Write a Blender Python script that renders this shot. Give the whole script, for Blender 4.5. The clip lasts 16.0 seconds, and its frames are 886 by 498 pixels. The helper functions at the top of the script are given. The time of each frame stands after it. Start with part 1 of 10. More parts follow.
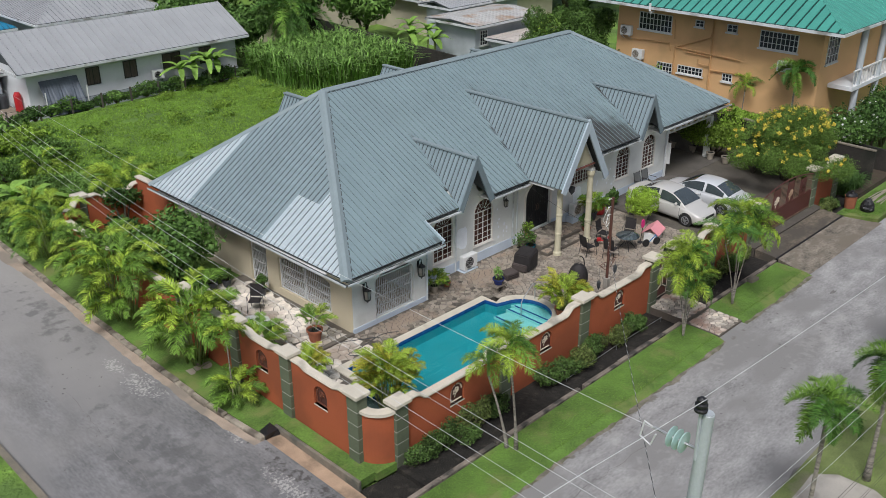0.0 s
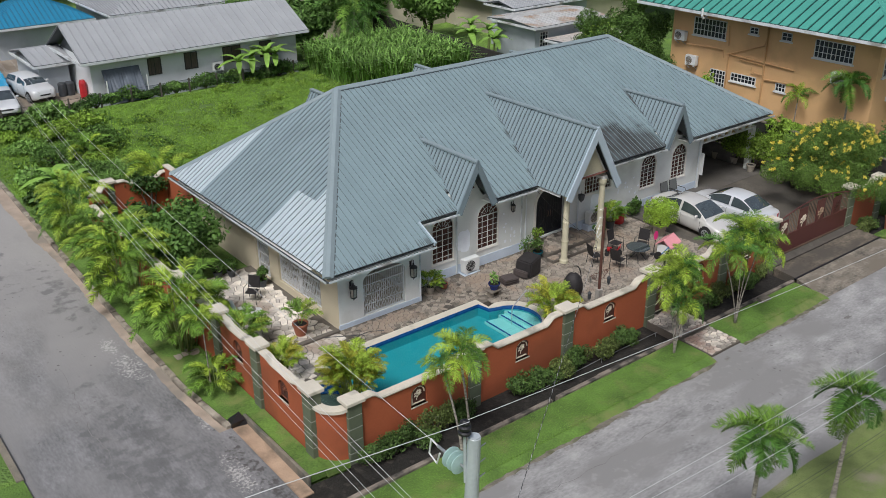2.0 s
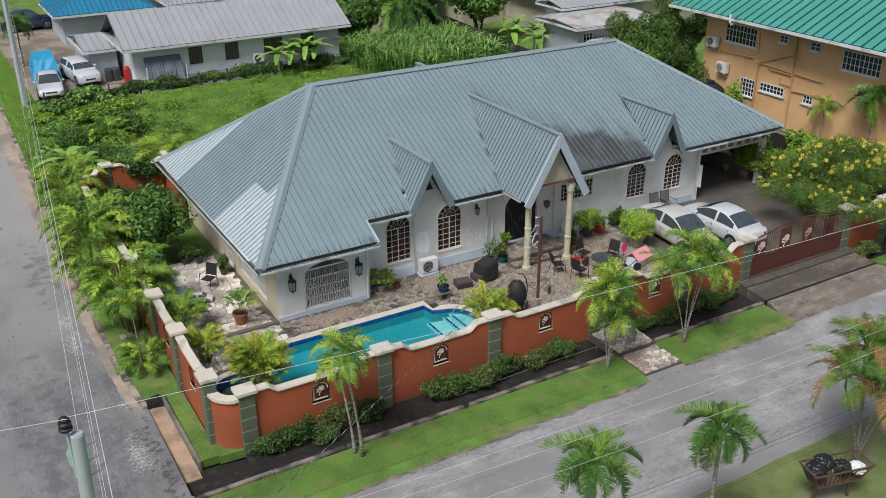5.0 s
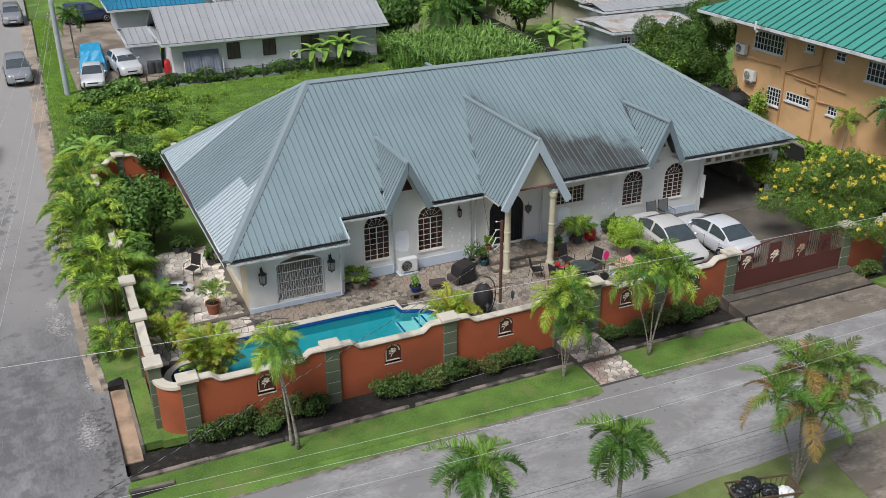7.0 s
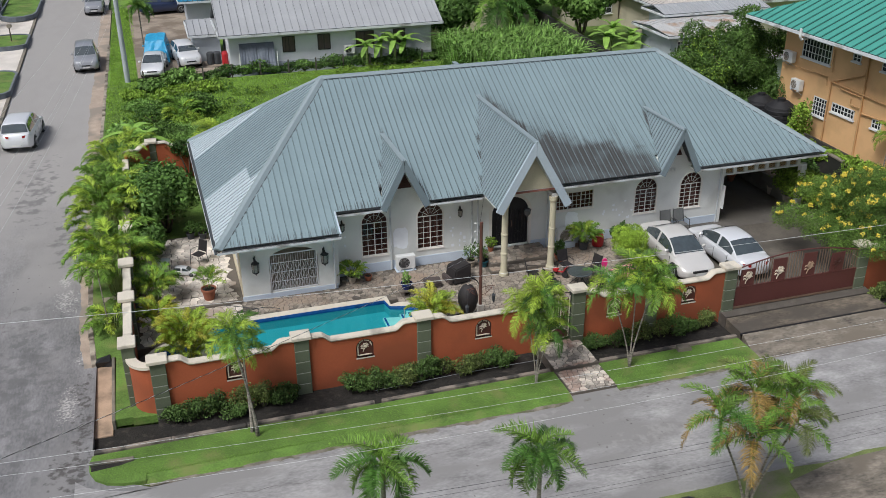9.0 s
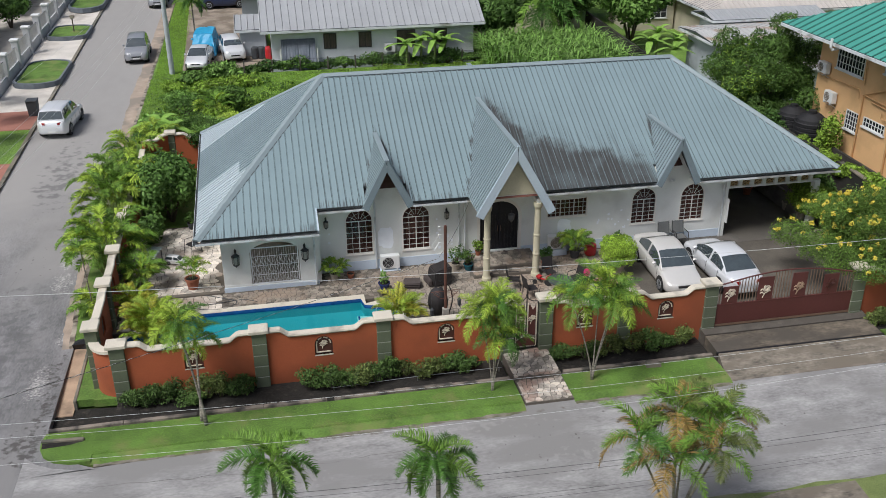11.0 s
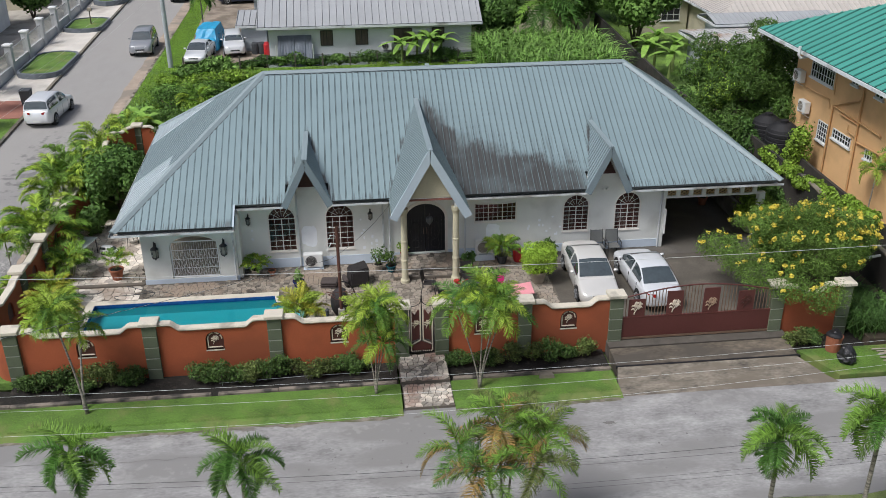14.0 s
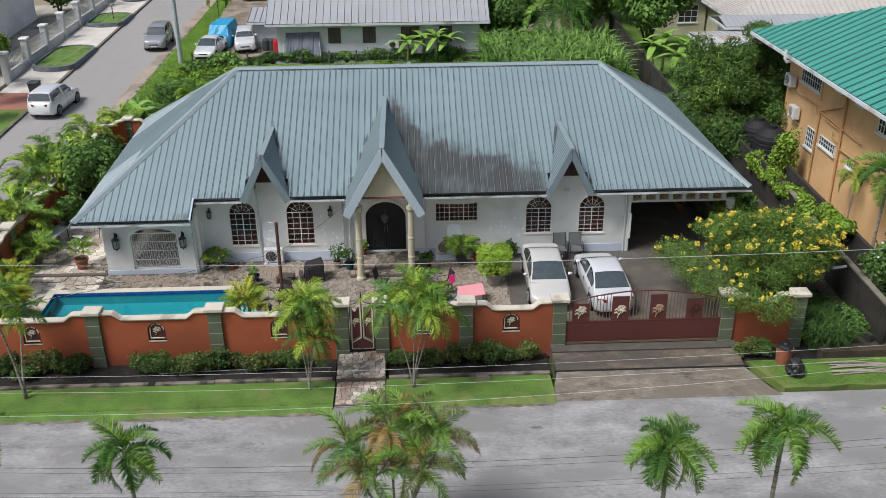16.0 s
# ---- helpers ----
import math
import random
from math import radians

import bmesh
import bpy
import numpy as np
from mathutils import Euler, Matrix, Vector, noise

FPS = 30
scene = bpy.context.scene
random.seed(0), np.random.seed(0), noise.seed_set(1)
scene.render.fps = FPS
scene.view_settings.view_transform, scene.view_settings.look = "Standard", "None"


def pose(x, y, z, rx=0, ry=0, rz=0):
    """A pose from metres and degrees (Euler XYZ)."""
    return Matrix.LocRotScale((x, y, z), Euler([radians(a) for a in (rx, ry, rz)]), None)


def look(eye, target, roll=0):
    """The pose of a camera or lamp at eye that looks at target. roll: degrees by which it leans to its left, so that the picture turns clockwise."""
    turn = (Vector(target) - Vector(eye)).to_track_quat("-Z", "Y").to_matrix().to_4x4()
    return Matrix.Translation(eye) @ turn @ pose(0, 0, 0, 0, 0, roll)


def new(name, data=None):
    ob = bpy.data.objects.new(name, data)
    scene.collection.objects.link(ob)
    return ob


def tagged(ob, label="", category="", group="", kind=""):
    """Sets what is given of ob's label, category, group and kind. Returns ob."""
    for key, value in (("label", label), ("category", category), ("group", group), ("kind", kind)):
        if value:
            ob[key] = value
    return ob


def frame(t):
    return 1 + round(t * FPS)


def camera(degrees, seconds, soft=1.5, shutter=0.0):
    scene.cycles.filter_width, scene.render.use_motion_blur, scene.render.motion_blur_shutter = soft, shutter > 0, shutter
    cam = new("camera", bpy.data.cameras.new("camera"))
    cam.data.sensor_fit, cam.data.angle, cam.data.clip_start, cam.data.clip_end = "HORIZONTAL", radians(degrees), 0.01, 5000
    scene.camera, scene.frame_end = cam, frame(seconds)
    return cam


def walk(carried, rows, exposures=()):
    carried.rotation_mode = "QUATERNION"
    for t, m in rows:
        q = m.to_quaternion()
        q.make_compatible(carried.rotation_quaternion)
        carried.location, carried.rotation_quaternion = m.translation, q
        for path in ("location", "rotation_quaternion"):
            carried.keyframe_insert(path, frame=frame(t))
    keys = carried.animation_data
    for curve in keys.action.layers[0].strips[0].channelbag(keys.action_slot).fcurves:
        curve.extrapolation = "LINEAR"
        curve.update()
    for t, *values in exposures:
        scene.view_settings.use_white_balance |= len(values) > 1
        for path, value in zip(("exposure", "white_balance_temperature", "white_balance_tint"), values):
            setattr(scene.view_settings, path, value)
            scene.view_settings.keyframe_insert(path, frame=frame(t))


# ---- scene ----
cam = camera(51.3, 16.0, soft=0.85)
METRES, EYE, TILT, LEAN, TURN = 36.0, 18.3, 0.0, 0.0, -45.2
ROWS = [
    (0.0, 0.0, 0.0, 0.0, -0.09, -24.83, 0.19),
    (0.5, 0.028, -0.0001, 0.0022, 1.58, -24.91, 0.2),
    (1.0, 0.0585, 0.0007, 0.0034, 3.32, -24.93, 0.24),
    (1.5, 0.0912, 0.0037, 0.0037, 5.22, -24.93, 0.21),
    (2.0, 0.1229, 0.0091, 0.0053, 7.02, -25.0, 0.23),
    (2.5, 0.1551, 0.0155, 0.0059, 8.81, -25.04, 0.2),
    (3.0, 0.1885, 0.0213, 0.0065, 10.55, -25.08, 0.2),
    (3.5, 0.221, 0.0283, 0.0072, 11.84, -25.1, 0.18),
    (4.0, 0.2493, 0.0344, 0.0081, 12.68, -25.17, 0.2),
    (6.5, 0.4015, 0.0739, 0.0129, 19.4, -25.29, 0.27),
    (7.0, 0.4326, 0.0845, 0.0138, 20.89, -25.31, 0.3),
    (7.5, 0.4628, 0.0964, 0.0147, 22.57, -25.36, 0.27),
    (8.0, 0.4909, 0.1086, 0.0152, 24.27, -25.38, 0.28),
    (8.5, 0.5185, 0.1202, 0.016, 25.99, -25.42, 0.3),
    (11.0, 0.6545, 0.2032, 0.0179, 33.95, -25.48, 0.27),
    (11.5, 0.6811, 0.2228, 0.0188, 35.07, -25.52, 0.25),
    (12.0, 0.7049, 0.2409, 0.0193, 35.85, -25.55, 0.26),
    (12.5, 0.7279, 0.2599, 0.0196, 36.6, -25.56, 0.28),
    (13.0, 0.7508, 0.279, 0.0195, 37.36, -25.6, 0.31),
    (13.5, 0.7761, 0.2992, 0.0201, 38.18, -25.63, 0.32),
    (14.0, 0.7992, 0.3183, 0.0205, 39.0, -25.64, 0.32),
    (14.5, 0.8227, 0.3369, 0.0198, 39.93, -25.62, 0.34),
    (15.0, 0.8456, 0.3572, 0.0197, 40.87, -25.66, 0.37),
    (15.5, 0.8671, 0.3783, 0.0188, 41.86, -25.65, 0.4),
    (16.0, 0.8878, 0.3986, 0.018, 42.83, -25.64, 0.43),
]
walk(cam, [(t, pose(-31.6, -25.1, EYE, TILT, LEAN, TURN) @ pose(METRES * x, METRES * y, METRES * z, 90 + pitch, roll, yaw)) for t, x, y, z, yaw, pitch, roll in ROWS],
     exposures=[(0.0, -0.09, 6270, 12), (4.0, -0.05, 6270, 12), (8.0, 0.03, 6270, 12), (12.0, 0.06, 6270, 12), (16.0, 0.12, 6270, 12)])

# ---- world, sun, exposure ----
world = bpy.data.worlds.new("sky")
scene.world = world
world.use_nodes = True
wn, wl = world.node_tree.nodes, world.node_tree.links
sky = wn.new("ShaderNodeTexSky")
sky.sky_type = "NISHITA"
sky.sun_disc = False
SUN_EL, SUN_AZ = 56.0, 238.0
sky.sun_elevation, sky.sun_rotation = radians(SUN_EL), radians(SUN_AZ)
sky.air_density, sky.dust_density, sky.ozone_density = 1.0, 4.0, 1.0
hsv = wn.new("ShaderNodeHueSaturation")
hsv.inputs["Saturation"].default_value = 0.72
wl.new(sky.outputs[0], hsv.inputs["Color"])
wl.new(hsv.outputs[0], wn["Background"].inputs["Color"])
wn["Background"].inputs["Strength"].default_value = 0.086
sun_data = bpy.data.lights.new("sun", "SUN")
sun_data.energy, sun_data.angle, sun_data.color = 2.82, radians(20), (1.0, 0.992, 0.965)
sun = new("sun", sun_data)
az, el = radians(SUN_AZ), radians(SUN_EL)
sun.matrix_world = look((math.sin(az) * math.cos(el) * 60, math.cos(az) * math.cos(el) * 60, math.sin(el) * 60), (0, 0, 0))
scene.view_settings.exposure = 0.0

# ---- materials ----
def mat(name, rgb, rough=0.6, var=0.15, scale=1.5, fine=30.0, bump=0.15, metal=0.0, obj_var=0.0, island=0.0,
        second=None, second_scale=0.6, second_amount=0.5, leaf=0.0, stretch=(1, 1, 1), bump_dist=0.01, spec=0.5):
    m = bpy.data.materials.new(name)
    m.use_nodes = True
    n, l = m.node_tree.nodes, m.node_tree.links
    b = n["Principled BSDF"]
    geo = n.new("ShaderNodeNewGeometry")
    mp = n.new("ShaderNodeMapping")
    mp.inputs["Scale"].default_value = stretch
    l.new(geo.outputs["Position"], mp.inputs["Vector"])

    def noise_node(s, detail=4.0):
        t = n.new("ShaderNodeTexNoise")
        t.inputs["Scale"].default_value, t.inputs["Detail"].default_value = s, detail
        l.new(mp.outputs[0], t.inputs["Vector"])
        return t.outputs["Fac"]

    def math_node(op, a, c):
        t = n.new("ShaderNodeMath")
        t.operation = op
        for i, v in enumerate((a, c)):
            if isinstance(v, (int, float)):
                t.inputs[i].default_value = v
            else:
                l.new(v, t.inputs[i])
        return t.outputs[0]

    big, small = noise_node(scale), noise_node(fine, 3.0)
    f = math_node("ADD", math_node("MULTIPLY", big, 0.62), math_node("MULTIPLY", small, 0.38))
    f = math_node("ADD", math_node("MULTIPLY", math_node("SUBTRACT", f, 0.5), 2.4), 0.5)
    if obj_var:
        info = n.new("ShaderNodeObjectInfo")
        f = math_node("ADD", f, math_node("MULTIPLY", math_node("SUBTRACT", info.outputs["Random"], 0.5), obj_var))
    if island:
        f = math_node("ADD", f, math_node("MULTIPLY", math_node("SUBTRACT", geo.outputs["Random Per Island"], 0.5), island))
    mix = n.new("ShaderNodeMix")
    mix.data_type = "RGBA"
    l.new(f, mix.inputs[0])
    mix.inputs[6].default_value = (*[c * (1 - var) for c in rgb], 1)
    mix.inputs[7].default_value = (*[min(1, c * (1 + var)) for c in rgb], 1)
    out = mix.outputs[2]
    if second:
        nz = noise_node(second_scale, 6.0)
        ramp = n.new("ShaderNodeMapRange")
        ramp.inputs["From Min"].default_value = 0.62 - 0.3 * second_amount
        ramp.inputs["From Max"].default_value = 0.74 - 0.3 * second_amount
        l.new(nz, ramp.inputs["Value"])
        mix2 = n.new("ShaderNodeMix")
        mix2.data_type = "RGBA"
        l.new(ramp.outputs[0], mix2.inputs[0])
        l.new(out, mix2.inputs[6])
        mix2.inputs[7].default_value = (*second, 1)
        out = mix2.outputs[2]
    l.new(out, b.inputs["Base Color"])
    b.inputs["Roughness"].default_value, b.inputs["Metallic"].default_value = rough, metal
    b.inputs["Specular IOR Level"].default_value = spec
    if bump:
        bp = n.new("ShaderNodeBump")
        bp.inputs["Strength"].default_value, bp.inputs["Distance"].default_value = bump, bump_dist
        l.new(small, bp.inputs["Height"])
        l.new(bp.outputs[0], b.inputs["Normal"])
    if leaf:
        tr = n.new("ShaderNodeBsdfTranslucent")
        l.new(out, tr.inputs["Color"])
        ms = n.new("ShaderNodeMixShader")
        ms.inputs[0].default_value = leaf
        l.new(b.outputs[0], ms.inputs[1])
        l.new(tr.outputs[0], ms.inputs[2])
        l.new(ms.outputs[0], n["Material Output"].inputs["Surface"])
    return m


def stained_roof(name, rgb):
    """Painted metal sheet with black algae that has run down the slope between the gables."""
    m = mat(name, rgb, 0.42, 0.07, 0.5, 9.0, 0.05, obj_var=0.35, spec=0.4)
    n, l = m.node_tree.nodes, m.node_tree.links
    b = n["Principled BSDF"]
    base = b.inputs["Base Color"].links[0].from_socket
    geo = n.new("ShaderNodeNewGeometry")
    sep = n.new("ShaderNodeSeparateXYZ")
    l.new(geo.outputs["Position"], sep.inputs[0])

    def calc(op, a, c=0.0, d=None):
        t = n.new("ShaderNodeMath")
        t.operation = op
        for i, v in enumerate((a, c) if d is None else (a, c, d)):
            if isinstance(v, (int, float)):
                t.inputs[i].default_value = v
            else:
                l.new(v, t.inputs[i])
        return t.outputs[0]

    def rng(v, a, c):
        t = n.new("ShaderNodeMapRange")
        t.interpolation_type = "SMOOTHSTEP"
        t.inputs["From Min"].default_value, t.inputs["From Max"].default_value = a, c
        l.new(v, t.inputs["Value"])
        return t.outputs[0]

    x, y = sep.outputs["X"], sep.outputs["Y"]
    streak = n.new("ShaderNodeTexNoise")
    streak.inputs["Scale"].default_value, streak.inputs["Detail"].default_value = 1.0, 5.0
    mp = n.new("ShaderNodeMapping")
    mp.inputs["Scale"].default_value = (17.0, 0.3, 0.3)
    l.new(geo.outputs["Position"], mp.inputs["Vector"])
    l.new(mp.outputs[0], streak.inputs["Vector"])
    sn = streak.outputs["Fac"]
    blotch = n.new("ShaderNodeTexNoise")
    blotch.inputs["Scale"].default_value, blotch.inputs["Detail"].default_value = 1.1, 6.0
    l.new(geo.outputs["Position"], blotch.inputs["Vector"])
    bn = blotch.outputs["Fac"]
    # main patch: steep beside the portico's valley, then a long slope down to the dormer
    edge = calc("MULTIPLY_ADD", x, -0.31, 2.85)
    edge = calc("ADD", edge, calc("MULTIPLY", calc("MAXIMUM", calc("SUBTRACT", 2.0, x), 0.0), 1.15))
    edge = calc("ADD", edge, calc("MULTIPLY", calc("SUBTRACT", sn, 0.5), 1.5))
    edge = calc("ADD", edge, calc("MULTIPLY", calc("SUBTRACT", bn, 0.5), 1.6))
    depth = calc("SUBTRACT", edge, y)
    side_cut = calc("MULTIPLY", rng(x, 0.15, 0.5), calc("SUBTRACT", 1.0, rng(x, 6.7, 7.5)))
    core = calc("MULTIPLY", rng(depth, -0.35, 0.6), calc("MULTIPLY_ADD", rng(bn, 0.3, 0.62), 0.2, 0.8))
    veil = calc("MULTIPLY", calc("MULTIPLY", rng(depth, -1.6, 0.2), rng(sn, 0.42, 0.66)), 0.42)
    patch = calc("MULTIPLY", calc("MAXIMUM", core, veil), side_cut)
    # the raised seams stay cleaner than the pans between them
    rise = calc("SUBTRACT", calc("ADD", sep.outputs["Z"], calc("MULTIPLY_ADD", y, -0.5, 3.325)), 7.6)
    patch = calc("MULTIPLY", patch, calc("SUBTRACT", 1.0, calc("MULTIPLY", rng(rise, 0.02, 0.036), 0.85)))
    # ragged black runs close beside the valleys
    runs = None
    for xc, half in ((-5.1, 1.05), (0.0, 1.66), (8.05, 1.0)):
        lim = calc("SUBTRACT", calc("ABSOLUTE", calc("SUBTRACT", x, xc)), calc("MULTIPLY_ADD", calc("SUBTRACT", 4.6 if half > 1.5 else 2.9, y), half / (5.4 if half > 1.5 else 3.7), 0.0))
        lim = calc("ADD", lim, calc("MULTIPLY", calc("SUBTRACT", sn, 0.5), -1.1))
        near = calc("SUBTRACT", 1.0, rng(lim, 0.0, 0.16))
        near = calc("MULTIPLY", near, rng(bn, 0.40, 0.56))
        near = calc("MULTIPLY", near, calc("SUBTRACT", 1.0, rng(y, 2.2, 4.4)))
        runs = near if runs is None else calc("MAXIMUM", runs, near)
    from_eave = calc("SUBTRACT", y, calc("MULTIPLY_ADD", calc("GREATER_THAN", x, -8.13), 1.04, -1.82))
    eave = calc("MULTIPLY", calc("SUBTRACT", 1.0, rng(calc("ADD", from_eave, calc("MULTIPLY", sn, -0.9)), -0.42, -0.12)), rng(sn, 0.53, 0.6))
    mask = calc("MINIMUM", calc("MAXIMUM", calc("MAXIMUM", patch, calc("MULTIPLY", runs, 0.9)), calc("MULTIPLY", eave, 0.6)), 0.94)
    mask = calc("MULTIPLY", mask, calc("MULTIPLY_ADD", rng(sn, 0.3, 0.55), 0.18, 0.82))
    mix = n.new("ShaderNodeMix")
    mix.data_type = "RGBA"
    l.new(mask, mix.inputs[0])
    l.new(base, mix.inputs[6])
    mix.inputs[7].default_value = (0.038, 0.033, 0.031, 1)
    l.new(mix.outputs[2], b.inputs["Base Color"])
    l.new(calc("MULTIPLY_ADD", mask, 0.35, 0.42), b.inputs["Roughness"])
    return m


def glass_mat(name, tint, rough=0.02, dark=0.6):
    """Clear pane: see-through with a mirror share by its angle."""
    m = bpy.data.materials.new(name)
    m.use_nodes = True
    n, l = m.node_tree.nodes, m.node_tree.links
    n.remove(n["Principled BSDF"])
    tr, gl, fr, ms = (n.new("ShaderNodeBsdfTransparent"), n.new("ShaderNodeBsdfGlossy"), n.new("ShaderNodeFresnel"), n.new("ShaderNodeMixShader"))
    tr.inputs[0].default_value = (*[c * dark for c in tint], 1)
    gl.inputs["Roughness"].default_value = rough
    fr.inputs[0].default_value = 1.5
    l.new(fr.outputs[0], ms.inputs[0])
    l.new(tr.outputs[0], ms.inputs[1])
    l.new(gl.outputs[0], ms.inputs[2])
    l.new(ms.outputs[0], n["Material Output"].inputs["Surface"])
    return m


def water_mat():
    m = glass_mat("pool_water", (0.55, 0.93, 0.92), 0.03, 0.95)
    n, l = m.node_tree.nodes, m.node_tree.links
    w = n.new("ShaderNodeTexNoise")
    w.inputs["Scale"].default_value, w.inputs["Detail"].default_value = 2.2, 3
    geo, bp = n.new("ShaderNodeNewGeometry"), n.new("ShaderNodeBump")
    bp.inputs["Strength"].default_value, bp.inputs["Distance"].default_value = 0.45, 0.04
    l.new(geo.outputs["Position"], w.inputs["Vector"])
    l.new(w.outputs["Fac"], bp.inputs["Height"])
    for nd in n:
        if nd.bl_idname == "ShaderNodeBsdfGlossy":
            l.new(bp.outputs[0], nd.inputs["Normal"])
        if nd.bl_idname == "ShaderNodeFresnel":
            nd.inputs[0].default_value = 1.33
            l.new(bp.outputs[0], nd.inputs["Normal"])
    return m


M = {}
M["roof"] = stained_roof("roof_sheet", (0.215, 0.287, 0.305))
M["roof_side"] = mat("roof_sheet_side", (0.225, 0.29, 0.31), 0.42, 0.08, 0.5, 9, 0.05, obj_var=0.4, spec=0.4)
M["roof_pale"] = mat("roof_sheet_pale", (0.44, 0.51, 0.54), 0.4, 0.06, 0.5, 9, 0.05, obj_var=0.3, spec=0.4)
M["roof_cap"] = mat("roof_cap", (0.235, 0.29, 0.305), 0.55, 0.08, 0.8, 9, 0.05)
M["barge"] = mat("barge_paint", (0.45, 0.53, 0.59), 0.5, 0.08, 0.8, 12, 0.05)
M["barge_dark"] = mat("barge_paint_dark", (0.19, 0.24, 0.265), 0.5, 0.12, 0.8, 12, 0.05)
M["gutter"] = mat("gutter_white", (0.62, 0.65, 0.66), 0.45, 0.1, 1.0, 20, 0.05, second=(0.3, 0.3, 0.28), second_scale=0.9, second_amount=0.3)
# Dark colour that stands for shade at seams, gaps and gutter troughs.
M["edge_shade"] = mat("sheet_shade", (0.06, 0.07, 0.075), 0.6, 0.2)
M["white"] = mat("wall_paint_white", (0.76, 0.775, 0.74), 0.8, 0.09, 0.7, 25, 0.12, second=(0.66, 0.67, 0.63), second_scale=0.6, second_amount=0.3)
M["band"] = mat("wall_band_pale_blue", (0.58, 0.66, 0.75), 0.8, 0.09, 0.9, 25, 0.12)
M["cream"] = mat("wall_paint_cream", (0.62, 0.55, 0.40), 0.8, 0.08, 0.5, 25, 0.12)
M["column"] = mat("column_paint", (0.56, 0.52, 0.37), 0.75, 0.14, 1.5, 25, 0.15)
M["orange"] = mat("wall_paint_terracotta", (0.37, 0.092, 0.035), 0.8, 0.14, 0.5, 20, 0.25, second=(0.28, 0.075, 0.03), second_scale=0.35, second_amount=0.5, obj_var=0.2)
M["coping"] = mat("coping_cream", (0.60, 0.55, 0.45), 0.8, 0.14, 1.2, 20, 0.2, second=(0.36, 0.33, 0.27), second_scale=1.0, second_amount=0.22)
M["pillar"] = mat("pillar_green_grey", (0.115, 0.135, 0.085), 0.75, 0.16, 1.0, 20, 0.2)
M["groove"] = mat("pillar_band_pale", (0.45, 0.46, 0.40), 0.8, 0.15)
M["iron"] = mat("iron_brown", (0.075, 0.026, 0.02), 0.5, 0.2, 3, 30, 0.1)
M["gate_red"] = mat("gate_oxide", (0.105, 0.032, 0.027), 0.45, 0.14, 0.7, 20, 0.08)
M["gate_gold"] = mat("gate_bar_brown", (0.17, 0.11, 0.075), 0.5, 0.2)
M["scroll"] = mat("scroll_cream", (0.66, 0.58, 0.46), 0.6, 0.15)
M["rusty_trim"] = mat("niche_trim_brown", (0.16, 0.055, 0.03), 0.7, 0.3)
M["black"] = mat("black_iron", (0.016, 0.016, 0.018), 0.45, 0.3)
M["dark_wood"] = mat("door_black", (0.012, 0.013, 0.017), 0.6, 0.3, 4, 30, 0.2)
M["frame"] = mat("window_frame_cream", (0.78, 0.75, 0.69), 0.5, 0.08)
M["curtain"] = mat("curtain_brown", (0.30, 0.13, 0.10), 0.85, 0.3, 3, 12, 0.1)
# Shade of the closed rooms is put into this dark colour.
M["room"] = mat("room_shade", (0.12, 0.11, 0.10), 0.9, 0.1)
M["asphalt"] = mat("asphalt", (0.285, 0.279, 0.272), 0.85, 0.45, 1.5, 14, 0.8, second=(0.23, 0.224, 0.216), second_scale=0.5, second_amount=0.5, bump_dist=0.008, stretch=(0.45, 1, 1))
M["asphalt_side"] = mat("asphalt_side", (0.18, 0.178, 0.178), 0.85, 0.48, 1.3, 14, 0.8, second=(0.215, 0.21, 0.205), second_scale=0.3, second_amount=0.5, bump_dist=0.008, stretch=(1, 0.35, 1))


def pale_along(m, y0, y1, rgb):
    """Paler colour that strengthens along the street, with a ragged onset."""
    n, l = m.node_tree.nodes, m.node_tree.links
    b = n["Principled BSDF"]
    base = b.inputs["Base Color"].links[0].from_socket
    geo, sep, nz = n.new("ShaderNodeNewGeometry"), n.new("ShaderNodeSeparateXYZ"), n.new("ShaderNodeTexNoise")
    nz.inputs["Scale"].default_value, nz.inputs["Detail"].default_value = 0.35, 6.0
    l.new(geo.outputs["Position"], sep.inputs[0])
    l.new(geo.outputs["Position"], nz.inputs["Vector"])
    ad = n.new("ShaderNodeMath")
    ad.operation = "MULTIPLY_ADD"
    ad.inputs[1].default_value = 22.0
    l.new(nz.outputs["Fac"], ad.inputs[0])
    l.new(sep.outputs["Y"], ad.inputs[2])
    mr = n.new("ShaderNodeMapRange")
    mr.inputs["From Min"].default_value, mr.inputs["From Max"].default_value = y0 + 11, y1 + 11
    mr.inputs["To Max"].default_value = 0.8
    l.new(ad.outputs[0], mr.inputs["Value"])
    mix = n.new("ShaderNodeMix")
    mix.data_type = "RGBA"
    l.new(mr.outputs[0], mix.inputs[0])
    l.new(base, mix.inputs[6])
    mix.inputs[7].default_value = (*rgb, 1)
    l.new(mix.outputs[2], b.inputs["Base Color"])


pale_along(M["asphalt_side"], -1.0, 15.0, (0.335, 0.32, 0.30))


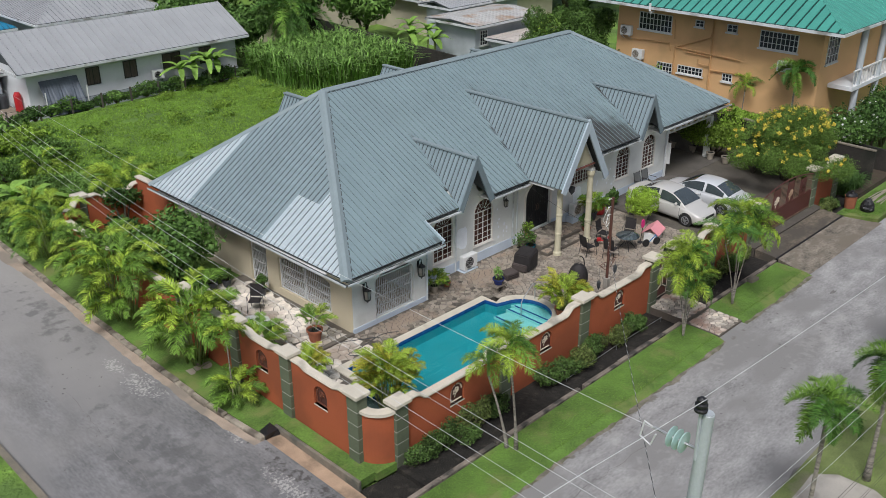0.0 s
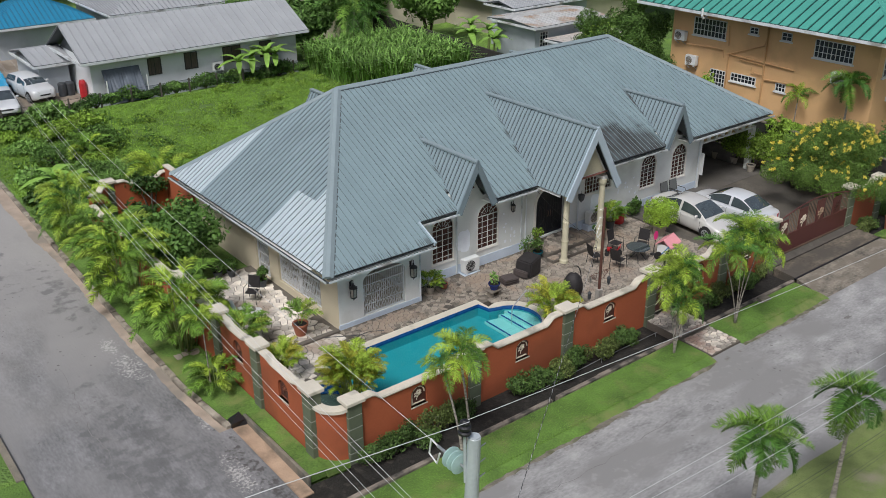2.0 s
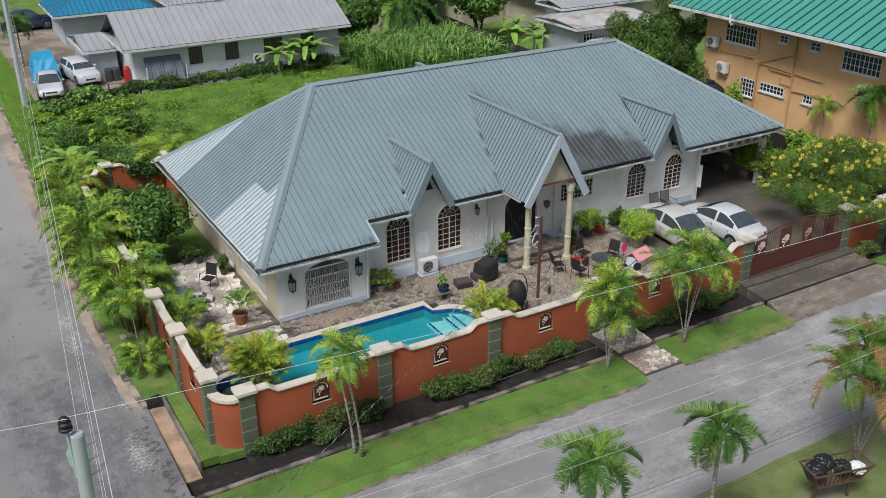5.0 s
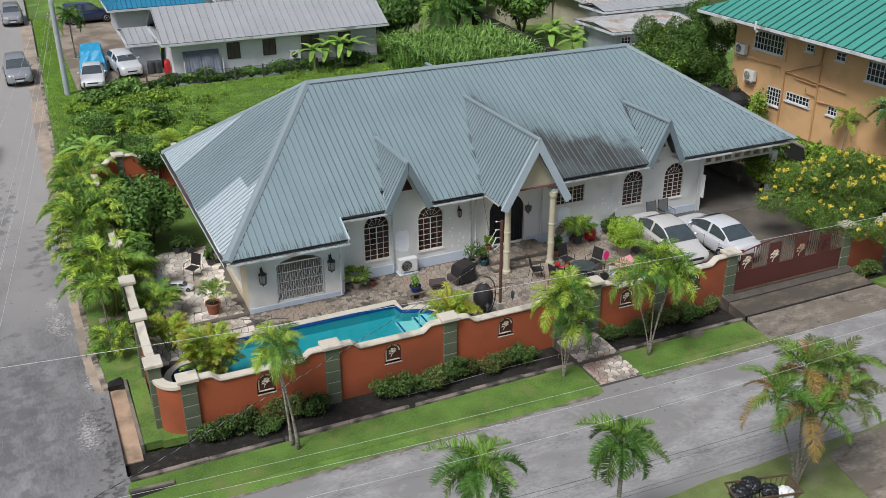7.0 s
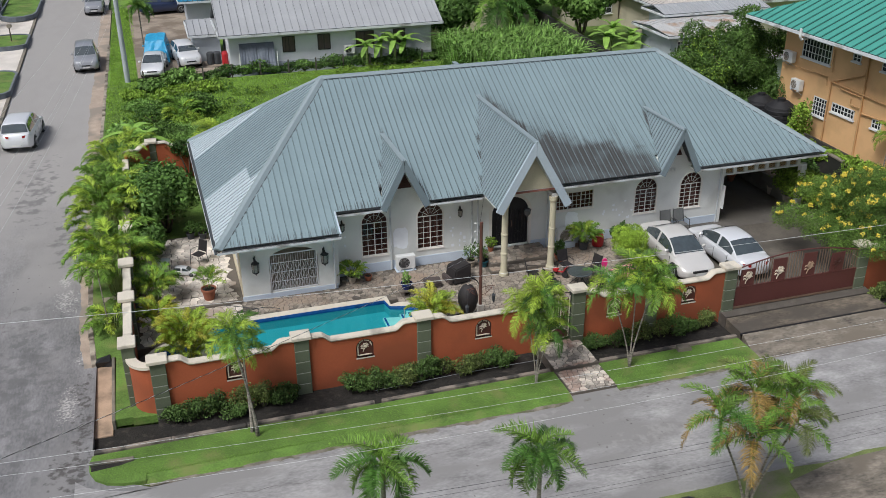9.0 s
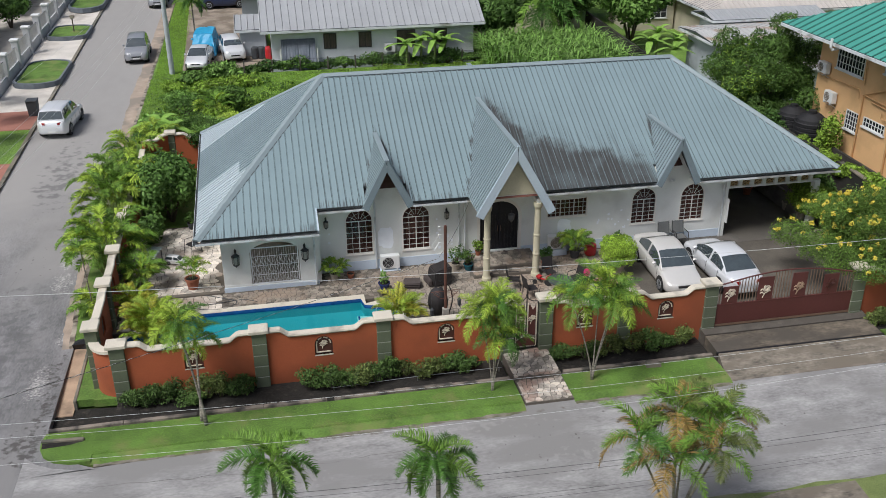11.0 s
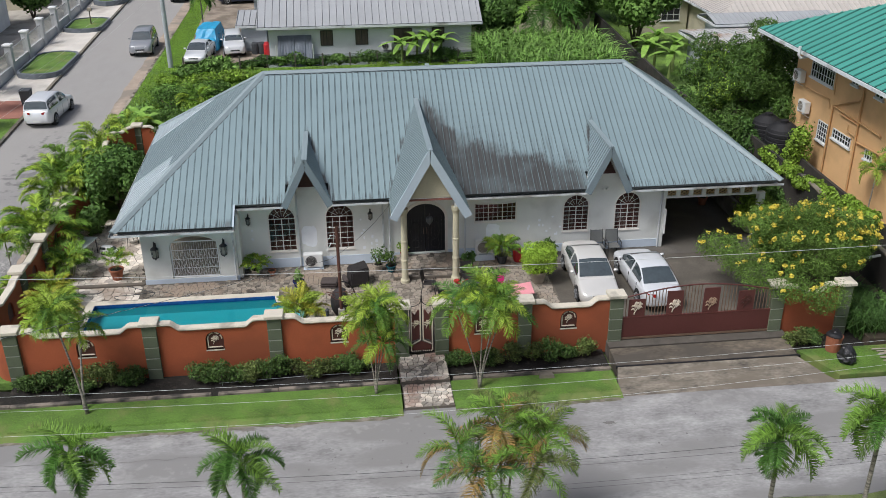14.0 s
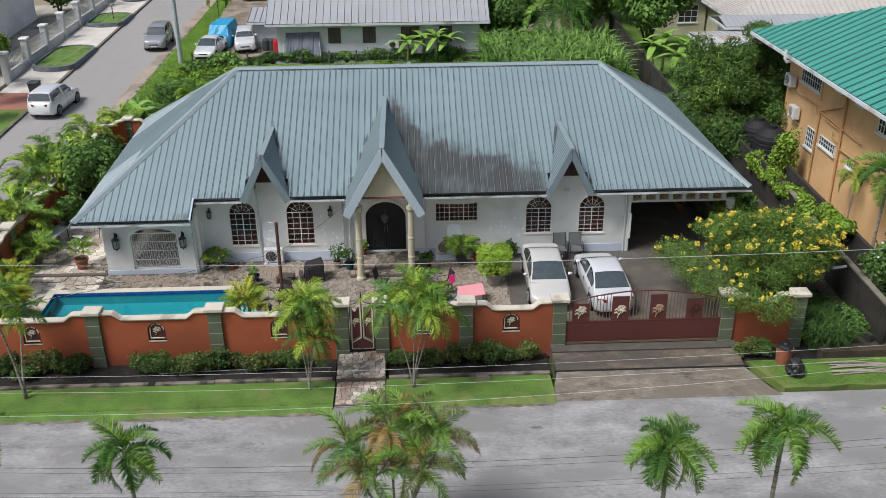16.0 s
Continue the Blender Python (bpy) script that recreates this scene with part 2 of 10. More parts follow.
def worn_spots(m, spots, rgb, amount=0.85, fine=9.0):
    """Crumbled pale or dark skin in loose patches: (x, y, half width, half length) ellipses broken up by fine grain."""
    n, l = m.node_tree.nodes, m.node_tree.links
    b = n["Principled BSDF"]
    base = b.inputs["Base Color"].links[0].from_socket
    geo, sep = n.new("ShaderNodeNewGeometry"), n.new("ShaderNodeSeparateXYZ")
    l.new(geo.outputs["Position"], sep.inputs[0])

    def calc(op, a, c=0.0):
        t = n.new("ShaderNodeMath")
        t.operation = op
        for i, v in enumerate((a, c)):
            if isinstance(v, (int, float)):
                t.inputs[i].default_value = v
            else:
                l.new(v, t.inputs[i])
        return t.outputs[0]

    def grain(scale, detail):
        t = n.new("ShaderNodeTexNoise")
        t.inputs["Scale"].default_value, t.inputs["Detail"].default_value = scale, detail
        l.new(geo.outputs["Position"], t.inputs["Vector"])
        return t.outputs["Fac"]

    near = None
    for x, y, rx, ry in spots:
        dx, dy = calc("DIVIDE", calc("SUBTRACT", sep.outputs["X"], x), rx), calc("DIVIDE", calc("SUBTRACT", sep.outputs["Y"], y), ry)
        d = calc("SUBTRACT", 1.0, calc("ADD", calc("MULTIPLY", dx, dx), calc("MULTIPLY", dy, dy)))
        near = d if near is None else calc("MAXIMUM", near, d)
    near = calc("MULTIPLY", calc("MAXIMUM", near, 0.0), 0.17)
    f = calc("ADD", calc("ADD", calc("MULTIPLY", grain(fine, 5.0), 0.65), calc("MULTIPLY", grain(1.6, 4.0), 0.35)), near)
    mr = n.new("ShaderNodeMapRange")
    mr.inputs["From Min"].default_value, mr.inputs["From Max"].default_value, mr.inputs["To Max"].default_value = 0.62, 0.72, amount
    l.new(f, mr.inputs["Value"])
    keep = n.new("ShaderNodeMath")
    keep.operation = "MULTIPLY"
    l.new(mr.outputs[0], keep.inputs[0])
    l.new(calc("MINIMUM", calc("MULTIPLY", near, 30.0), 1.0), keep.inputs[1])
    mix = n.new("ShaderNodeMix")
    mix.data_type = "RGBA"
    l.new(keep.outputs[0], mix.inputs[0])
    l.new(base, mix.inputs[6])
    mix.inputs[7].default_value = (*rgb, 1)
    l.new(mix.outputs[2], b.inputs["Base Color"])


WEAR = ((-19.45, 4.2, 0.4, 0.9), (-19.35, 2.2, 0.75, 1.5), (-18.95, -5.9, 0.5, 1.5), (-18.7, -2.6, 0.25, 0.6))
worn_spots(M["asphalt_side"], WEAR, (0.44, 0.425, 0.40), 0.8, 11.0)
worn_spots(M["asphalt_side"], ((-18.45, -6.0, 0.55, 4.2), (-18.8, -9.6, 1.0, 1.6)), (0.055, 0.05, 0.045), 0.8, 5.0)
worn_spots(M["asphalt_side"], ((-20.9, -4.0, 2.3, 8.0), (-19.6, 9.0, 1.0, 5.0), (-21.5, 16.0, 1.5, 7.0)), (0.105, 0.104, 0.104), 0.6, 2.2)
worn_spots(M["asphalt"], ((-6.5, -11.5, 7.5, 0.55), (9.0, -11.2, 4.8, 0.6), (2.0, -13.6, 5.0, 0.9), (-12.0, -13.2, 4.0, 0.8)), (0.37, 0.358, 0.34), 0.35, 4.0)
worn_spots(M["asphalt"], ((-8.0, -11.05, 9.0, 0.28), (3.0, -10.85, 3.4, 0.28)), (0.13, 0.115, 0.09), 0.7, 4.0)
M["asphalt_patch"] = mat("asphalt_patch", (0.155, 0.148, 0.14), 0.9, 0.4, 1.5, 20, 0.4, second=(0.22, 0.215, 0.21), second_scale=1.6, second_amount=0.6)
M["edge_dirt"] = mat("edge_dirt", (0.19, 0.17, 0.135), 0.95, 0.5, 2.5, 25, 0.4, second=(0.11, 0.11, 0.06), second_scale=2.0, second_amount=0.5)
M["sand"] = mat("road_sand", (0.37, 0.295, 0.23), 0.95, 0.3, 1.2, 30, 0.4, second=(0.25, 0.215, 0.175), second_scale=0.5, second_amount=0.5)
M["concrete"] = mat("concrete", (0.095, 0.084, 0.07), 0.88, 0.4, 1.4, 25, 0.3, second=(0.08, 0.07, 0.058), second_scale=1.6, second_amount=0.55)
M["carport_concrete"] = mat("carport_concrete", (0.10, 0.091, 0.08), 0.8, 0.5, 1.1, 20, 0.3, second=(0.10, 0.09, 0.076), second_scale=0.7, second_amount=0.5)
M["drive_pale"] = mat("drive_concrete_pale", (0.195, 0.17, 0.135), 0.85, 0.7, 2.6, 12, 0.3, second=(0.165, 0.14, 0.108), second_scale=1.2, second_amount=0.45, stretch=(0.5, 1, 1))
M["drive_mid"] = mat("drive_concrete_tan", (0.12, 0.10, 0.076), 0.75, 0.75, 2.6, 12, 0.3, second=(0.078, 0.068, 0.055), second_scale=1.0, second_amount=0.45, stretch=(0.5, 1, 1))
M["yard_concrete"] = mat("yard_concrete", (0.105, 0.092, 0.075), 0.85, 0.5, 0.8, 16, 0.3, second=(0.09, 0.08, 0.066), second_scale=0.6, second_amount=0.4)
M["chute"] = mat("chute_sand", (0.40, 0.28, 0.19), 0.92, 0.25, 1.5, 25, 0.3, second=(0.22, 0.16, 0.11), second_scale=0.9, second_amount=0.4)
# Carport walls: the shade under the roof is put into this dark colour.
M["carport_shade"] = mat("carport_shade", (0.16, 0.15, 0.135), 0.9, 0.3, 0.9, 20, 0.3, second=(0.09, 0.085, 0.075), second_scale=0.7, second_amount=0.5)
M["concrete_light"] = mat("concrete_light", (0.42, 0.39, 0.34), 0.88, 0.18, 0.7, 25, 0.3, second=(0.25, 0.23, 0.2), second_scale=0.5, second_amount=0.4)
M["kerb"] = mat("kerb_stone", (0.20, 0.175, 0.135), 0.9, 0.3, 2.0, 25, 0.4, second=(0.10, 0.1, 0.08), second_scale=1.0, second_amount=0.45)
M["grass"] = mat("lawn", (0.10, 0.185, 0.03), 0.9, 0.6, 0.9, 16, 0.8, second=(0.16, 0.20, 0.055), second_scale=0.8, second_amount=0.3, bump_dist=0.03)
M["verge_mixed"] = mat("verge_mixed", (0.15, 0.19, 0.06), 0.92, 0.4, 1.2, 20, 0.7, second=(0.24, 0.22, 0.15), second_scale=0.45, second_amount=0.3, bump_dist=0.03)
M["field"] = mat("field_grass", (0.14, 0.25, 0.036), 0.9, 0.5, 0.6, 7, 0.9, second=(0.10, 0.175, 0.035), second_scale=0.45, second_amount=0.5, bump_dist=0.15)
M["earth"] = mat("dark_earth", (0.016, 0.014, 0.011), 0.95, 0.6, 3.0, 15, 0.8, second=(0.045, 0.038, 0.03), second_scale=3.5, second_amount=0.2, bump_dist=0.05)
M["mortar"] = mat("paving_mortar", (0.125, 0.108, 0.088), 0.95, 0.25, 1.0, 20, 0.3)
M["porch_tile"] = mat("porch_tile", (0.66, 0.60, 0.50), 0.5, 0.2, 1.5, 20, 0.1)
M["flag"] = mat("flagstone", (0.21, 0.182, 0.148), 0.85, 0.62, 1.2, 14, 0.35, obj_var=1.0, island=0.9, second=(0.32, 0.25, 0.19), second_scale=0.9, second_amount=0.35)
M["flag_path"] = mat("flagstone_path", (0.50, 0.45, 0.385), 0.85, 0.5, 1.2, 14, 0.35, obj_var=1.0, second=(0.36, 0.25, 0.20), second_scale=0.9, second_amount=0.4)
M["flag_pale"] = mat("flagstone_pale", (0.68, 0.62, 0.54), 0.85, 0.4, 1.2, 14, 0.35, island=0.9, second=(0.36, 0.29, 0.23), second_scale=0.5, second_amount=0.35)
M["pool_shell"] = mat("pool_plaster", (0.04, 0.33, 0.38), 0.5, 0.06, 0.8, 10, 0.0)
M["pool_tile"] = mat("pool_tile_blue", (0.015, 0.075, 0.26), 0.25, 0.4, 6, 40, 0.1)
M["pool_step"] = mat("pool_step_pale", (0.42, 0.66, 0.64), 0.5, 0.1)
M["water"] = water_mat()
M["glass"] = glass_mat("window_glass", (0.62, 0.62, 0.62), 0.03, 0.7)
M["grille"] = mat("grille_white", (0.72, 0.74, 0.74), 0.5, 0.06)
M["plastic_white"] = mat("plastic_white", (0.72, 0.73, 0.71), 0.45, 0.06)
M["terracotta"] = mat("terracotta_pot", (0.30, 0.105, 0.055), 0.8, 0.2, 4, 30, 0.2)
M["pot_dark"] = mat("pot_dark", (0.05, 0.055, 0.06), 0.6, 0.3)
M["pot_stone"] = mat("pot_stone", (0.34, 0.30, 0.24), 0.85, 0.2, 4, 30, 0.2)
M["pot_blue"] = mat("pot_glazed_blue", (0.015, 0.025, 0.12), 0.2, 0.2)
M["trunk"] = mat("palm_trunk", (0.27, 0.245, 0.205), 0.9, 0.5, 5, 20, 0.5, second=(0.13, 0.12, 0.10), second_scale=3.0, second_amount=0.4, stretch=(1, 1, 5), bump_dist=0.02)
M["bark"] = mat("bark", (0.10, 0.08, 0.06), 0.9, 0.3, 3, 20, 0.5, bump_dist=0.02)
M["shaft"] = mat("palm_crownshaft", (0.20, 0.26, 0.08), 0.5, 0.2)
def leaf_mat(name, rgb, var=0.5, amount=0.11):
    return mat(name, rgb, 0.58, var, 1.3, 9, 0.0, island=1.1, obj_var=0.5, leaf=amount, spec=0.25)
M["palm"] = leaf_mat("palm_leaf", (0.08, 0.185, 0.032))
M["palm_light"] = leaf_mat("palm_leaf_light", (0.30, 0.42, 0.05))
M["palm_mid"] = leaf_mat("palm_leaf_mid", (0.145, 0.265, 0.038))
M["palm_gold"] = leaf_mat("palm_leaf_gold", (0.38, 0.38, 0.045))
M["palm_brown"] = leaf_mat("palm_leaf_orange", (0.30, 0.20, 0.06))
M["palm_olive"] = leaf_mat("palm_leaf_olive", (0.15, 0.185, 0.05))
M["leaf"] = leaf_mat("shrub_leaf", (0.085, 0.165, 0.035))
M["leaf_dark"] = leaf_mat("shrub_leaf_dark", (0.055, 0.115, 0.026))
M["leaf_feather"] = leaf_mat("feathery_leaf", (0.105, 0.195, 0.04))
M["leaf_flowering"] = leaf_mat("flowering_tree_leaf", (0.14, 0.24, 0.044))
M["leaf_lime"] = leaf_mat("clipped_leaf_lime", (0.30, 0.46, 0.05))
M["leaf_bright"] = leaf_mat("shrub_leaf_bright", (0.20, 0.32, 0.04))
M["mango"] = leaf_mat("mango_leaf", (0.095, 0.18, 0.036))
M["cane"] = leaf_mat("cane_leaf", (0.19, 0.34, 0.075))
M["banana"] = leaf_mat("banana_leaf", (0.19, 0.33, 0.06))
M["flower"] = mat("flower_yellow", (0.78, 0.64, 0.09), 0.6, 0.2, leaf=0.2)

# ---- building helpers ----
def mesh_of(bm, name, material=None, smooth=False):
    me = bpy.data.meshes.new(name)
    bm.to_mesh(me)
    bm.free()
    if smooth:
        for p in me.polygons:
            p.use_smooth = True
    for m in ([material] if not isinstance(material, (list, tuple)) else material):
        if m:
            me.materials.append(m)
    return me


def part(name, bm, material, parent=None, label="", smooth=False):
    ob = new(name, mesh_of(bm, name, material, smooth))
    ob.parent = parent
    if label:
        ob["label"] = label
    return ob


def thing(name, label, category, group="", m=None, kind=""):
    ob = new(name)
    ob.empty_display_size = 0.1
    if m is not None:
        ob.matrix_world = m
    return tagged(ob, label, category, group, kind)


def box(bm, x0, x1, y0, y1, z0, z1, m=None):
    v = [bm.verts.new((x, y, z)) for z in (z0, z1) for y in (y0, y1) for x in (x0, x1)]
    if m is not None:
        for w in v:
            w.co = m @ w.co
    for f in ((0, 2, 3, 1), (4, 5, 7, 6), (0, 1, 5, 4), (2, 6, 7, 3), (0, 4, 6, 2), (1, 3, 7, 5)):
        bm.faces.new([v[i] for i in f])
    return v


def bevel(bm, w=0.01, seg=1):
    bmesh.ops.bevel(bm, geom=bm.edges[:], offset=w, segments=seg, affect="EDGES", clamp_overlap=True)
    return bm


def hexa(bm, a, b):
    """A solid between two matching quads of points."""
    v = [bm.verts.new(p) for p in (*a, *b)]
    n = len(a)
    bm.faces.new(v[:n][::-1])
    bm.faces.new(v[n:])
    for i in range(n):
        j = (i + 1) % n
        bm.faces.new((v[i], v[j], v[n + j], v[n + i]))


def tube(bm, pts, radii, seg=8, caps=True):
    pts = [Vector(p) for p in pts]
    if isinstance(radii, (int, float)):
        radii = [radii] * len(pts)
    rings, side = [], None
    for i, p in enumerate(pts):
        d = (pts[min(i + 1, len(pts) - 1)] - pts[max(i - 1, 0)]).normalized()
        if side is None or abs(side.dot(d)) > 0.9:
            side = d.orthogonal().normalized()
        side = (side - d * side.dot(d)).normalized()
        up = d.cross(side)
        rings.append([bm.verts.new(p + radii[i] * (math.cos(a) * side + math.sin(a) * up)) for a in (2 * math.pi * k / seg for k in range(seg))])
    for a, b in zip(rings, rings[1:]):
        for k in range(seg):
            bm.faces.new((a[k], a[(k + 1) % seg], b[(k + 1) % seg], b[k]))
    if caps:
        bm.faces.new(rings[0][::-1])
        bm.faces.new(rings[-1])


def lathe(bm, profile, seg=20, at=(0, 0, 0)):
    """Turned body from (radius, height) pairs."""
    tube_rings = []
    for r, z in profile:
        tube_rings.append([bm.verts.new((at[0] + r * math.cos(2 * math.pi * k / seg), at[1] + r * math.sin(2 * math.pi * k / seg), at[2] + z)) for k in range(seg)])
    for a, b in zip(tube_rings, tube_rings[1:]):
        for k in range(seg):
            bm.faces.new((a[k], a[(k + 1) % seg], b[(k + 1) % seg], b[k]))
    bm.faces.new(tube_rings[0][::-1])
    bm.faces.new(tube_rings[-1])


def clip_half(poly, a, b, c):
    """Part of a 2D polygon where a*x + b*y <= c."""
    out = []
    for i, p in enumerate(poly):
        q = poly[(i + 1) % len(poly)]
        dp, dq = a * p[0] + b * p[1] - c, a * q[0] + b * q[1] - c
        if dp <= 0:
            out.append(p)
        if dp * dq < 0:
            t = dp / (dp - dq)
            out.append((p[0] + t * (q[0] - p[0]), p[1] + t * (q[1] - p[1])))
    return out


def prism(bm, poly, z0, z1, inset=0.0, m=None):
    """Upright prism over a 2D polygon, its top drawn in by inset."""
    cx, cy = sum(p[0] for p in poly) / len(poly), sum(p[1] for p in poly) / len(poly)
    def pull(p):
        d = math.hypot(p[0] - cx, p[1] - cy) or 1
        k = max(0, 1 - inset / d)
        return (cx + (p[0] - cx) * k, cy + (p[1] - cy) * k)
    a, b = [(*p, z0) for p in poly], [(*pull(p), z1) for p in poly]
    if m is not None:
        a, b = [m @ Vector(p) for p in a], [m @ Vector(p) for p in b]
    hexa(bm, a, b)


def wall_with_holes(bm, u0, u1, z0, top, holes, thick, m, extra=()):
    """Wall in the plane (u, z), front at depth 0, back at depth thick. holes: (centre, width, sill, spring, head): an arch from spring to head."""
    us = {u0, u1, *extra}
    for c, w, s, sp, h in holes:
        us |= {c - w / 2, c + w / 2}
        if h > sp:
            us |= {c - w / 2 * math.cos(math.pi * k / 14) for k in range(15)}
    us = sorted(u for u in us if u0 <= u <= u1)
    def arch(hole, u):
        c, w, s, sp, h = hole
        return sp + (h - sp) * math.sqrt(max(0, 1 - (2 * (u - c) / w) ** 2))
    for a, b in zip(us, us[1:]):
        if b - a < 1e-4:
            continue
        mid = (a + b) / 2
        spans, lo = [], (z0, z0)
        for hole in sorted(holes, key=lambda q: q[2]):
            if abs(mid - hole[0]) < hole[1] / 2:
                spans.append((lo, (hole[2], hole[2])))
                lo = (arch(hole, a), arch(hole, b))
        spans.append((lo, (top(a), top(b))))
        for (l0, l1), (h0, h1) in spans:
            if h0 - l0 < 1e-4 and h1 - l1 < 1e-4:
                continue
            q = [(a, 0, l0), (b, 0, l1), (b, 0, h1), (a, 0, h0)]
            hexa(bm, [m @ Vector((x, y + thick, z)) for x, y, z in q][::-1], [m @ Vector(p) for p in q][::-1])
    bmesh.ops.remove_doubles(bm, verts=bm.verts[:], dist=0.0004)


def panels(parent, pts, up, width, material, rib_h=0.045, rib_w=0.04, phase=0.0, pick=None, name="roof_panel", gap=0.03, gap_low=0.0):
    """Roof sheets side by side on a flat convex polygon, each an object with its rib. up: the way up the slope."""
    pts = [Vector(p) for p in pts]
    n = (pts[1] - pts[0]).cross(pts[2] - pts[0]).normalized()
    n = n if n.z > 0 else -n
    v = (Vector(up) - n * n.dot(Vector(up))).normalized()
    u = v.cross(n)
    o = pts[0]
    poly = [((p - o).dot(u), (p - o).dot(v)) for p in pts]
    k0 = math.floor((min(p[0] for p in poly) - phase) / width)
    k1 = math.ceil((max(p[0] for p in poly) - phase) / width)
    for k in range(k0, k1):
        a, b = phase + k * width, phase + (k + 1) * width
        # gap and gap_low bare the dark deck, drawn as the ribs' shade.
        s = clip_half(clip_half(poly, -1, 0, -(a + rib_w / 2 + gap)), 1, 0, b - 0.004 - (rib_w / 2 + gap_low if gap_low else 0.0))
        if len(s) < 3:
            continue
        bm = bmesh.new()
        w3 = lambda q, h: o + u * q[0] + v * q[1] + n * h
        hexa(bm, [w3(q, 0.0) for q in s], [w3(q, 0.018) for q in s])
        edge = [q for q in clip_half(clip_half(poly, -1, 0, -(a - rib_w / 2)), 1, 0, a + rib_w / 2)]
        if len(edge) >= 3:
            v0, v1 = min(q[1] for q in edge), max(q[1] for q in edge)
            if v1 - v0 > 0.1:
                hexa(bm, [w3((a - rib_w / 2, v0), 0.016), w3((a + rib_w / 2, v0), 0.016), w3((a + rib_w / 2, v1), 0.016), w3((a - rib_w / 2, v1), 0.016)],
                     [w3((a - rib_w / 4, v0), rib_h), w3((a + rib_w / 4, v0), rib_h), w3((a + rib_w / 4, v1), rib_h), w3((a - rib_w / 4, v1), rib_h)])
        c = o + u * (sum(q[0] for q in s) / len(s)) + v * (sum(q[1] for q in s) / len(s))
        part(name, bm, pick(c) if pick else material, parent)


def deck(bm, pts, drop=0.1):
    pts = [Vector(p) for p in pts]
    n = (pts[1] - pts[0]).cross(pts[2] - pts[0]).normalized()
    n = n if n.z > 0 else -n
    hexa(bm, [p - n * (drop + 0.004) for p in pts], [p - n * 0.004 for p in pts])


def strip_along(bm, a, b, w, h, lift=0.0, up=(0, 0, 1)):
    """Bar of section w x h from a to b, its underside lifted along up."""
    a, b, up = Vector(a), Vector(b), Vector(up)
    d = (b - a).normalized()
    s = d.cross(up).normalized()
    t = s.cross(d)
    q = lambda p: [p - s * w / 2 + t * lift, p + s * w / 2 + t * lift, p + s * w / 2 + t * (lift + h), p - s * w / 2 + t * (lift + h)]
    hexa(bm, q(a), q(b))


def ground_z(y):
    """The land rises gently away from the front street."""
    return 0.028 * max(0.0, y + 2.0)


def slab(name, pts, top, thick, material, label, category, follow=True, kind="structure", parent=None):
    """Flat piece of ground over a 2D polygon; its top lies top above the land."""
    bm = bmesh.new()
    f = ground_z if follow else (lambda y: 0.0)
    hexa(bm, [(x, y, f(y) + top - thick) for x, y in pts], [(x, y, f(y) + top) for x, y in pts])
    bmesh.ops.triangulate(bm, faces=[q for q in bm.faces if len(q.verts) > 4])
    bmesh.ops.recalc_face_normals(bm, faces=bm.faces[:])
    return tagged(part(name, bm, material, parent), label, category, kind=kind)

# ---- ground, roads, verges ----
def ribbon(name, rows, top, thick, material, label, category, parent=None):
    """Ground strip from (y, x0, x1) rows, following the land."""
    bm = bmesh.new()
    v = []
    for y, x0, x1 in rows:
        z = ground_z(y) + top
        v.append([bm.verts.new(p) for p in ((x0, y, z - thick), (x1, y, z - thick), (x1, y, z), (x0, y, z))])
    for a, b in zip(v, v[1:]):
        for i in range(4):
            j = (i + 1) % 4
            bm.faces.new((a[i], a[j], b[j], b[i]))
    bm.faces.new(v[0])
    bm.faces.new(v[-1][::-1])
    bmesh.ops.recalc_face_normals(bm, faces=bm.faces[:])
    return tagged(part(name, bm, material, parent), label, category, kind="structure")


bm = bmesh.new()
gy = [-900, -60, -16.5, -2, 20, 45, 90, 140, 1200]
grid = [[bm.verts.new((x, y, ground_z(min(y, 140)) - 0.42)) for x in (-900, -60, -18, 16, 60, 900)] for y in gy]
for a, b in zip(grid, grid[1:]):
    for i in range(5):
        bm.faces.new((a[i], a[i + 1], b[i + 1], b[i]))
tagged(part("ground", bm, M["field"]), "flat land under grass and weeds reaching the horizon", "ground", kind="structure")

rng = random.Random(5)
ys = [-300, -60, -16.5, -9.9, -9.6, -3.05, -2.95, -2, 4, 10, 16, 22, 28, 34, 40, 50, 60, 80, 110, 160]
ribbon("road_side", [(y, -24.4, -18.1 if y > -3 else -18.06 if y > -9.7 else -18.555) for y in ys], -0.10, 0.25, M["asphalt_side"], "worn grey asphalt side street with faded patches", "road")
slab("road_front", [(-18.55, -11.3), (-18.55, -16.6), (120, -16.6), (120, -10.4), (-2, -10.6), (-10, -10.9)], -0.10, 0.25, M["asphalt"], "worn grey asphalt front street with scuffed light patches", "road", follow=False)
slab("road_corner", [(-18.55, -11.3), (-18.55, -10.2), (-18.2, -10.6), (-17.6, -10.95), (-16.8, -11.2), (-16, -11.25)], -0.10, 0.2, M["asphalt"], "asphalt corner flare of the street junction", "road", follow=False)
KERB = ((-9, -18.05), (-3.4, -18.12), (0, -18.38), (8, -18.42), (14, -18.36), (22, -18.24), (40, -18.0), (64, -17.8))


def kerb_x(y):
    """Line of the side kerb, which swings out a little past the corner."""
    for (ya, xa), (yb, xb) in zip(KERB, KERB[1:]):
        if y <= yb:
            return xa + (xb - xa) * max(0.0, y - ya) / (yb - ya)
    return KERB[-1][1]


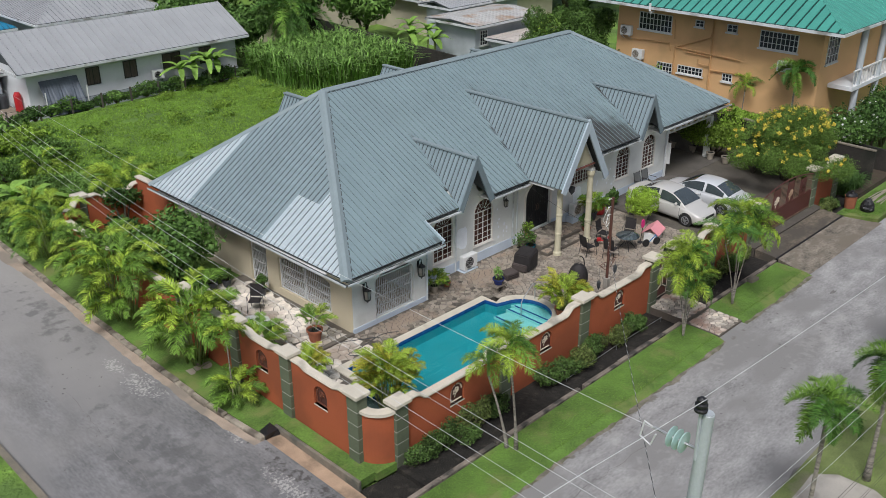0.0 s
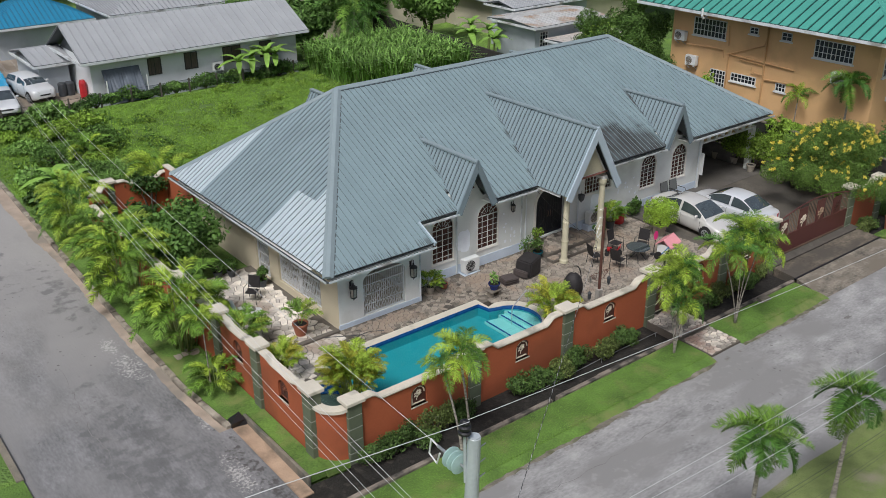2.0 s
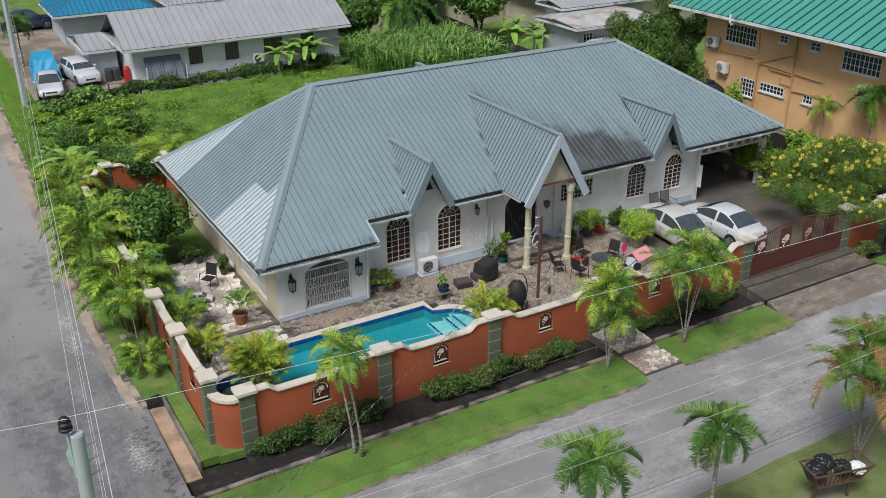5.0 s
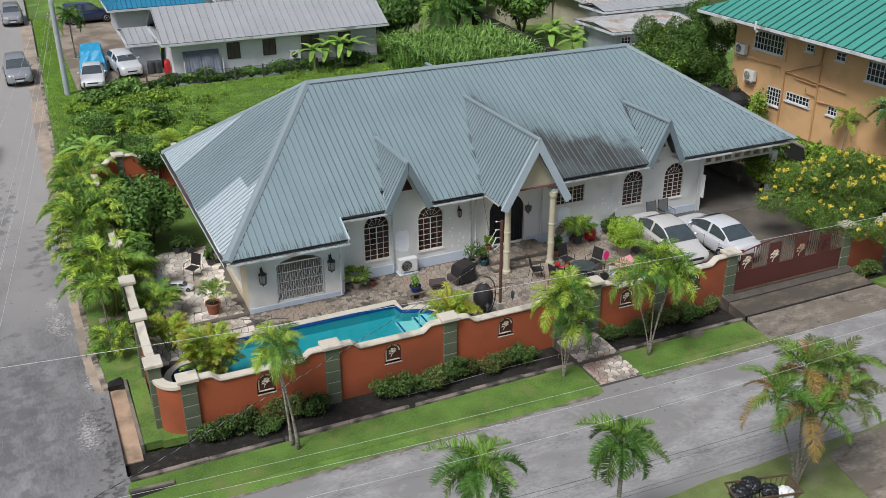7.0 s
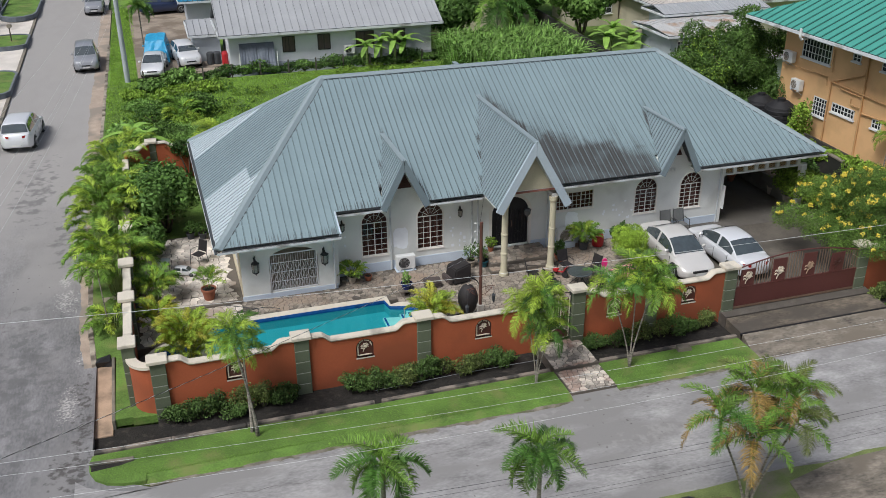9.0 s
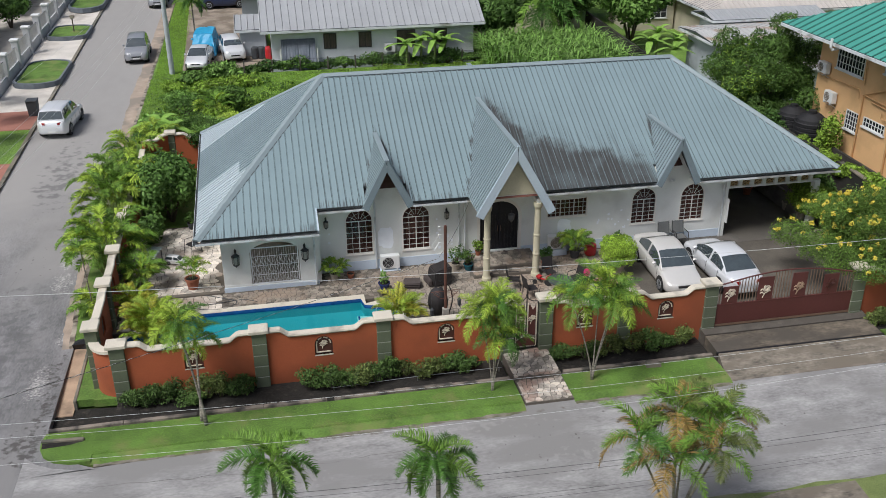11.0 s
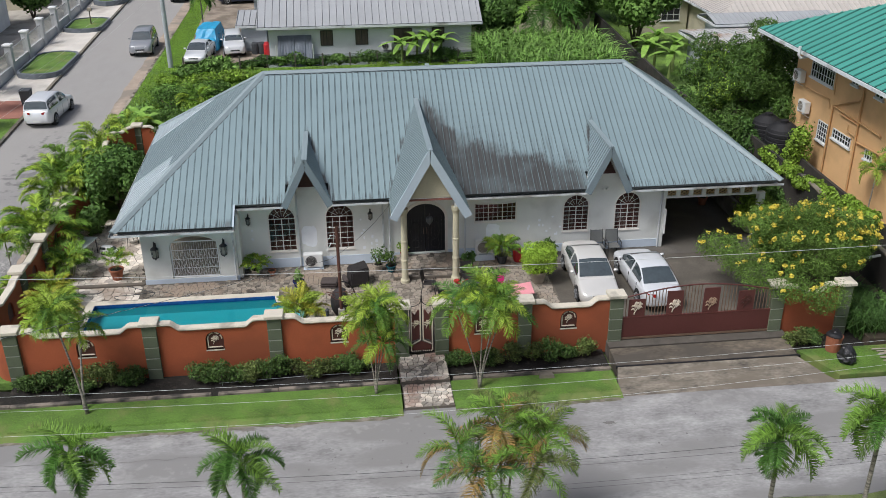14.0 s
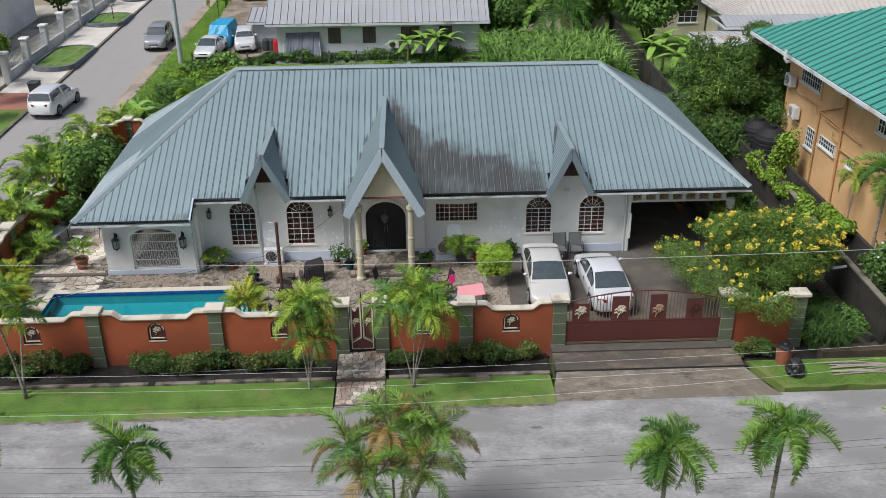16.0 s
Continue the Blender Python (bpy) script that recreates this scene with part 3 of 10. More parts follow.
ribbon("road_edge", [(y, kerb_x(y) - 0.42 - min(0.5, 0.035 * max(0.0, y - 12)) + 0.035 * rng.uniform(-1, 1) + 0.16 * noise.noise(Vector((y * 0.35, 3, 0))), kerb_x(y)) for y in [-3.4 + 0.25 * k for k in range(255)]], -0.094, 0.2, M["sand"], "sandy tan gutter strip along the side street", "road")


def wavy(x0, x1, y, amp, step, seed):
    r = random.Random(seed)
    n = max(2, int(abs(x1 - x0) / step))
    return [(x0 + (x1 - x0) * i / n, y + amp * r.uniform(-1, 1)) for i in range(n + 1)]


def scuff(name, x, y, rx, ry, seed, material, label, z=-0.096):
    r = random.Random(seed)
    bm = bmesh.new()
    n = 26
    ring = []
    for i in range(n):
        a = 2 * math.pi * i / n
        k = r.uniform(0.55, 1.15)
        px_, py_ = x + rx * k * math.cos(a), y + ry * k * math.sin(a)
        ring.append(bm.verts.new((px_, py_, ground_z(py_) + z)))
    mid = bm.verts.new((x, y, ground_z(y) + z))
    for i in range(n):
        bm.faces.new((mid, ring[i], ring[(i + 1) % n]))
    ob = part(name, bm, material, None)
    tagged(ob, label, "road patch", kind="structure")
    return ob


def flecks(label, x, y, rx, ry, n, size, seed, material, z=-0.095):
    """Scatter of small dark pits in the road."""
    r = random.Random(seed)
    bm = bmesh.new()
    for k in range(n):
        cx, cy = r.gauss(x, rx * 0.5), r.gauss(y, ry * 0.5)
        m, s0, a0 = r.randint(4, 6), size * r.uniform(0.25, 1.0) ** 1.5, r.uniform(0, 6.28)
        vs = []
        for i in range(m):
            a = a0 + 6.283 * i / m
            k0 = s0 * r.uniform(0.6, 1.3)
            vs.append(bm.verts.new((cx + k0 * math.cos(a), cy + 1.3 * k0 * math.sin(a), ground_z(cy) + z + 0.00002 * k)))
        bm.faces.new(vs)
    tagged(part("road_flecks", bm, material), label, "road wear", kind="stuff")


flecks("small dark pits in the front street", 0.0, -13.2, 9, 1.8, 120, 0.05, 8, M["asphalt_patch"])
flecks("small dark pits in the side street", -21.5, 2, 1.8, 9, 160, 0.05, 9, M["asphalt_patch"])

def edge_strip(name, x0, x1, y_in, y_out, amp, seed, label):
    """Thin ragged strip of dirt along a street edge."""
    r = random.Random(seed)
    bm = bmesh.new()
    n = int((x1 - x0) / 0.15)
    prev = None
    for i in range(n + 1):
        x = x0 + (x1 - x0) * i / n
        w = y_out + amp * (1.5 * noise.noise(Vector((x * 0.8, seed, 0))) + noise.noise(Vector((x * 3.0, seed, 5))) + r.uniform(-0.3, 0.3))
        cur = [bm.verts.new((x, y, z)) for y, z in ((y_in, -0.2), (y_in, -0.096), (w, -0.096), (w, -0.2))]
        if prev:
            for k in range(3):
                bm.faces.new((prev[k], prev[k + 1], cur[k + 1], cur[k]))
        prev = cur
    bmesh.ops.recalc_face_normals(bm, faces=bm.faces[:])
    tagged(part(name, bm, M["edge_dirt"]), label, "road edge", kind="structure")


edge_strip("road_edge_dirt", -16.3, -1.8, -10.7, -11.12, 0.08, 31, "ragged dirty edge where verge meets street")
edge_strip("road_edge_dirt_drive", 0.05, 6.0, -10.5, -10.95, 0.08, 33, "ragged dirty edge beside the driveway")
slab("road_fill", [(-18.8, -12.0), (-15.5, -11.6), (-16.6, -11.0), (-17.6, -10.4), (-18.0, -9.6), (-18.0, -8.7), (-18.8, -8.7)], -0.106, 0.2, M["asphalt_side"], "asphalt at the street corner", "road", follow=False)
slab("road_edge_near", wavy(-17, 110, -16.55, 0.1, 0.6, 35) + [(110, -16.8), (-17, -16.8)], -0.094, 0.1, M["asphalt_patch"], "ragged dirty edge across the street", "road edge", follow=False)


def crack(pts, w, seed):
    """Thin dark crack or tar line wandering over the road."""
    r = random.Random(seed)
    bm = bmesh.new()
    prev = None
    for (xa, ya), (xb, yb) in zip(pts, pts[1:]):
        n = max(2, int(math.hypot(xb - xa, yb - ya) / 0.35))
        for k in range(n):
            t = k / n
            x, y = xa + (xb - xa) * t + r.uniform(-0.07, 0.07), ya + (yb - ya) * t + r.uniform(-0.07, 0.07)
            d = Vector((yb - ya, xa - xb)).normalized() * w * r.uniform(0.4, 1.2)
            cur = [bm.verts.new((x - d.x, y - d.y, ground_z(y) - 0.091)), bm.verts.new((x + d.x, y + d.y, ground_z(y) - 0.091))]
            if prev:
                bm.faces.new((prev[0], prev[1], cur[1], cur[0]))
            prev = cur
    tagged(part("road_crack", bm, M["asphalt_patch"]), "dark crack line in the asphalt", "crack", kind="structure")


crack([(-16, -12.2), (-10, -12.5), (-6, -12.3)], 0.012, 3)
crack([(-21.6, -6), (-21.9, -1), (-21.4, 4)], 0.010, 2)
scuff("road_patch_spot", -4.5, -12.6, 0.3, 0.12, 40, M["asphalt_patch"], "small dark pothole spot in the street")
scuff("road_patch_spot", 5.2, -12.2, 0.25, 0.1, 41, M["asphalt_patch"], "small dark pothole spot in the street")


# side kerb, stone by stone
kerb = thing("kerb", "weathered stone kerb between side street and verge", "kerb", kind="structure")
kb = bmesh.new()
box(kb, -0.11, 0.11, -0.48, 0.48, -0.3, 0.0)
bevel(kb, 0.025)
M["kerb_tan"] = mat("kerb_tan", (0.30, 0.265, 0.21), 0.9, 0.4, 1.5, 25, 0.4, second=(0.13, 0.11, 0.085), second_scale=1.2, second_amount=0.5, obj_var=0.3)
kerb_mesh = mesh_of(kb, "kerb_stone", M["kerb_tan"])
y = -2.9
while y < 46:
    ob = new("kerb_stone", kerb_mesh)
    ob.parent = kerb
    ob.location = (kerb_x(y) + rng.uniform(-0.02, 0.02), y, ground_z(y) + 0.02 + rng.uniform(-0.02, 0.015))
    ob.rotation_euler = (rng.uniform(-0.015, 0.015), rng.uniform(-0.03, 0.03), math.atan2(kerb_x(y) - kerb_x(y + 0.5), 0.5) + rng.uniform(-0.015, 0.015))
    y += 0.985


def lawn_bank(name, x0, x1, y_in, y_out, amp, seed, label):
    """Verge that rolls down to the street with a ragged outer edge."""
    r = random.Random(seed)
    bm = bmesh.new()
    n = int((x1 - x0) / 0.16)
    cols = []
    for i in range(n + 1):
        x = x0 + (x1 - x0) * i / n
        w = y_out + amp * (1.6 * noise.noise(Vector((x * 0.6, seed, 0))) + 0.8 * noise.noise(Vector((x * 2.4, seed, 5))) + r.uniform(-0.25, 0.25))
        cols.append([bm.verts.new((x, y, z)) for y, z in ((y_in, -0.35), (y_in, 0.0), (y_out + 0.5, 0.0), (y_out + 0.25, -0.03), (w, -0.101), (w, -0.35))])
    for p, q in zip(cols, cols[1:]):
        for i in range(6):
            j = (i + 1) % 6
            bm.faces.new((p[i], p[j], q[j], q[i]))
    bm.faces.new(cols[0])
    bm.faces.new(cols[-1][::-1])
    bmesh.ops.recalc_face_normals(bm, faces=bm.faces[:])
    tagged(part(name, bm, M["grass"]), label, "lawn", kind="structure")


slab("lawn_front_corner", [(-18.04, -9.15), (-16.4, -9.15), (-16.4, -10.93), (-17.1, -10.86), (-17.6, -10.68), (-17.95, -10.36), (-18.12, -9.95), (-18.14, -9.5)], 0.0, 0.3, M["grass"], "mown green verge at the street corner", "lawn", follow=False)
lawn_bank("lawn_front", -16.4, -1.8, -9.15, -11.0, 0.09, 2, "mown green verge between planting bed and street")
lawn_bank("lawn_drive", 0.05, 6.1, -9.15, -10.82, 0.08, 3, "mown green verge beside the driveway")
slab("lawn_right", [(13.6, -8.6), (60, -8.6)] + wavy(60, 14.4, -10.4, 0.08, 0.8, 4), 0.0, 0.3, M["grass"], "grassy verge beyond the driveway", "lawn", follow=False)
ribbon("lawn_side", [(y, -17.34 if y < -3.1 else kerb_x(y) + 0.1, -16.75) for y in (-7.35, -5.5, -3.12, -3.08, -1, 0, 4, 8, 11, 14.2)], 0.03, 0.3, M["grass"], "narrow green verge outside the side wall", "lawn")
slab("lawn_corner", [(-16.76, -7.44), (-15.7, -7.5), (-15.7, -6.2), (-16.76, -6.2)], 0.03, 0.3, M["grass"], "green corner of the verge under the curved wall", "lawn", follow=False)
ribbon("lawn_field", [(y, kerb_x(y) + 0.1, 16.5) for y in (14.2, 20, 26, 33.5)], 0.0, 0.35, M["field"], "overgrown bright green vacant lot behind the house", "field")
ribbon("lawn_field_edge", [(y, kerb_x(y) + 0.1, -11) for y in (33.5, 40, 50, 62)], 0.0, 0.3, M["field"], "grass verge along the side street", "field")
slab("lawn_near", [(-18.55, -16.75), (-18.55, -70), (120, -70), (120, -16.2)] + wavy(120, -18, -16.6, 0.12, 1.5, 6), -0.05, 0.3, M["verge_mixed"], "grass verge across the front street", "lawn", follow=False)
slab("lawn_far_corner", [(-24.4, -300), (-24.4, -2), (-60, -2), (-60, -300)], 0.0, 0.3, M["grass"], "grass across the side street", "lawn", follow=False)
slab("pavement_near", [(-9.6, -17.1), (-8.0, -17.05), (-7.3, -17.0), (-6.75, -17.6), (-6.7, -18.7), (-7.6, -20.5), (-9.8, -20.6)], -0.03, 0.1, M["concrete_light"], "pale concrete patch on the verge across the street", "pavement", follow=False)
slab("pavement_gate_near", [(2.7, -17.1), (4.6, -16.7), (7.2, -16.7), (7.0, -19.5), (2.2, -19.6)], -0.03, 0.1, M["drive_pale"], "worn concrete driveway mouth across the street", "pavement", follow=False)
# corner drain: sandy chute from the kerb's end down to a dark ditch
bm = bmesh.new()
hexa(bm, [(-18.05, -7.75, -0.6), (-17.46, -7.75, -0.6), (-17.46, -3.2, -0.6), (-18.05, -3.2, -0.6)], [(-18.05, -7.75, -0.30), (-17.46, -7.75, -0.30), (-17.46, -3.2, -0.16), (-18.05, -3.2, -0.16)])
tagged(part("drain", bm, M["chute"]), "sandy tan concrete drain chute at the street corner", "drain", kind="structure")
bm = bmesh.new()
strip_along(bm, (-17.4, -7.4, -0.45), (-17.44, -3.1, -0.45), 0.12, 0.5)
bevel(bm, 0.02)
tagged(part("drain_wall", bm, M["kerb"]), "low weathered wall beside the drain chute", "drain", kind="structure")
# Solid black block; its colour is the shade inside the culvert.
bm = bmesh.new()
box(bm, -18.02, -17.5, -3.4, -2.95, -0.3, 0.05)
for v in bm.verts:
    v.co += Vector((rng.uniform(-0.06, 0.06), rng.uniform(-0.1, 0.1), rng.uniform(-0.04, 0.06)))
tagged(part("drain_mouth", bm, M["black"]), "black block standing for the shade in the culvert mouth", "drain", kind="structure")
slab("ditch", [(-18.06, -8.7), (-15.9, -8.9), (-15.9, -7.5), (-17.3, -7.35), (-18.06, -7.7)], -0.34, 0.2, M["earth"], "dark wet ditch at the street corner", "drain", follow=False)

# Flat dark patch drawn for the shade of a hollow beside the lip.
slab("drain_outlet", [(-18.1, -9.68), (-16.7, -9.78), (-17.2, -9.92), (-18.06, -9.99)], 0.006, 0.1, M["earth"], "flat dark patch for the shade in the corner drain slot", "drain", follow=False)
bm = bmesh.new()
strip_along(bm, (-18.12, -9.6, -0.1), (-16.75, -9.71, -0.1), 0.13, 0.18)
bevel(bm, 0.02)
tagged(part("drain_lip", bm, M["kerb"]), "weathered concrete lip of the corner drain slot", "drain", kind="structure")


# planting bed and its edging
slab("planting_bed", [(-15.95, -8.95), (-1.85, -8.95), (-1.85, -7.25), (-15.95, -7.25)], -0.16, 0.24, M["earth"], "dark wet soil of the planting bed along the wall", "soil", follow=False)
slab("planting_bed_drive", [(0.1, -8.95), (6.2, -8.95), (6.2, -7.25), (0.1, -7.25)], -0.16, 0.24, M["earth"], "dark soil of the planting bed beside the driveway", "soil", follow=False)
slab("planting_bed_right", [(13.5, -8.8), (17.4, -8.8), (17.4, -7.25), (13.3, -7.25)], -0.12, 0.24, M["earth"], "dark soil beside the right gate pillar", "soil", follow=False)
edging = thing("bed_edging", "low weathered concrete edging of the planting bed", "edging", kind="structure")
eb = bmesh.new()
box(eb, -0.5, 0.5, -0.085, 0.085, -0.25, 0.08)
bevel(eb, 0.012)
M["edging"] = mat("edging_concrete", (0.225, 0.19, 0.155), 0.9, 0.4, 2.0, 25, 0.4, second=(0.05, 0.046, 0.04), second_scale=1.3, second_amount=0.55)
edging_mesh = mesh_of(eb, "edging_block", M["edging"])
for x0, x1 in ((-18.0, -13.1), (-13.05, -8.6), (-8.35, -1.9), (0.15, 6.1)):
    n = max(1, round((x1 - x0) / 2.4))
    turn = rng.uniform(-0.006, 0.006)
    for i in range(n):
        ob = new("edging_block", edging_mesh)
        ob.parent = edging
        ob.location = (x0 + (i + 0.5) * (x1 - x0) / n, -9.05 + rng.uniform(-0.015, 0.015), rng.uniform(-0.015, 0.015))
        ob.rotation_euler = (0, rng.uniform(-0.006, 0.006), turn)
        ob.scale = ((x1 - x0) / n - 0.015, 1, 1)

# driveway: street apron up to the house
def drive_run(name, rows, material, label):
    bm = bmesh.new()
    v = [[bm.verts.new(p) for p in ((a, y, -0.4), (b, y, -0.4), (b, y, z), (a, y, z))] for y, a, b, z in rows]
    for a, b in zip(v, v[1:]):
        for i in range(4):
            bm.faces.new((a[i], a[(i + 1) % 4], b[(i + 1) % 4], b[i]))
    bm.faces.new(v[0])
    bm.faces.new(v[-1][::-1])
    bmesh.ops.recalc_face_normals(bm, faces=bm.faces[:])
    tagged(part(name, bm, material), label, "driveway", kind="structure")


drive_run("driveway_apron", [(-10.72, 5.75, 14.25, -0.09), (-10.3, 6.05, 13.95, -0.05), (-9.1, 6.35, 13.35, 0.07)], M["drive_pale"], "pale worn concrete apron with brown stains at the street")
drive_run("driveway_ramp", [(-9.0, 6.35, 13.4, 0.08), (-7.95, 6.35, 13.4, 0.17)], M["drive_mid"], "tan concrete ramp before the sliding gate")
drive_run("driveway_sill", [(-7.9, 6.35, 13.5, 0.2), (-6.9, 6.35, 13.5, 0.28)], M["concrete"], "dark concrete strip under the sliding gate")
drive_run("driveway", [(-6.9, 5.2, 15.9, 0.28), (-4.2, 5.2, 15.9, 0.45), (-0.9, 5.2, 15.9, 0.55)], M["yard_concrete"], "stained tan concrete yard behind the gate")
drive_run("carport_floor", [(-0.88, 5.2, 15.9, 0.55), (-0.18, 5.2, 15.9, 0.57), (12, 5.2, 15.9, 0.6)], M["carport_concrete"], "dark stained concrete floor of the carport")
bm = bmesh.new()
box(bm, 6.3, 13.45, -9.09, -9.0, 0.0, 0.078)
tagged(part("drain_slot", bm, M["black"]), "dark drain slot across the driveway", "drain", kind="structure")

# ---- patio and pool ----
POOL = dict(x0=-14.0, x1=-6.55, y0=-5.75, y1=-2.75)
PZ = 0.5
patio = thing("patio", "crazy-paved patio of tan and grey flagstones around the pool", "patio", kind="structure")
bm = bmesh.new()
for x0, x1, y0, y1 in ((-16.5, 5.2, -2.75, 0.05), (-16.5, -14.0, -3.6, -2.75), (-4.9, 5.2, -7.25, -2.75), (-16.5, -12.2, 0.05, 6.4), (-14.0, -4.9, -7.25, -5.75)):
    box(bm, x0, x1, y0, y1, -0.35, PZ - 0.02)
part("mortar_bed", bm, M["mortar"], patio)


def in_pool(x, y, grow=0.1):
    if POOL["x0"] - grow < x < POOL["x1"] + grow and POOL["y0"] - grow < y < POOL["y1"] + grow:
        return True
    if x > POOL["x1"] - 0.1 and math.hypot((x - POOL["x1"]) / 1.35, (y + 4.55) / 1.2) < 1 + grow * 0.6:
        return True
    return math.hypot((x + 15.1) / 1.15, (y + 4.75) / 1.15) < 1 + grow * 0.5


def flags(parent, area, size, z, seed, skip, near, gap=0.008, material=None):
    """Irregular flagstones over a rectangle: cells round scattered points. The nearest are objects, the rest one mesh."""
    r = random.Random(seed)
    x0, x1, y0, y1 = area
    nx, ny = max(1, round((x1 - x0) / size)), max(1, round((y1 - y0) / size))
    pts = {}
    for i in range(-1, nx + 1):
        for j in range(-1, ny + 1):
            pts[i, j] = (x0 + (i + 0.5 + r.uniform(-0.49, 0.49)) * (x1 - x0) / nx, y0 + (j + 0.5 + r.uniform(-0.49, 0.49)) * (y1 - y0) / ny)
    rest = bmesh.new()
    made = 0
    for i in range(nx):
        for j in range(ny):
            p = pts[i, j]
            poly = [(max(x0, p[0] - size * 1.6), max(y0, p[1] - size * 1.6)), (min(x1, p[0] + size * 1.6), max(y0, p[1] - size * 1.6)),
                    (min(x1, p[0] + size * 1.6), min(y1, p[1] + size * 1.6)), (max(x0, p[0] - size * 1.6), min(y1, p[1] + size * 1.6))]
            for di in (-2, -1, 0, 1, 2):
                for dj in (-2, -1, 0, 1, 2):
                    q = pts.get((i + di, j + dj))
                    if q is None or (di == 0 and dj == 0):
                        continue
                    a, b = q[0] - p[0], q[1] - p[1]
                    d = math.hypot(a, b)
                    poly = clip_half(poly, a, b, (q[0] ** 2 + q[1] ** 2 - p[0] ** 2 - p[1] ** 2) / 2 - gap * d)
                    if len(poly) < 3:
                        break
                if len(poly) < 3:
                    break
            if len(poly) < 3 or any(skip(*q) for q in poly) or skip(*p):
                continue
            h = z + r.uniform(-0.006, 0.008)
            if near(*p) and made < 290:
                bm = bmesh.new()
                prism(bm, poly, z - 0.05, h, 0.012)
                part("flagstone", bm, material or M["flag"], parent)
                made += 1
            else:
                prism(rest, poly, z - 0.05, h, 0.012)
    if rest.verts:
        tagged(part("flagstones", rest, material or M["flag"], parent), kind="stuff")
    else:
        rest.free()


def indoors(x, y):
    return x > -8.4 and y > -0.03 or (-12.3 < x < -8.1 and y > -1.02) or (abs(x) < 1.5 and y > -1.55)


flags(patio, (-12.3, 5.15, -7.15, 0.0), 0.2, PZ, 3, lambda x, y: in_pool(x, y, 0.3) or indoors(x, y), lambda x, y: y > -3.2)
flags(patio, (-16.4, -12.32, -7.15, -0.02), 0.3, PZ, 6, lambda x, y: in_pool(x, y, 0.3) or indoors(x, y), lambda x, y: False, material=M["flag_pale"])
flags(patio, (-16.4, -12.25, 0.0, 6.3), 0.3, PZ + 0.0, 4, indoors, lambda x, y: False, material=M["flag_pale"])

# street path in two slabs
path = thing("garden_path", "flagstone path of two slabs from street to gate", "path", kind="structure")
bm = bmesh.new()
box(bm, -1.78, 0.03, -9.2, -7.3, -0.3, 0.10)
box(bm, -1.74, 0.03, -10.68, -9.22, -0.3, 0.0)
part("path_base", bm, M["mortar"], path)
flags(path, (-1.76, 0.02, -9.18, -7.35), 0.2, 0.125, 7, lambda x, y: False, lambda x, y: True, 0.008, M["flag_path"])
flags(path, (-1.72, 0.02, -10.66, -9.24), 0.2, 0.025, 8, lambda x, y: False, lambda x, y: True, 0.008, M["flag_path"])

flags(path, (-17.85, -16.85, 1.4, 3.4), 0.36, 0.14, 9, lambda x, y: False, lambda x, y: True, 0.012)

# pool
def pool_outline(grow):
    p = POOL
    pts = [(p["x0"] - grow, p["y0"] - grow), (p["x1"] + grow * 0.2, p["y0"] - grow)]
    for k in range(13):
        a = radians(-78 + 156 * k / 12)
        pts.append((p["x1"] + (1.3 + grow) * math.cos(a) ** 0.8, -4.55 + (1.15 + grow) * math.sin(a)))
    pts += [(p["x1"] + grow * 0.2 - 0.0, -3.3 + grow * 0.3), (p["x1"] - 0.1 + grow * 0.5, p["y1"] + grow), (p["x0"] - grow, p["y1"] + grow)]
    return pts


def ring(bm, outer, inner, z0, z1):
    n = len(outer)
    vs = [[bm.verts.new((*p[i], z)) for i in range(n)] for p, z in ((outer, z0), (outer, z1), (inner, z1), (inner, z0))]
    for k in range(4):
        a, b = vs[k], vs[(k + 1) % 4]
        for i in range(n):
            j = (i + 1) % n
            bm.faces.new((a[i], a[j], b[j], b[i]))
    bmesh.ops.recalc_face_normals(bm, faces=bm.faces[:])


pool = thing("swimming_pool", "turquoise swimming pool with blue tile line and curved entry steps", "pool", kind="structure")
bm = bmesh.new()
ring(bm, pool_outline(0.34), pool_outline(0.0), PZ - 0.12, PZ + 0.03)
part("coping", bm, M["coping"], pool, "pale stone pool coping")
bm = bmesh.new()
ring(bm, pool_outline(0.02), pool_outline(-0.02), PZ - 0.145, PZ + 0.012)
part("tile_line", bm, M["pool_tile"], pool, "dark blue mosaic tile line")
bm = bmesh.new()
o = pool_outline(-0.008)
bot = [bm.verts.new((*p, -0.02)) for p in o]
topv = [bm.verts.new((*p, PZ - 0.1)) for p in o]
for i in range(len(o)):
    j = (i + 1) % len(o)
    bm.faces.new((bot[i], bot[j], topv[j], topv[i]))
bm.faces.new(bot)
bmesh.ops.triangulate(bm, faces=[f for f in bm.faces if len(f.verts) > 4])
part("basin", bm, M["pool_shell"], pool, "turquoise plaster basin")
for k, r in enumerate((1.25, 0.92, 0.6)):
    bm = bmesh.new()
    inner = 1.3 - r
    poly = [(POOL["x1"] + inner * 0.9, -5.6), (POOL["x1"] + 1.27, -5.2), (POOL["x1"] + 1.27, -3.9), (POOL["x1"] + inner * 0.9, -3.5)]
    if k == 0:
        poly = [(POOL["x1"] - 0.35, -5.62), (POOL["x1"] + 1.2, -5.3), (POOL["x1"] + 1.2, -3.8), (POOL["x1"] - 0.35, -3.45)]
    prism(bm, poly, -0.01, 0.1 + 0.09 * k, 0.0)
    part("pool_step", bm, M["pool_step"], pool)
bm = bmesh.new()
f = bm.faces.new([bm.verts.new((*p, PZ - 0.09)) for p in pool_outline(0.005)])
bmesh.ops.triangulate(bm, faces=[f])
w = part("water", bm, M["water"], pool, "clear still pool water")
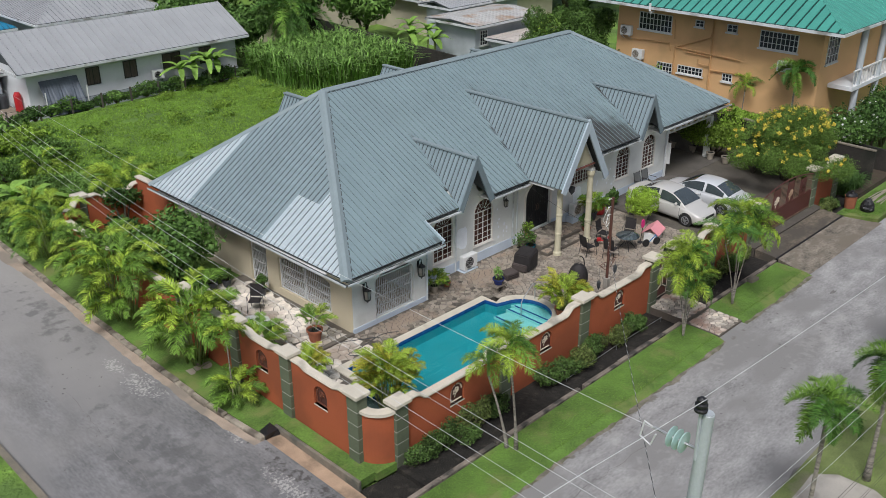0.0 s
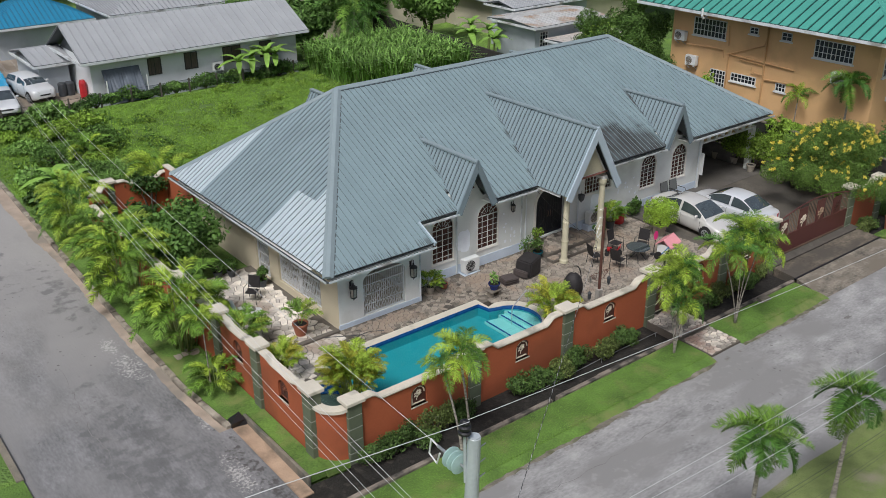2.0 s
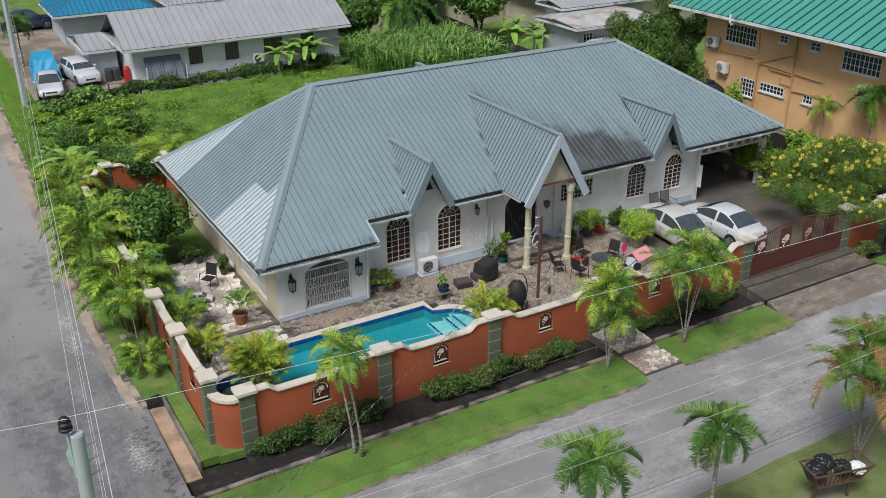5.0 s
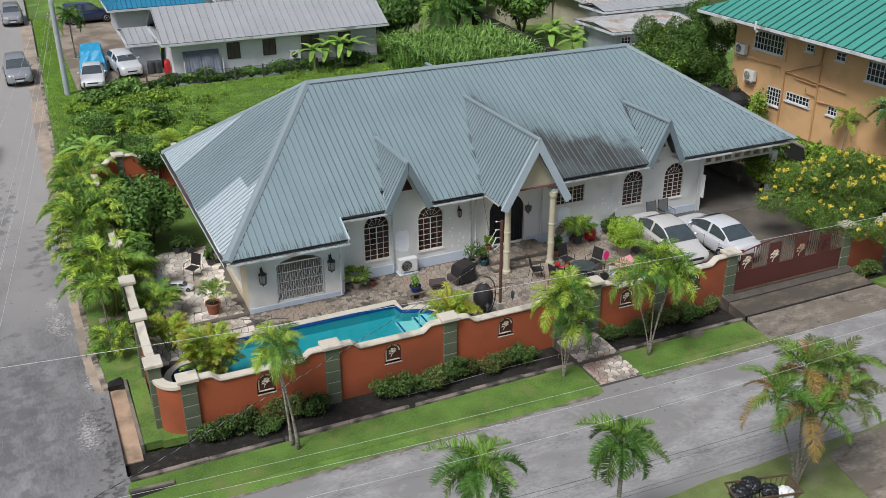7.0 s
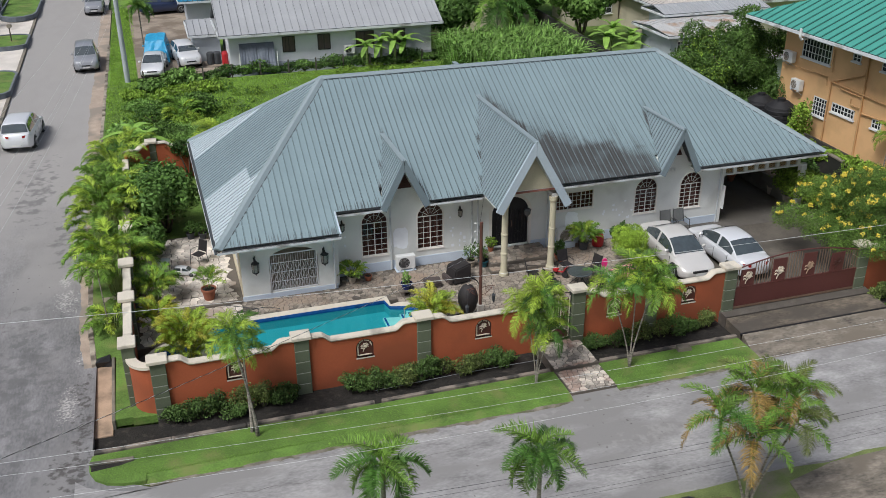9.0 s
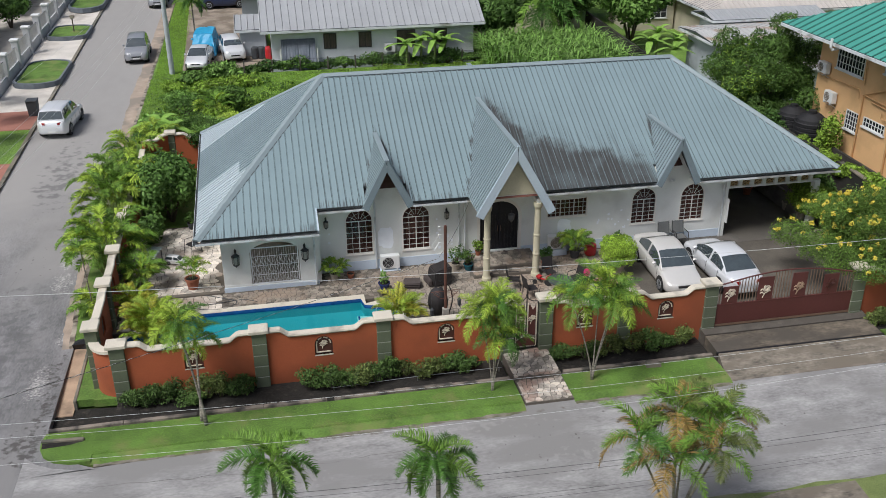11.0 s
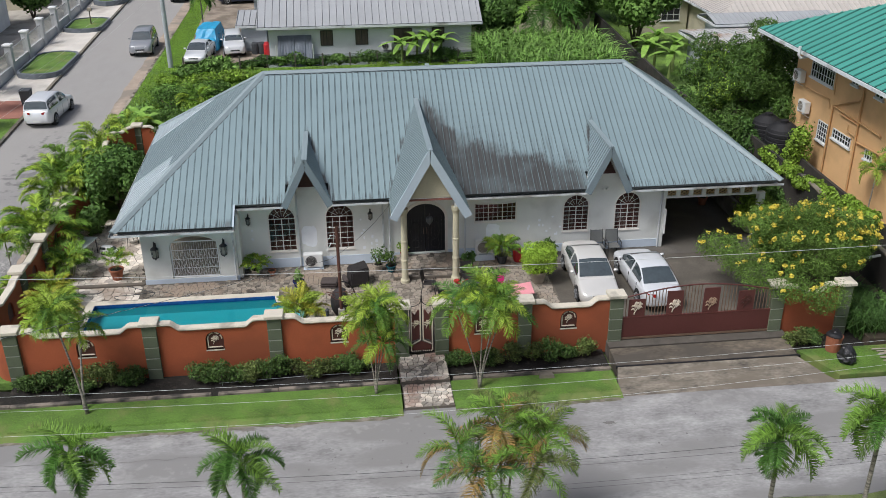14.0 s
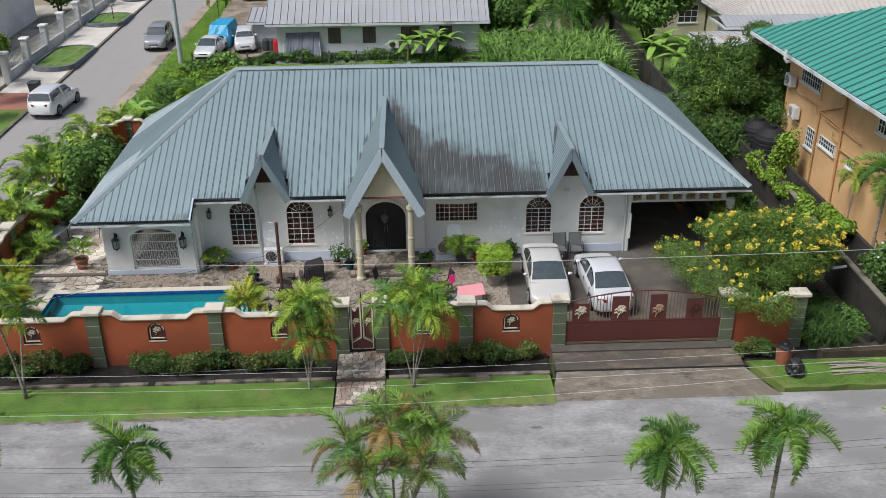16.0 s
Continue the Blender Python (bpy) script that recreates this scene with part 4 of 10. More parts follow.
for k in range(3):
    bm = bmesh.new()
    inner = (-0.35, 0.35, 0.63)[k]
    box(bm, POOL["x1"] + inner + 0.03, POOL["x1"] + inner + 0.11, -5.55 + 0.08 * k, -3.5 - 0.08 * k, 0.1 + 0.09 * k, 0.108 + 0.09 * k)
    part("step_tile", bm, M["pool_tile"], pool)
w.visible_shadow = False

side_path = thing("side_path", "crazy-paved stepping path across the side verge", "path", kind="structure")
bm = bmesh.new()
box(bm, -18.2, -16.85, 4.4, 6.3, -0.2, 0.045)
part("path_base", bm, M["mortar"], side_path)
flags(side_path, (-18.2, -16.85, 4.4, 6.3), 0.3, 0.06, 17, lambda x, y: False, lambda x, y: True, material=M["flag_path"])

# round spa at the corner end
spa = thing("spa_pool", "small round spa pool with white rim and blue tiles", "pool", kind="structure")
circ = lambda r, n=28: [(-15.1 + r * math.cos(2 * math.pi * k / n), -4.75 + r * math.sin(2 * math.pi * k / n)) for k in range(n)]
bm = bmesh.new()
ring(bm, circ(1.12), circ(0.86), PZ - 0.3, PZ + 0.12)
part("rim", bm, M["coping"], spa, "white rounded spa rim")
bm = bmesh.new()
ring(bm, circ(0.87), circ(0.84), PZ - 0.3, PZ + 0.1)
part("tile_line", bm, M["pool_tile"], spa)
bm = bmesh.new()
prism(bm, circ(0.9), -0.3, -0.1)
part("basin", bm, M["pool_shell"], spa)
bm = bmesh.new()
bm.faces.new([bm.verts.new((*p, PZ - 0.02)) for p in circ(0.85)])
w = part("water", bm, M["water"], spa)
w.visible_shadow = False
bm = bmesh.new()
box(bm, -16.45, -13.95, -6.6, -3.55, -0.35, PZ - 0.35)
box(bm, -15.6, -13.95, -7.2, -6.6, -0.35, PZ - 0.35)
part("bed", bm, M["mortar"], spa)

# ---- the house ----
RZ, RY, SL = 7.6, 6.65, 0.5
def front_z(y):
    return RZ - SL * (RY - y)


RL, RR = (-7.1, RY, RZ), (10.5, RY, RZ)
FL, BL = (-13.07, -1.82, front_z(-1.82)), (-13.29, 11.69, 3.55)
FR, BR = (15.96, -0.78, front_z(-0.78)), (15.96, 13.5, 3.8)
hip = lambda x: -1.82 + (x + 13.07) / 5.97 * 8.47

house = thing("house", "single-storey white house under a grey-green ribbed metal hip roof", "house")
roof = part("roof", bmesh.new(), M["edge_shade"], house, "grey-green ribbed metal roof with black stains")
bm = bmesh.new()
fp = lambda x, y: (x, y, front_z(y))
deck(bm, [fp(-13.07, -1.82), fp(-8.13, -1.82), fp(-8.13, hip(-8.13))])
MAIN = [(-8.13, -0.78), (15.96, -0.78), (10.5, RY), (-7.1, RY), (-8.13, hip(-8.13))]
DORMERS = ((-5.12, 1.02), (8.03, 0.98))


def main_pieces():
    """The main front slope in upright strips; those under a dormer begin at the wall, so that its gable is open below."""
    cuts = [-8.13] + [c + s * (h - 0.1) for c, h in DORMERS for s in (-1, 1)] + [15.96]
    for k, (a, b) in enumerate(zip(cuts, cuts[1:])):
        poly = clip_half(clip_half(MAIN, -1, 0, -a), 1, 0, b)
        if k % 2:
            poly = clip_half(poly, 0, -1, -0.16)
        yield [fp(*p) for p in poly]


bm.to_mesh(roof.data)
bm.free()
for q in [*main_pieces(), [FL, BL, RL], [FR, BR, RR], [BL, RL, RR], [BL, BR, RR]]:
    bm = bmesh.new()
    deck(bm, q)
    part("roof_deck", bm, M["edge_shade"], roof)
PW = 0.283
panels(roof, [fp(-13.07, -1.82), fp(-8.13, -1.82), fp(-8.13, hip(-8.13))], (0, 1, 0.5), PW, M["roof"], 0.042, 0.028, gap=0.004, gap_low=0.007)
for q in main_pieces():
    panels(roof, q, (0, 1, 0.5), PW, M["roof"], 0.042, 0.028, phase=(-13.07 - q[0][0]) % PW, gap=0.008, gap_low=0.016)


def side_z(x, y):
    n = (Vector(BL) - Vector(FL)).cross(Vector(RL) - Vector(FL))
    return FL[2] - (n.x * (x - FL[0]) + n.y * (y - FL[1])) / n.z


def side_part(cuts):
    poly = [FL[:2], BL[:2], RL[:2]]
    for c in cuts:
        poly = clip_half(poly, *c)
    return [(x, y, side_z(x, y)) for x, y in poly]


# paler sheets at both ends of the side slope
SP = 0.283
for cuts, m in ((((0, 1, 1.95),), "roof_pale"), (((0, -1, -1.95), (0, 1, 3.3), (1, 0, -11.2)), "roof_pale"), (((0, -1, -1.95), (0, 1, 3.3), (-1, 0, 11.2)), "roof_side"),
                (((0, -1, -3.3), (0, 1, 8.6)), "roof_side"), (((0, -1, -8.6),), "roof_pale")):
    panels(roof, side_part(cuts), (1, 0, 0.7), SP, M[m], gap=0.035)
panels(roof, [FR, BR, RR], (-1, 0, 0.7), PW, M["roof_side"])
panels(roof, [BL, RL, RR], (0, -1, 0.7), PW, M["roof_side"])


def cap_strip(a, b, w=0.3, name="ridge_cap"):
    bm = bmesh.new()
    a, b = Vector(a), Vector(b)
    d = (b - a).normalized()
    s = d.cross(Vector((0, 0, 1))).normalized()
    t = s.cross(d)
    q = lambda p: [p - s * w / 2 - t * 0.03, p - s * w * 0.18 + t * 0.075, p + s * w * 0.18 + t * 0.075, p + s * w / 2 - t * 0.03]
    hexa(bm, q(a), q(b))
    part(name, bm, M["roof_cap"], roof, "lighter folded metal ridge cap")


cap_strip(RL, RR, 0.4)
cap_strip(FL, RL, 0.42)
cap_strip(BL, RL, 0.36)
cap_strip(FR, RR, 0.36)
cap_strip(BR, RR, 0.36)


def cap_gaps(a, b, inward, step, reach):
    """Dark strips for the shade in the gaps between seams under a ridge cap's edge."""
    a, b, inward = Vector(a), Vector(b), Vector(inward)
    d = (b - a).normalized()
    up = inward.cross(d)
    up = (up if up.z > 0 else -up).normalized()
    n = int((b - a).length / step)
    for k in range(n):
        bm = bmesh.new()
        p = a + d * (k + 0.2) * step + inward * reach
        strip_along(bm, p, p + d * step * 0.68, 0.035, 0.03, up=up)
        part("ridge_closure", bm, M["edge_shade"], roof, "dark strip for the shade in a gap under the ridge cap")


cap_gaps(RL, RR, (0, -0.894, -0.447), PW, 0.22)
hn = (Vector(RL) - Vector(FL)).normalized()
fn_ = Vector((0, -0.447, 0.894))
cap_gaps(FL, RL, hn.cross(fn_).normalized(), 0.40, 0.23)
hr_ = (Vector(RR) - Vector(FR)).normalized()
cap_gaps(FR, RR, fn_.cross(hr_).normalized(), 0.40, 0.21)


def gutter(a, b, name="gutter", inside="edge_shade"):
    """Open eaves gutter: pale outer face, trough shade put into a dark colour unless inside is pale."""
    a, b = Vector(a), Vector(b)
    d = (b - a).normalized()
    out = d.cross(Vector((0, 0, 1))).normalized()
    bm = bmesh.new()
    strip_along(bm, a + out * 0.075 + Vector((0, 0, -0.20)), b + out * 0.075 + Vector((0, 0, -0.20)), 0.016, 0.085)
    g = part(name, bm, M["gutter"], house, "white metal gutter with an open trough")
    bm = bmesh.new()
    strip_along(bm, a + Vector((0, 0, -0.185)), b + Vector((0, 0, -0.185)), 0.132, 0.02)
    part("trough", bm, M[inside], g, "inside of the gutter coloured dark as shade" if inside == "edge_shade" else "pale inside of the gutter")


off = 0.05
gutter((-13.1, -1.82 - off, FL[2]), (-8.13, -1.82 - off, FL[2]))
gutter((-8.13, -0.78 - off, FR[2]), (-6.15, -0.78 - off, FR[2]), inside="gutter")
gutter((-4.05, -0.78 - off, FR[2]), (-1.7, -0.78 - off, FR[2]))
gutter((1.7, -0.78 - off, FR[2]), (7.0, -0.78 - off, FR[2]))
gutter((9.1, -0.78 - off, FR[2]), (16.0, -0.78 - off, FR[2]), inside="gutter")
gutter((BL[0] - off, BL[1], BL[2]), (FL[0] - off, FL[1] - 0.08, FL[2]))
bm = bmesh.new()
strip_along(bm, (-8.16, -1.85, front_z(-1.82) - 0.13), (-8.16, -0.75, front_z(-0.75) - 0.13), 0.06, 0.2)
part("fascia", bm, M["barge"], house)


def gable(xc, yf, pz, half, ez, rib, board):
    """Small gable roof that runs back into the main slope."""
    yb, ym = RY - (RZ - pz) / SL, RY - (RZ - ez) / SL
    g = part("gable_roof", bmesh.new(), M["edge_shade"], house, "small ribbed gable roof over the facade")
    bm = bmesh.new()
    quads = []
    for s in (-1, 1):
        q = [(xc, yf, pz), (xc, yb, pz), (xc + s * half, ym, ez), (xc + s * half, yf, ez)]
        quads.append((s, q))
        deck(bm, q, 0.07)
    bm.to_mesh(g.data)
    bm.free()
    for s, q in quads:
        panels(g, q, (-s, 0, (pz - ez) / half), rib, M["roof_side"], 0.045, gap=0.04)
    bm = bmesh.new()
    strip_along(bm, (xc, yf - 0.02, pz - 0.02), (xc, yb + 0.15, pz - 0.02), 0.22, 0.075)
    part("ridge_cap", bm, M["roof_cap"], g)
    for s in (-1, 1):
        bm = bmesh.new()
        d = Vector((s * half, 0, ez - pz)).normalized()
        n = Vector((d.z * -s, 0, d.x * s))
        n = n if n.z > 0 else -n
        a, b = Vector((xc, 0, pz + 0.1)), Vector((xc + s * half, 0, ez)) + d * 0.14
        lo = 0.40 if half > 1.4 else 0.34
        q0 = [a + n * 0.03, b + n * 0.03, b - n * lo * 0.8, Vector((xc, 0, pz + 0.1 - lo * 1.55))]
        if s < 0:
            q0 = q0[::-1]
        hexa(bm, [Vector((p.x, yf - 0.05, p.z)) for p in q0], [Vector((p.x, yf + 0.02, p.z)) for p in q0])
        bmesh.ops.recalc_face_normals(bm, faces=bm.faces[:])
        part("barge_board", bm, board, g, "painted sloping barge board")
    return g


gable(0.0, -2.62, 6.6, 1.62, 3.88, 0.24, M["barge"])
gable(-5.12, -0.8, 5.75, 1.02, 3.86, 0.24, M["barge_dark"])
gable(8.03, -0.8, 5.75, 0.98, 3.86, 0.24, M["barge_dark"])
# small gables on the far slope, whose ends show over the ridge
for xb, zp in ((-5.35, 6.15), (1.2, 6.4), (8.1, 6.15)):
    rg = part("rear_gable", bmesh.new(), M["edge_shade"], house, "ribbed gable on the rear slope")
    bm = bmesh.new()
    for s in (-1, 1):
        q = [(xb, 11.9, zp), (xb, 8.2, zp), (xb + s * 1.0, 8.2, zp - 1.75), (xb + s * 1.0, 11.9, zp - 1.75)]
        deck(bm, q, 0.07)
        panels(rg, q, (-s, 0, 1.75), 0.24, M["roof_side"], 0.045, gap=0.04)
    bm.to_mesh(rg.data)
    bm.free()
    bm = bmesh.new()
    strip_along(bm, (xb, 11.95, zp - 0.02), (xb, 8.0, zp - 0.02), 0.22, 0.075)
    part("ridge_cap", bm, M["roof_cap"], rg)

# walls
WT = 0.2
front = pose(0, 0, 0)
WINDOWS = [(-6.32, 1.22, 1.25, 2.82, 3.43), (-3.80, 1.26, 1.25, 2.82, 3.43), (6.82, 1.22, 1.53, 2.74, 3.34), (9.21, 1.22, 1.49, 2.74, 3.36)]
DOOR = (-0.02, 1.78, 0.84, 2.5, 3.24)
SLIDER = (3.14, 1.92, 2.2, 3.1, 3.1)


def facade_top(x):
    t = 3.83
    for xc, half, pz in ((-5.12, 1.02, 5.75), (8.03, 0.98, 5.75)):
        t = max(t, pz - 0.12 - abs(x - xc) * (pz - 3.86) / half)
    return t


bm = bmesh.new()
wall_with_holes(bm, -8.3, 10.8, 0.3, facade_top, WINDOWS + [DOOR, SLIDER], WT, front, extra=(-6.1, -5.12, -4.1, 7.08, 8.03, 9.0))
part("wall_front", bm, M["white"], house, "white rendered front wall with patched paint")
bm = bmesh.new()
wall_with_holes(bm, -8.3, -0.91, 0.3, lambda u: 0.92, [], 0.03, pose(0, -0.025, 0))
wall_with_holes(bm, 0.87, 10.8, 0.3, lambda u: 0.95, [], 0.03, pose(0, -0.025, 0))
part("plinth_band", bm, M["band"], house, "pale blue-white painted band at the wall foot")
bay_front = pose(0, -1.0, 0)
BAYHOLE = (-10.03, 2.04, 0.70, 2.2, 2.66)
bm = bmesh.new()
wall_with_holes(bm, -12.197, -8.25, 0.3, lambda u: 3.3, [BAYHOLE], WT, bay_front)
part("wall_bay", bm, M["white"], house, "white rendered wall of the projecting porch")
bm = bmesh.new()
wall_with_holes(bm, -12.23, -8.22, 0.3, lambda u: 0.69, [], 0.03, pose(0, -1.025, 0))
part("plinth_band", bm, M["band"], house)
side = Matrix(((0, 1, 0, -12.2), (-1, 0, 0, 0), (0, 0, 1, 0), (0, 0, 0, 1)))
SIDEHOLES = [(-2.0, 3.4, 0.82, 2.15, 2.38), (-5.1, 1.2, 0.5, 2.35, 2.52)]
bm = bmesh.new()
wall_with_holes(bm, -11.4, 0.995, 0.3, lambda u: 3.35, SIDEHOLES, WT, side)
part("wall_side", bm, M["cream"], house, "cream rendered side wall")
bm = bmesh.new()
box(bm, -8.28, -8.1, -0.8, -0.001, 0.3, 3.5)
part("wall_return", bm, M["white"], house)
bm = bmesh.new()
box(bm, 10.62, 10.8, 0.201, 11.5, 0.3, 3.6)
part("wall_carport", bm, M["white"], house)
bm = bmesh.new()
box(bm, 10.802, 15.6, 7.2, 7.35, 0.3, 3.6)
part("wall_carport_back", bm, M["carport_shade"], house, "carport back wall with the shade put into its dark colour")
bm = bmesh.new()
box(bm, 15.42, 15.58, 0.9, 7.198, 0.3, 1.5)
part("wall_carport_side", bm, M["carport_shade"], house, "low wall beside the carport with the shade put into its colour")
bm = bmesh.new()
box(bm, -12.1, 15.6, 11.4, 11.6, 0.3, 3.6)
part("wall_back", bm, M["white"], house)
# Indoor floor in the dark room colour that carries the shade.
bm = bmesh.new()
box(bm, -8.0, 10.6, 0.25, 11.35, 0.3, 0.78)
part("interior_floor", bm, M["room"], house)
bm = bmesh.new()
box(bm, -11.98, -8.3, -0.78, 6.2, 0.3, 0.56)
part("porch_floor", bm, M["porch_tile"], house, "pale tiled floor of the grilled porch")
bm = bmesh.new()
box(bm, -8.299, -8.12, 0.001, 6.4, 0.5, 3.6)
box(bm, -11.98, -8.3, 6.2, 6.35, 0.5, 3.6)
part("porch_wall", bm, M["white"], house, "white inner walls of the porch")
bm = bmesh.new()
box(bm, -11.98, 15.9, 0.21, 12.0, 3.62, 3.66)
for x0, x1 in ((-8.2, -6.08), (-4.16, 7.1), (8.96, 15.9)):
    box(bm, x0, x1, -0.7, 0.0, 3.62, 3.66)
box(bm, -12.9, -8.2, -1.75, -0.62, 3.14, 3.18)
box(bm, -13.1, -12.0, -0.6, 11.4, 3.2, 3.24)
part("soffit", bm, M["white"], house, "white boarded soffit")
# Added partitions in the dark room colour close the view behind the windows.
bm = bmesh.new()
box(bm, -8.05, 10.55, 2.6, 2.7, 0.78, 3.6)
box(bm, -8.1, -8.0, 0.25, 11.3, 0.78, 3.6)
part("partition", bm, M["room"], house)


def arched_window(c, w, sill, spring, head, y, cols, rows, parent, curtain=True):
    """Arched window: frame, bars across and a fan in the arch, glass and a curtain behind."""
    win = part("window", bmesh.new(), M["frame"], parent, "arched window with pale bars and dark glass")
    bm = bmesh.new()
    n = 16
    prof = lambda g: [(c - w / 2 + g, sill + g)] + [(c - (w / 2 - g) * math.cos(math.pi * k / n), spring + (head - spring - g) * math.sin(math.pi * k / n)) for k in range(n + 1)] + [(c + w / 2 - g, sill + g)]
    o, i = prof(0.0), prof(0.05)
    for k in range(len(o)):
        j = (k + 1) % len(o)
        hexa(bm, [(o[k][0], y - 0.02, o[k][1]), (o[j][0], y - 0.02, o[j][1]), (i[j][0], y - 0.02, i[j][1]), (i[k][0], y - 0.02, i[k][1])],
             [(o[k][0], y + 0.08, o[k][1]), (o[j][0], y + 0.08, o[j][1]), (i[j][0], y + 0.08, i[j][1]), (i[k][0], y + 0.08, i[k][1])])
    bmesh.ops.recalc_face_normals(bm, faces=bm.faces[:])
    bm.to_mesh(win.data)
    bm.free()
    bw = 0.015
    for k in range(1, cols):
        x = c - w / 2 + w * k / cols
        t = bw * (2.6 if cols % 2 == 0 and k == cols // 2 or cols == 9 and k % 3 == 0 else 1)
        bm = bmesh.new()
        box(bm, x - t / 2, x + t / 2, y + 0.01, y + 0.035, sill + 0.05, spring)
        part("window_bar", bm, M["frame"], win)
    for k in range(1, rows + 1):
        z = sill + (spring - sill) * k / rows
        t = bw * (2.4 if k == rows else 1)
        bm = bmesh.new()
        box(bm, c - w / 2 + 0.05, c + w / 2 - 0.05, y + 0.012, y + 0.037, z - t / 2, z + t / 2)
        part("window_bar", bm, M["frame"], win)
    if head > spring:
        for k in range(1, 6):
            a = math.pi * k / 6
            bm = bmesh.new()
            strip_along(bm, (c - 0.12 * w * math.cos(a), y + 0.025, spring + 0.2 * (head - spring) * math.sin(a)), (c - w * 0.47 * math.cos(a), y + 0.025, spring + (head - spring) * 0.94 * math.sin(a)), bw, bw, up=(0, 1, 0))
            part("fan_bar", bm, M["frame"], win)
        bm = bmesh.new()
        tube(bm, [(c - w * 0.28 * math.cos(math.pi * k / 10), y + 0.03, spring + (head - spring) * 0.58 * math.sin(math.pi * k / 10)) for k in range(11)], bw / 2, 4)
        part("fan_arc", bm, M["frame"], win)
    bm = bmesh.new()
    f = bm.faces.new([bm.verts.new((x, y + 0.055, z)) for x, z in prof(0.03)[::-1]])
    bmesh.ops.triangulate(bm, faces=[f])
    p = part("pane", bm, M["glass"], win, "dark window glass")
    p.visible_shadow = False
    if curtain:
        bm = bmesh.new()
        m = 40
        for s in range(m):
            xa, xb = c - w / 2 - 0.1 + (w + 0.2) * s / m, c - w / 2 - 0.1 + (w + 0.2) * (s + 1) / m
            ya, yb = (y + 0.13 + 0.03 * math.sin(q * 38) for q in (xa, xb))
            bm.faces.new([bm.verts.new(p) for p in ((xa, ya, sill - 0.1), (xb, yb, sill - 0.1), (xb, yb, head), (xa, ya, head))])
        part("curtain", bm, M["curtain"], win, "reddish brown curtain")
    bm = bmesh.new()
    box(bm, c - w / 2 - 0.02, c + w / 2 + 0.02, y - 0.04, y - 0.003, sill - 0.04, sill + 0.005)
    part("sill", bm, M["frame"], win)
    return win


for k, wdw in enumerate(WINDOWS):
    arched_window(*wdw, 0.0, 4, 6, house, curtain=True)
arched_window(3.14, 1.92, 2.2, 3.1, 3.1, 0.0, 9, 4, house)

# entrance: dark double door with iron scrolls, step and columns
door = part("door", bmesh.new(), M["frame"], house, "arched double entrance door of black wood and ironwork")
for s in (-1, 1):
    bm = bmesh.new()
    c, w = DOOR[0], DOOR[1]
    pts = [(c + s * 0.012, 0.86), (c + s * w / 2, 0.86)] + [(c + s * w / 2 * math.cos(a), 2.5 + 0.72 * math.sin(a)) for a in (math.pi / 2 * k / 8 for k in range(9))][:-1] + [(c + s * 0.012, 3.22)]
    if s > 0:
        pts = pts[::-1]
    hexa(bm, [(x, 0.1, z) for x, z in pts], [(x, 0.16, z) for x, z in pts])
    bmesh.ops.recalc_face_normals(bm, faces=bm.faces[:])
    part("door_leaf", bm, M["dark_wood"], door)
    for q in range(1, 6):
        bm = bmesh.new()
        x = c + s * w / 2 * q / 6
        box(bm, x - 0.012, x + 0.012, 0.075, 0.1, 0.95, 2.55)
        part("iron_bar", bm, M["black"], door)
    bm = bmesh.new()
    tube(bm, [(c + s * (0.45 + 0.2 * math.cos(a)), 0.08, 1.9 + 0.42 * math.sin(a)) for a in (2 * math.pi * k / 16 for k in range(17))], 0.016, 5)
    tube(bm, [(c + s * (0.45 + 0.2 * math.cos(a)), 0.08, 1.25 + 0.2 * math.sin(a)) for a in (2 * math.pi * k / 16 for k in range(17))], 0.016, 5)
    part("iron_scroll", bm, M["black"], door)
    bm = bmesh.new()
    tube(bm, [(c + s * 0.07, 0.06, 1.75), (c + s * 0.07, 0.02, 1.8), (c + s * 0.07, 0.02, 2.0), (c + s * 0.07, 0.06, 2.05)], 0.014, 6)
    part("handle", bm, M["gate_gold"], door)
bm = bmesh.new()
n = 18
for g0, g1 in (((0.0, 0.16)),):
    o = [(DOOR[0] - (0.89 + 0.13) * math.cos(math.pi * k / n), 2.5 + 0.87 * math.sin(math.pi * k / n)) for k in range(n + 1)]
    i = [(DOOR[0] - 0.89 * math.cos(math.pi * k / n), 2.5 + 0.74 * math.sin(math.pi * k / n)) for k in range(n + 1)]
    o, i = [(o[0][0], 0.84)] + o + [(o[-1][0], 0.84)], [(i[0][0], 0.84)] + i + [(i[-1][0], 0.84)]
    for k in range(len(o) - 1):
        hexa(bm, [(o[k][0], -0.04, o[k][1]), (o[k + 1][0], -0.04, o[k + 1][1]), (i[k + 1][0], -0.04, i[k + 1][1]), (i[k][0], -0.04, i[k][1])],
             [(o[k][0], 0.02, o[k][1]), (o[k + 1][0], 0.02, o[k + 1][1]), (i[k + 1][0], 0.02, i[k + 1][1]), (i[k][0], 0.02, i[k][1])])
bmesh.ops.recalc_face_normals(bm, faces=bm.faces[:])
bm.to_mesh(door.data)
bm.free()

step = thing("entrance_step", "two wide flagstone entrance steps under the portico", "step", kind="structure")
bm = bmesh.new()
box(bm, -1.45, 1.45, -1.5, -0.03, 0.3, 0.80)
bevel(bm, 0.02)
part("step", bm, M["mortar"], step)
bm = bmesh.new()
box(bm, -1.6, 1.6, -1.95, -1.5, 0.3, 0.64)
bevel(bm, 0.02)
part("step", bm, M["mortar"], step)
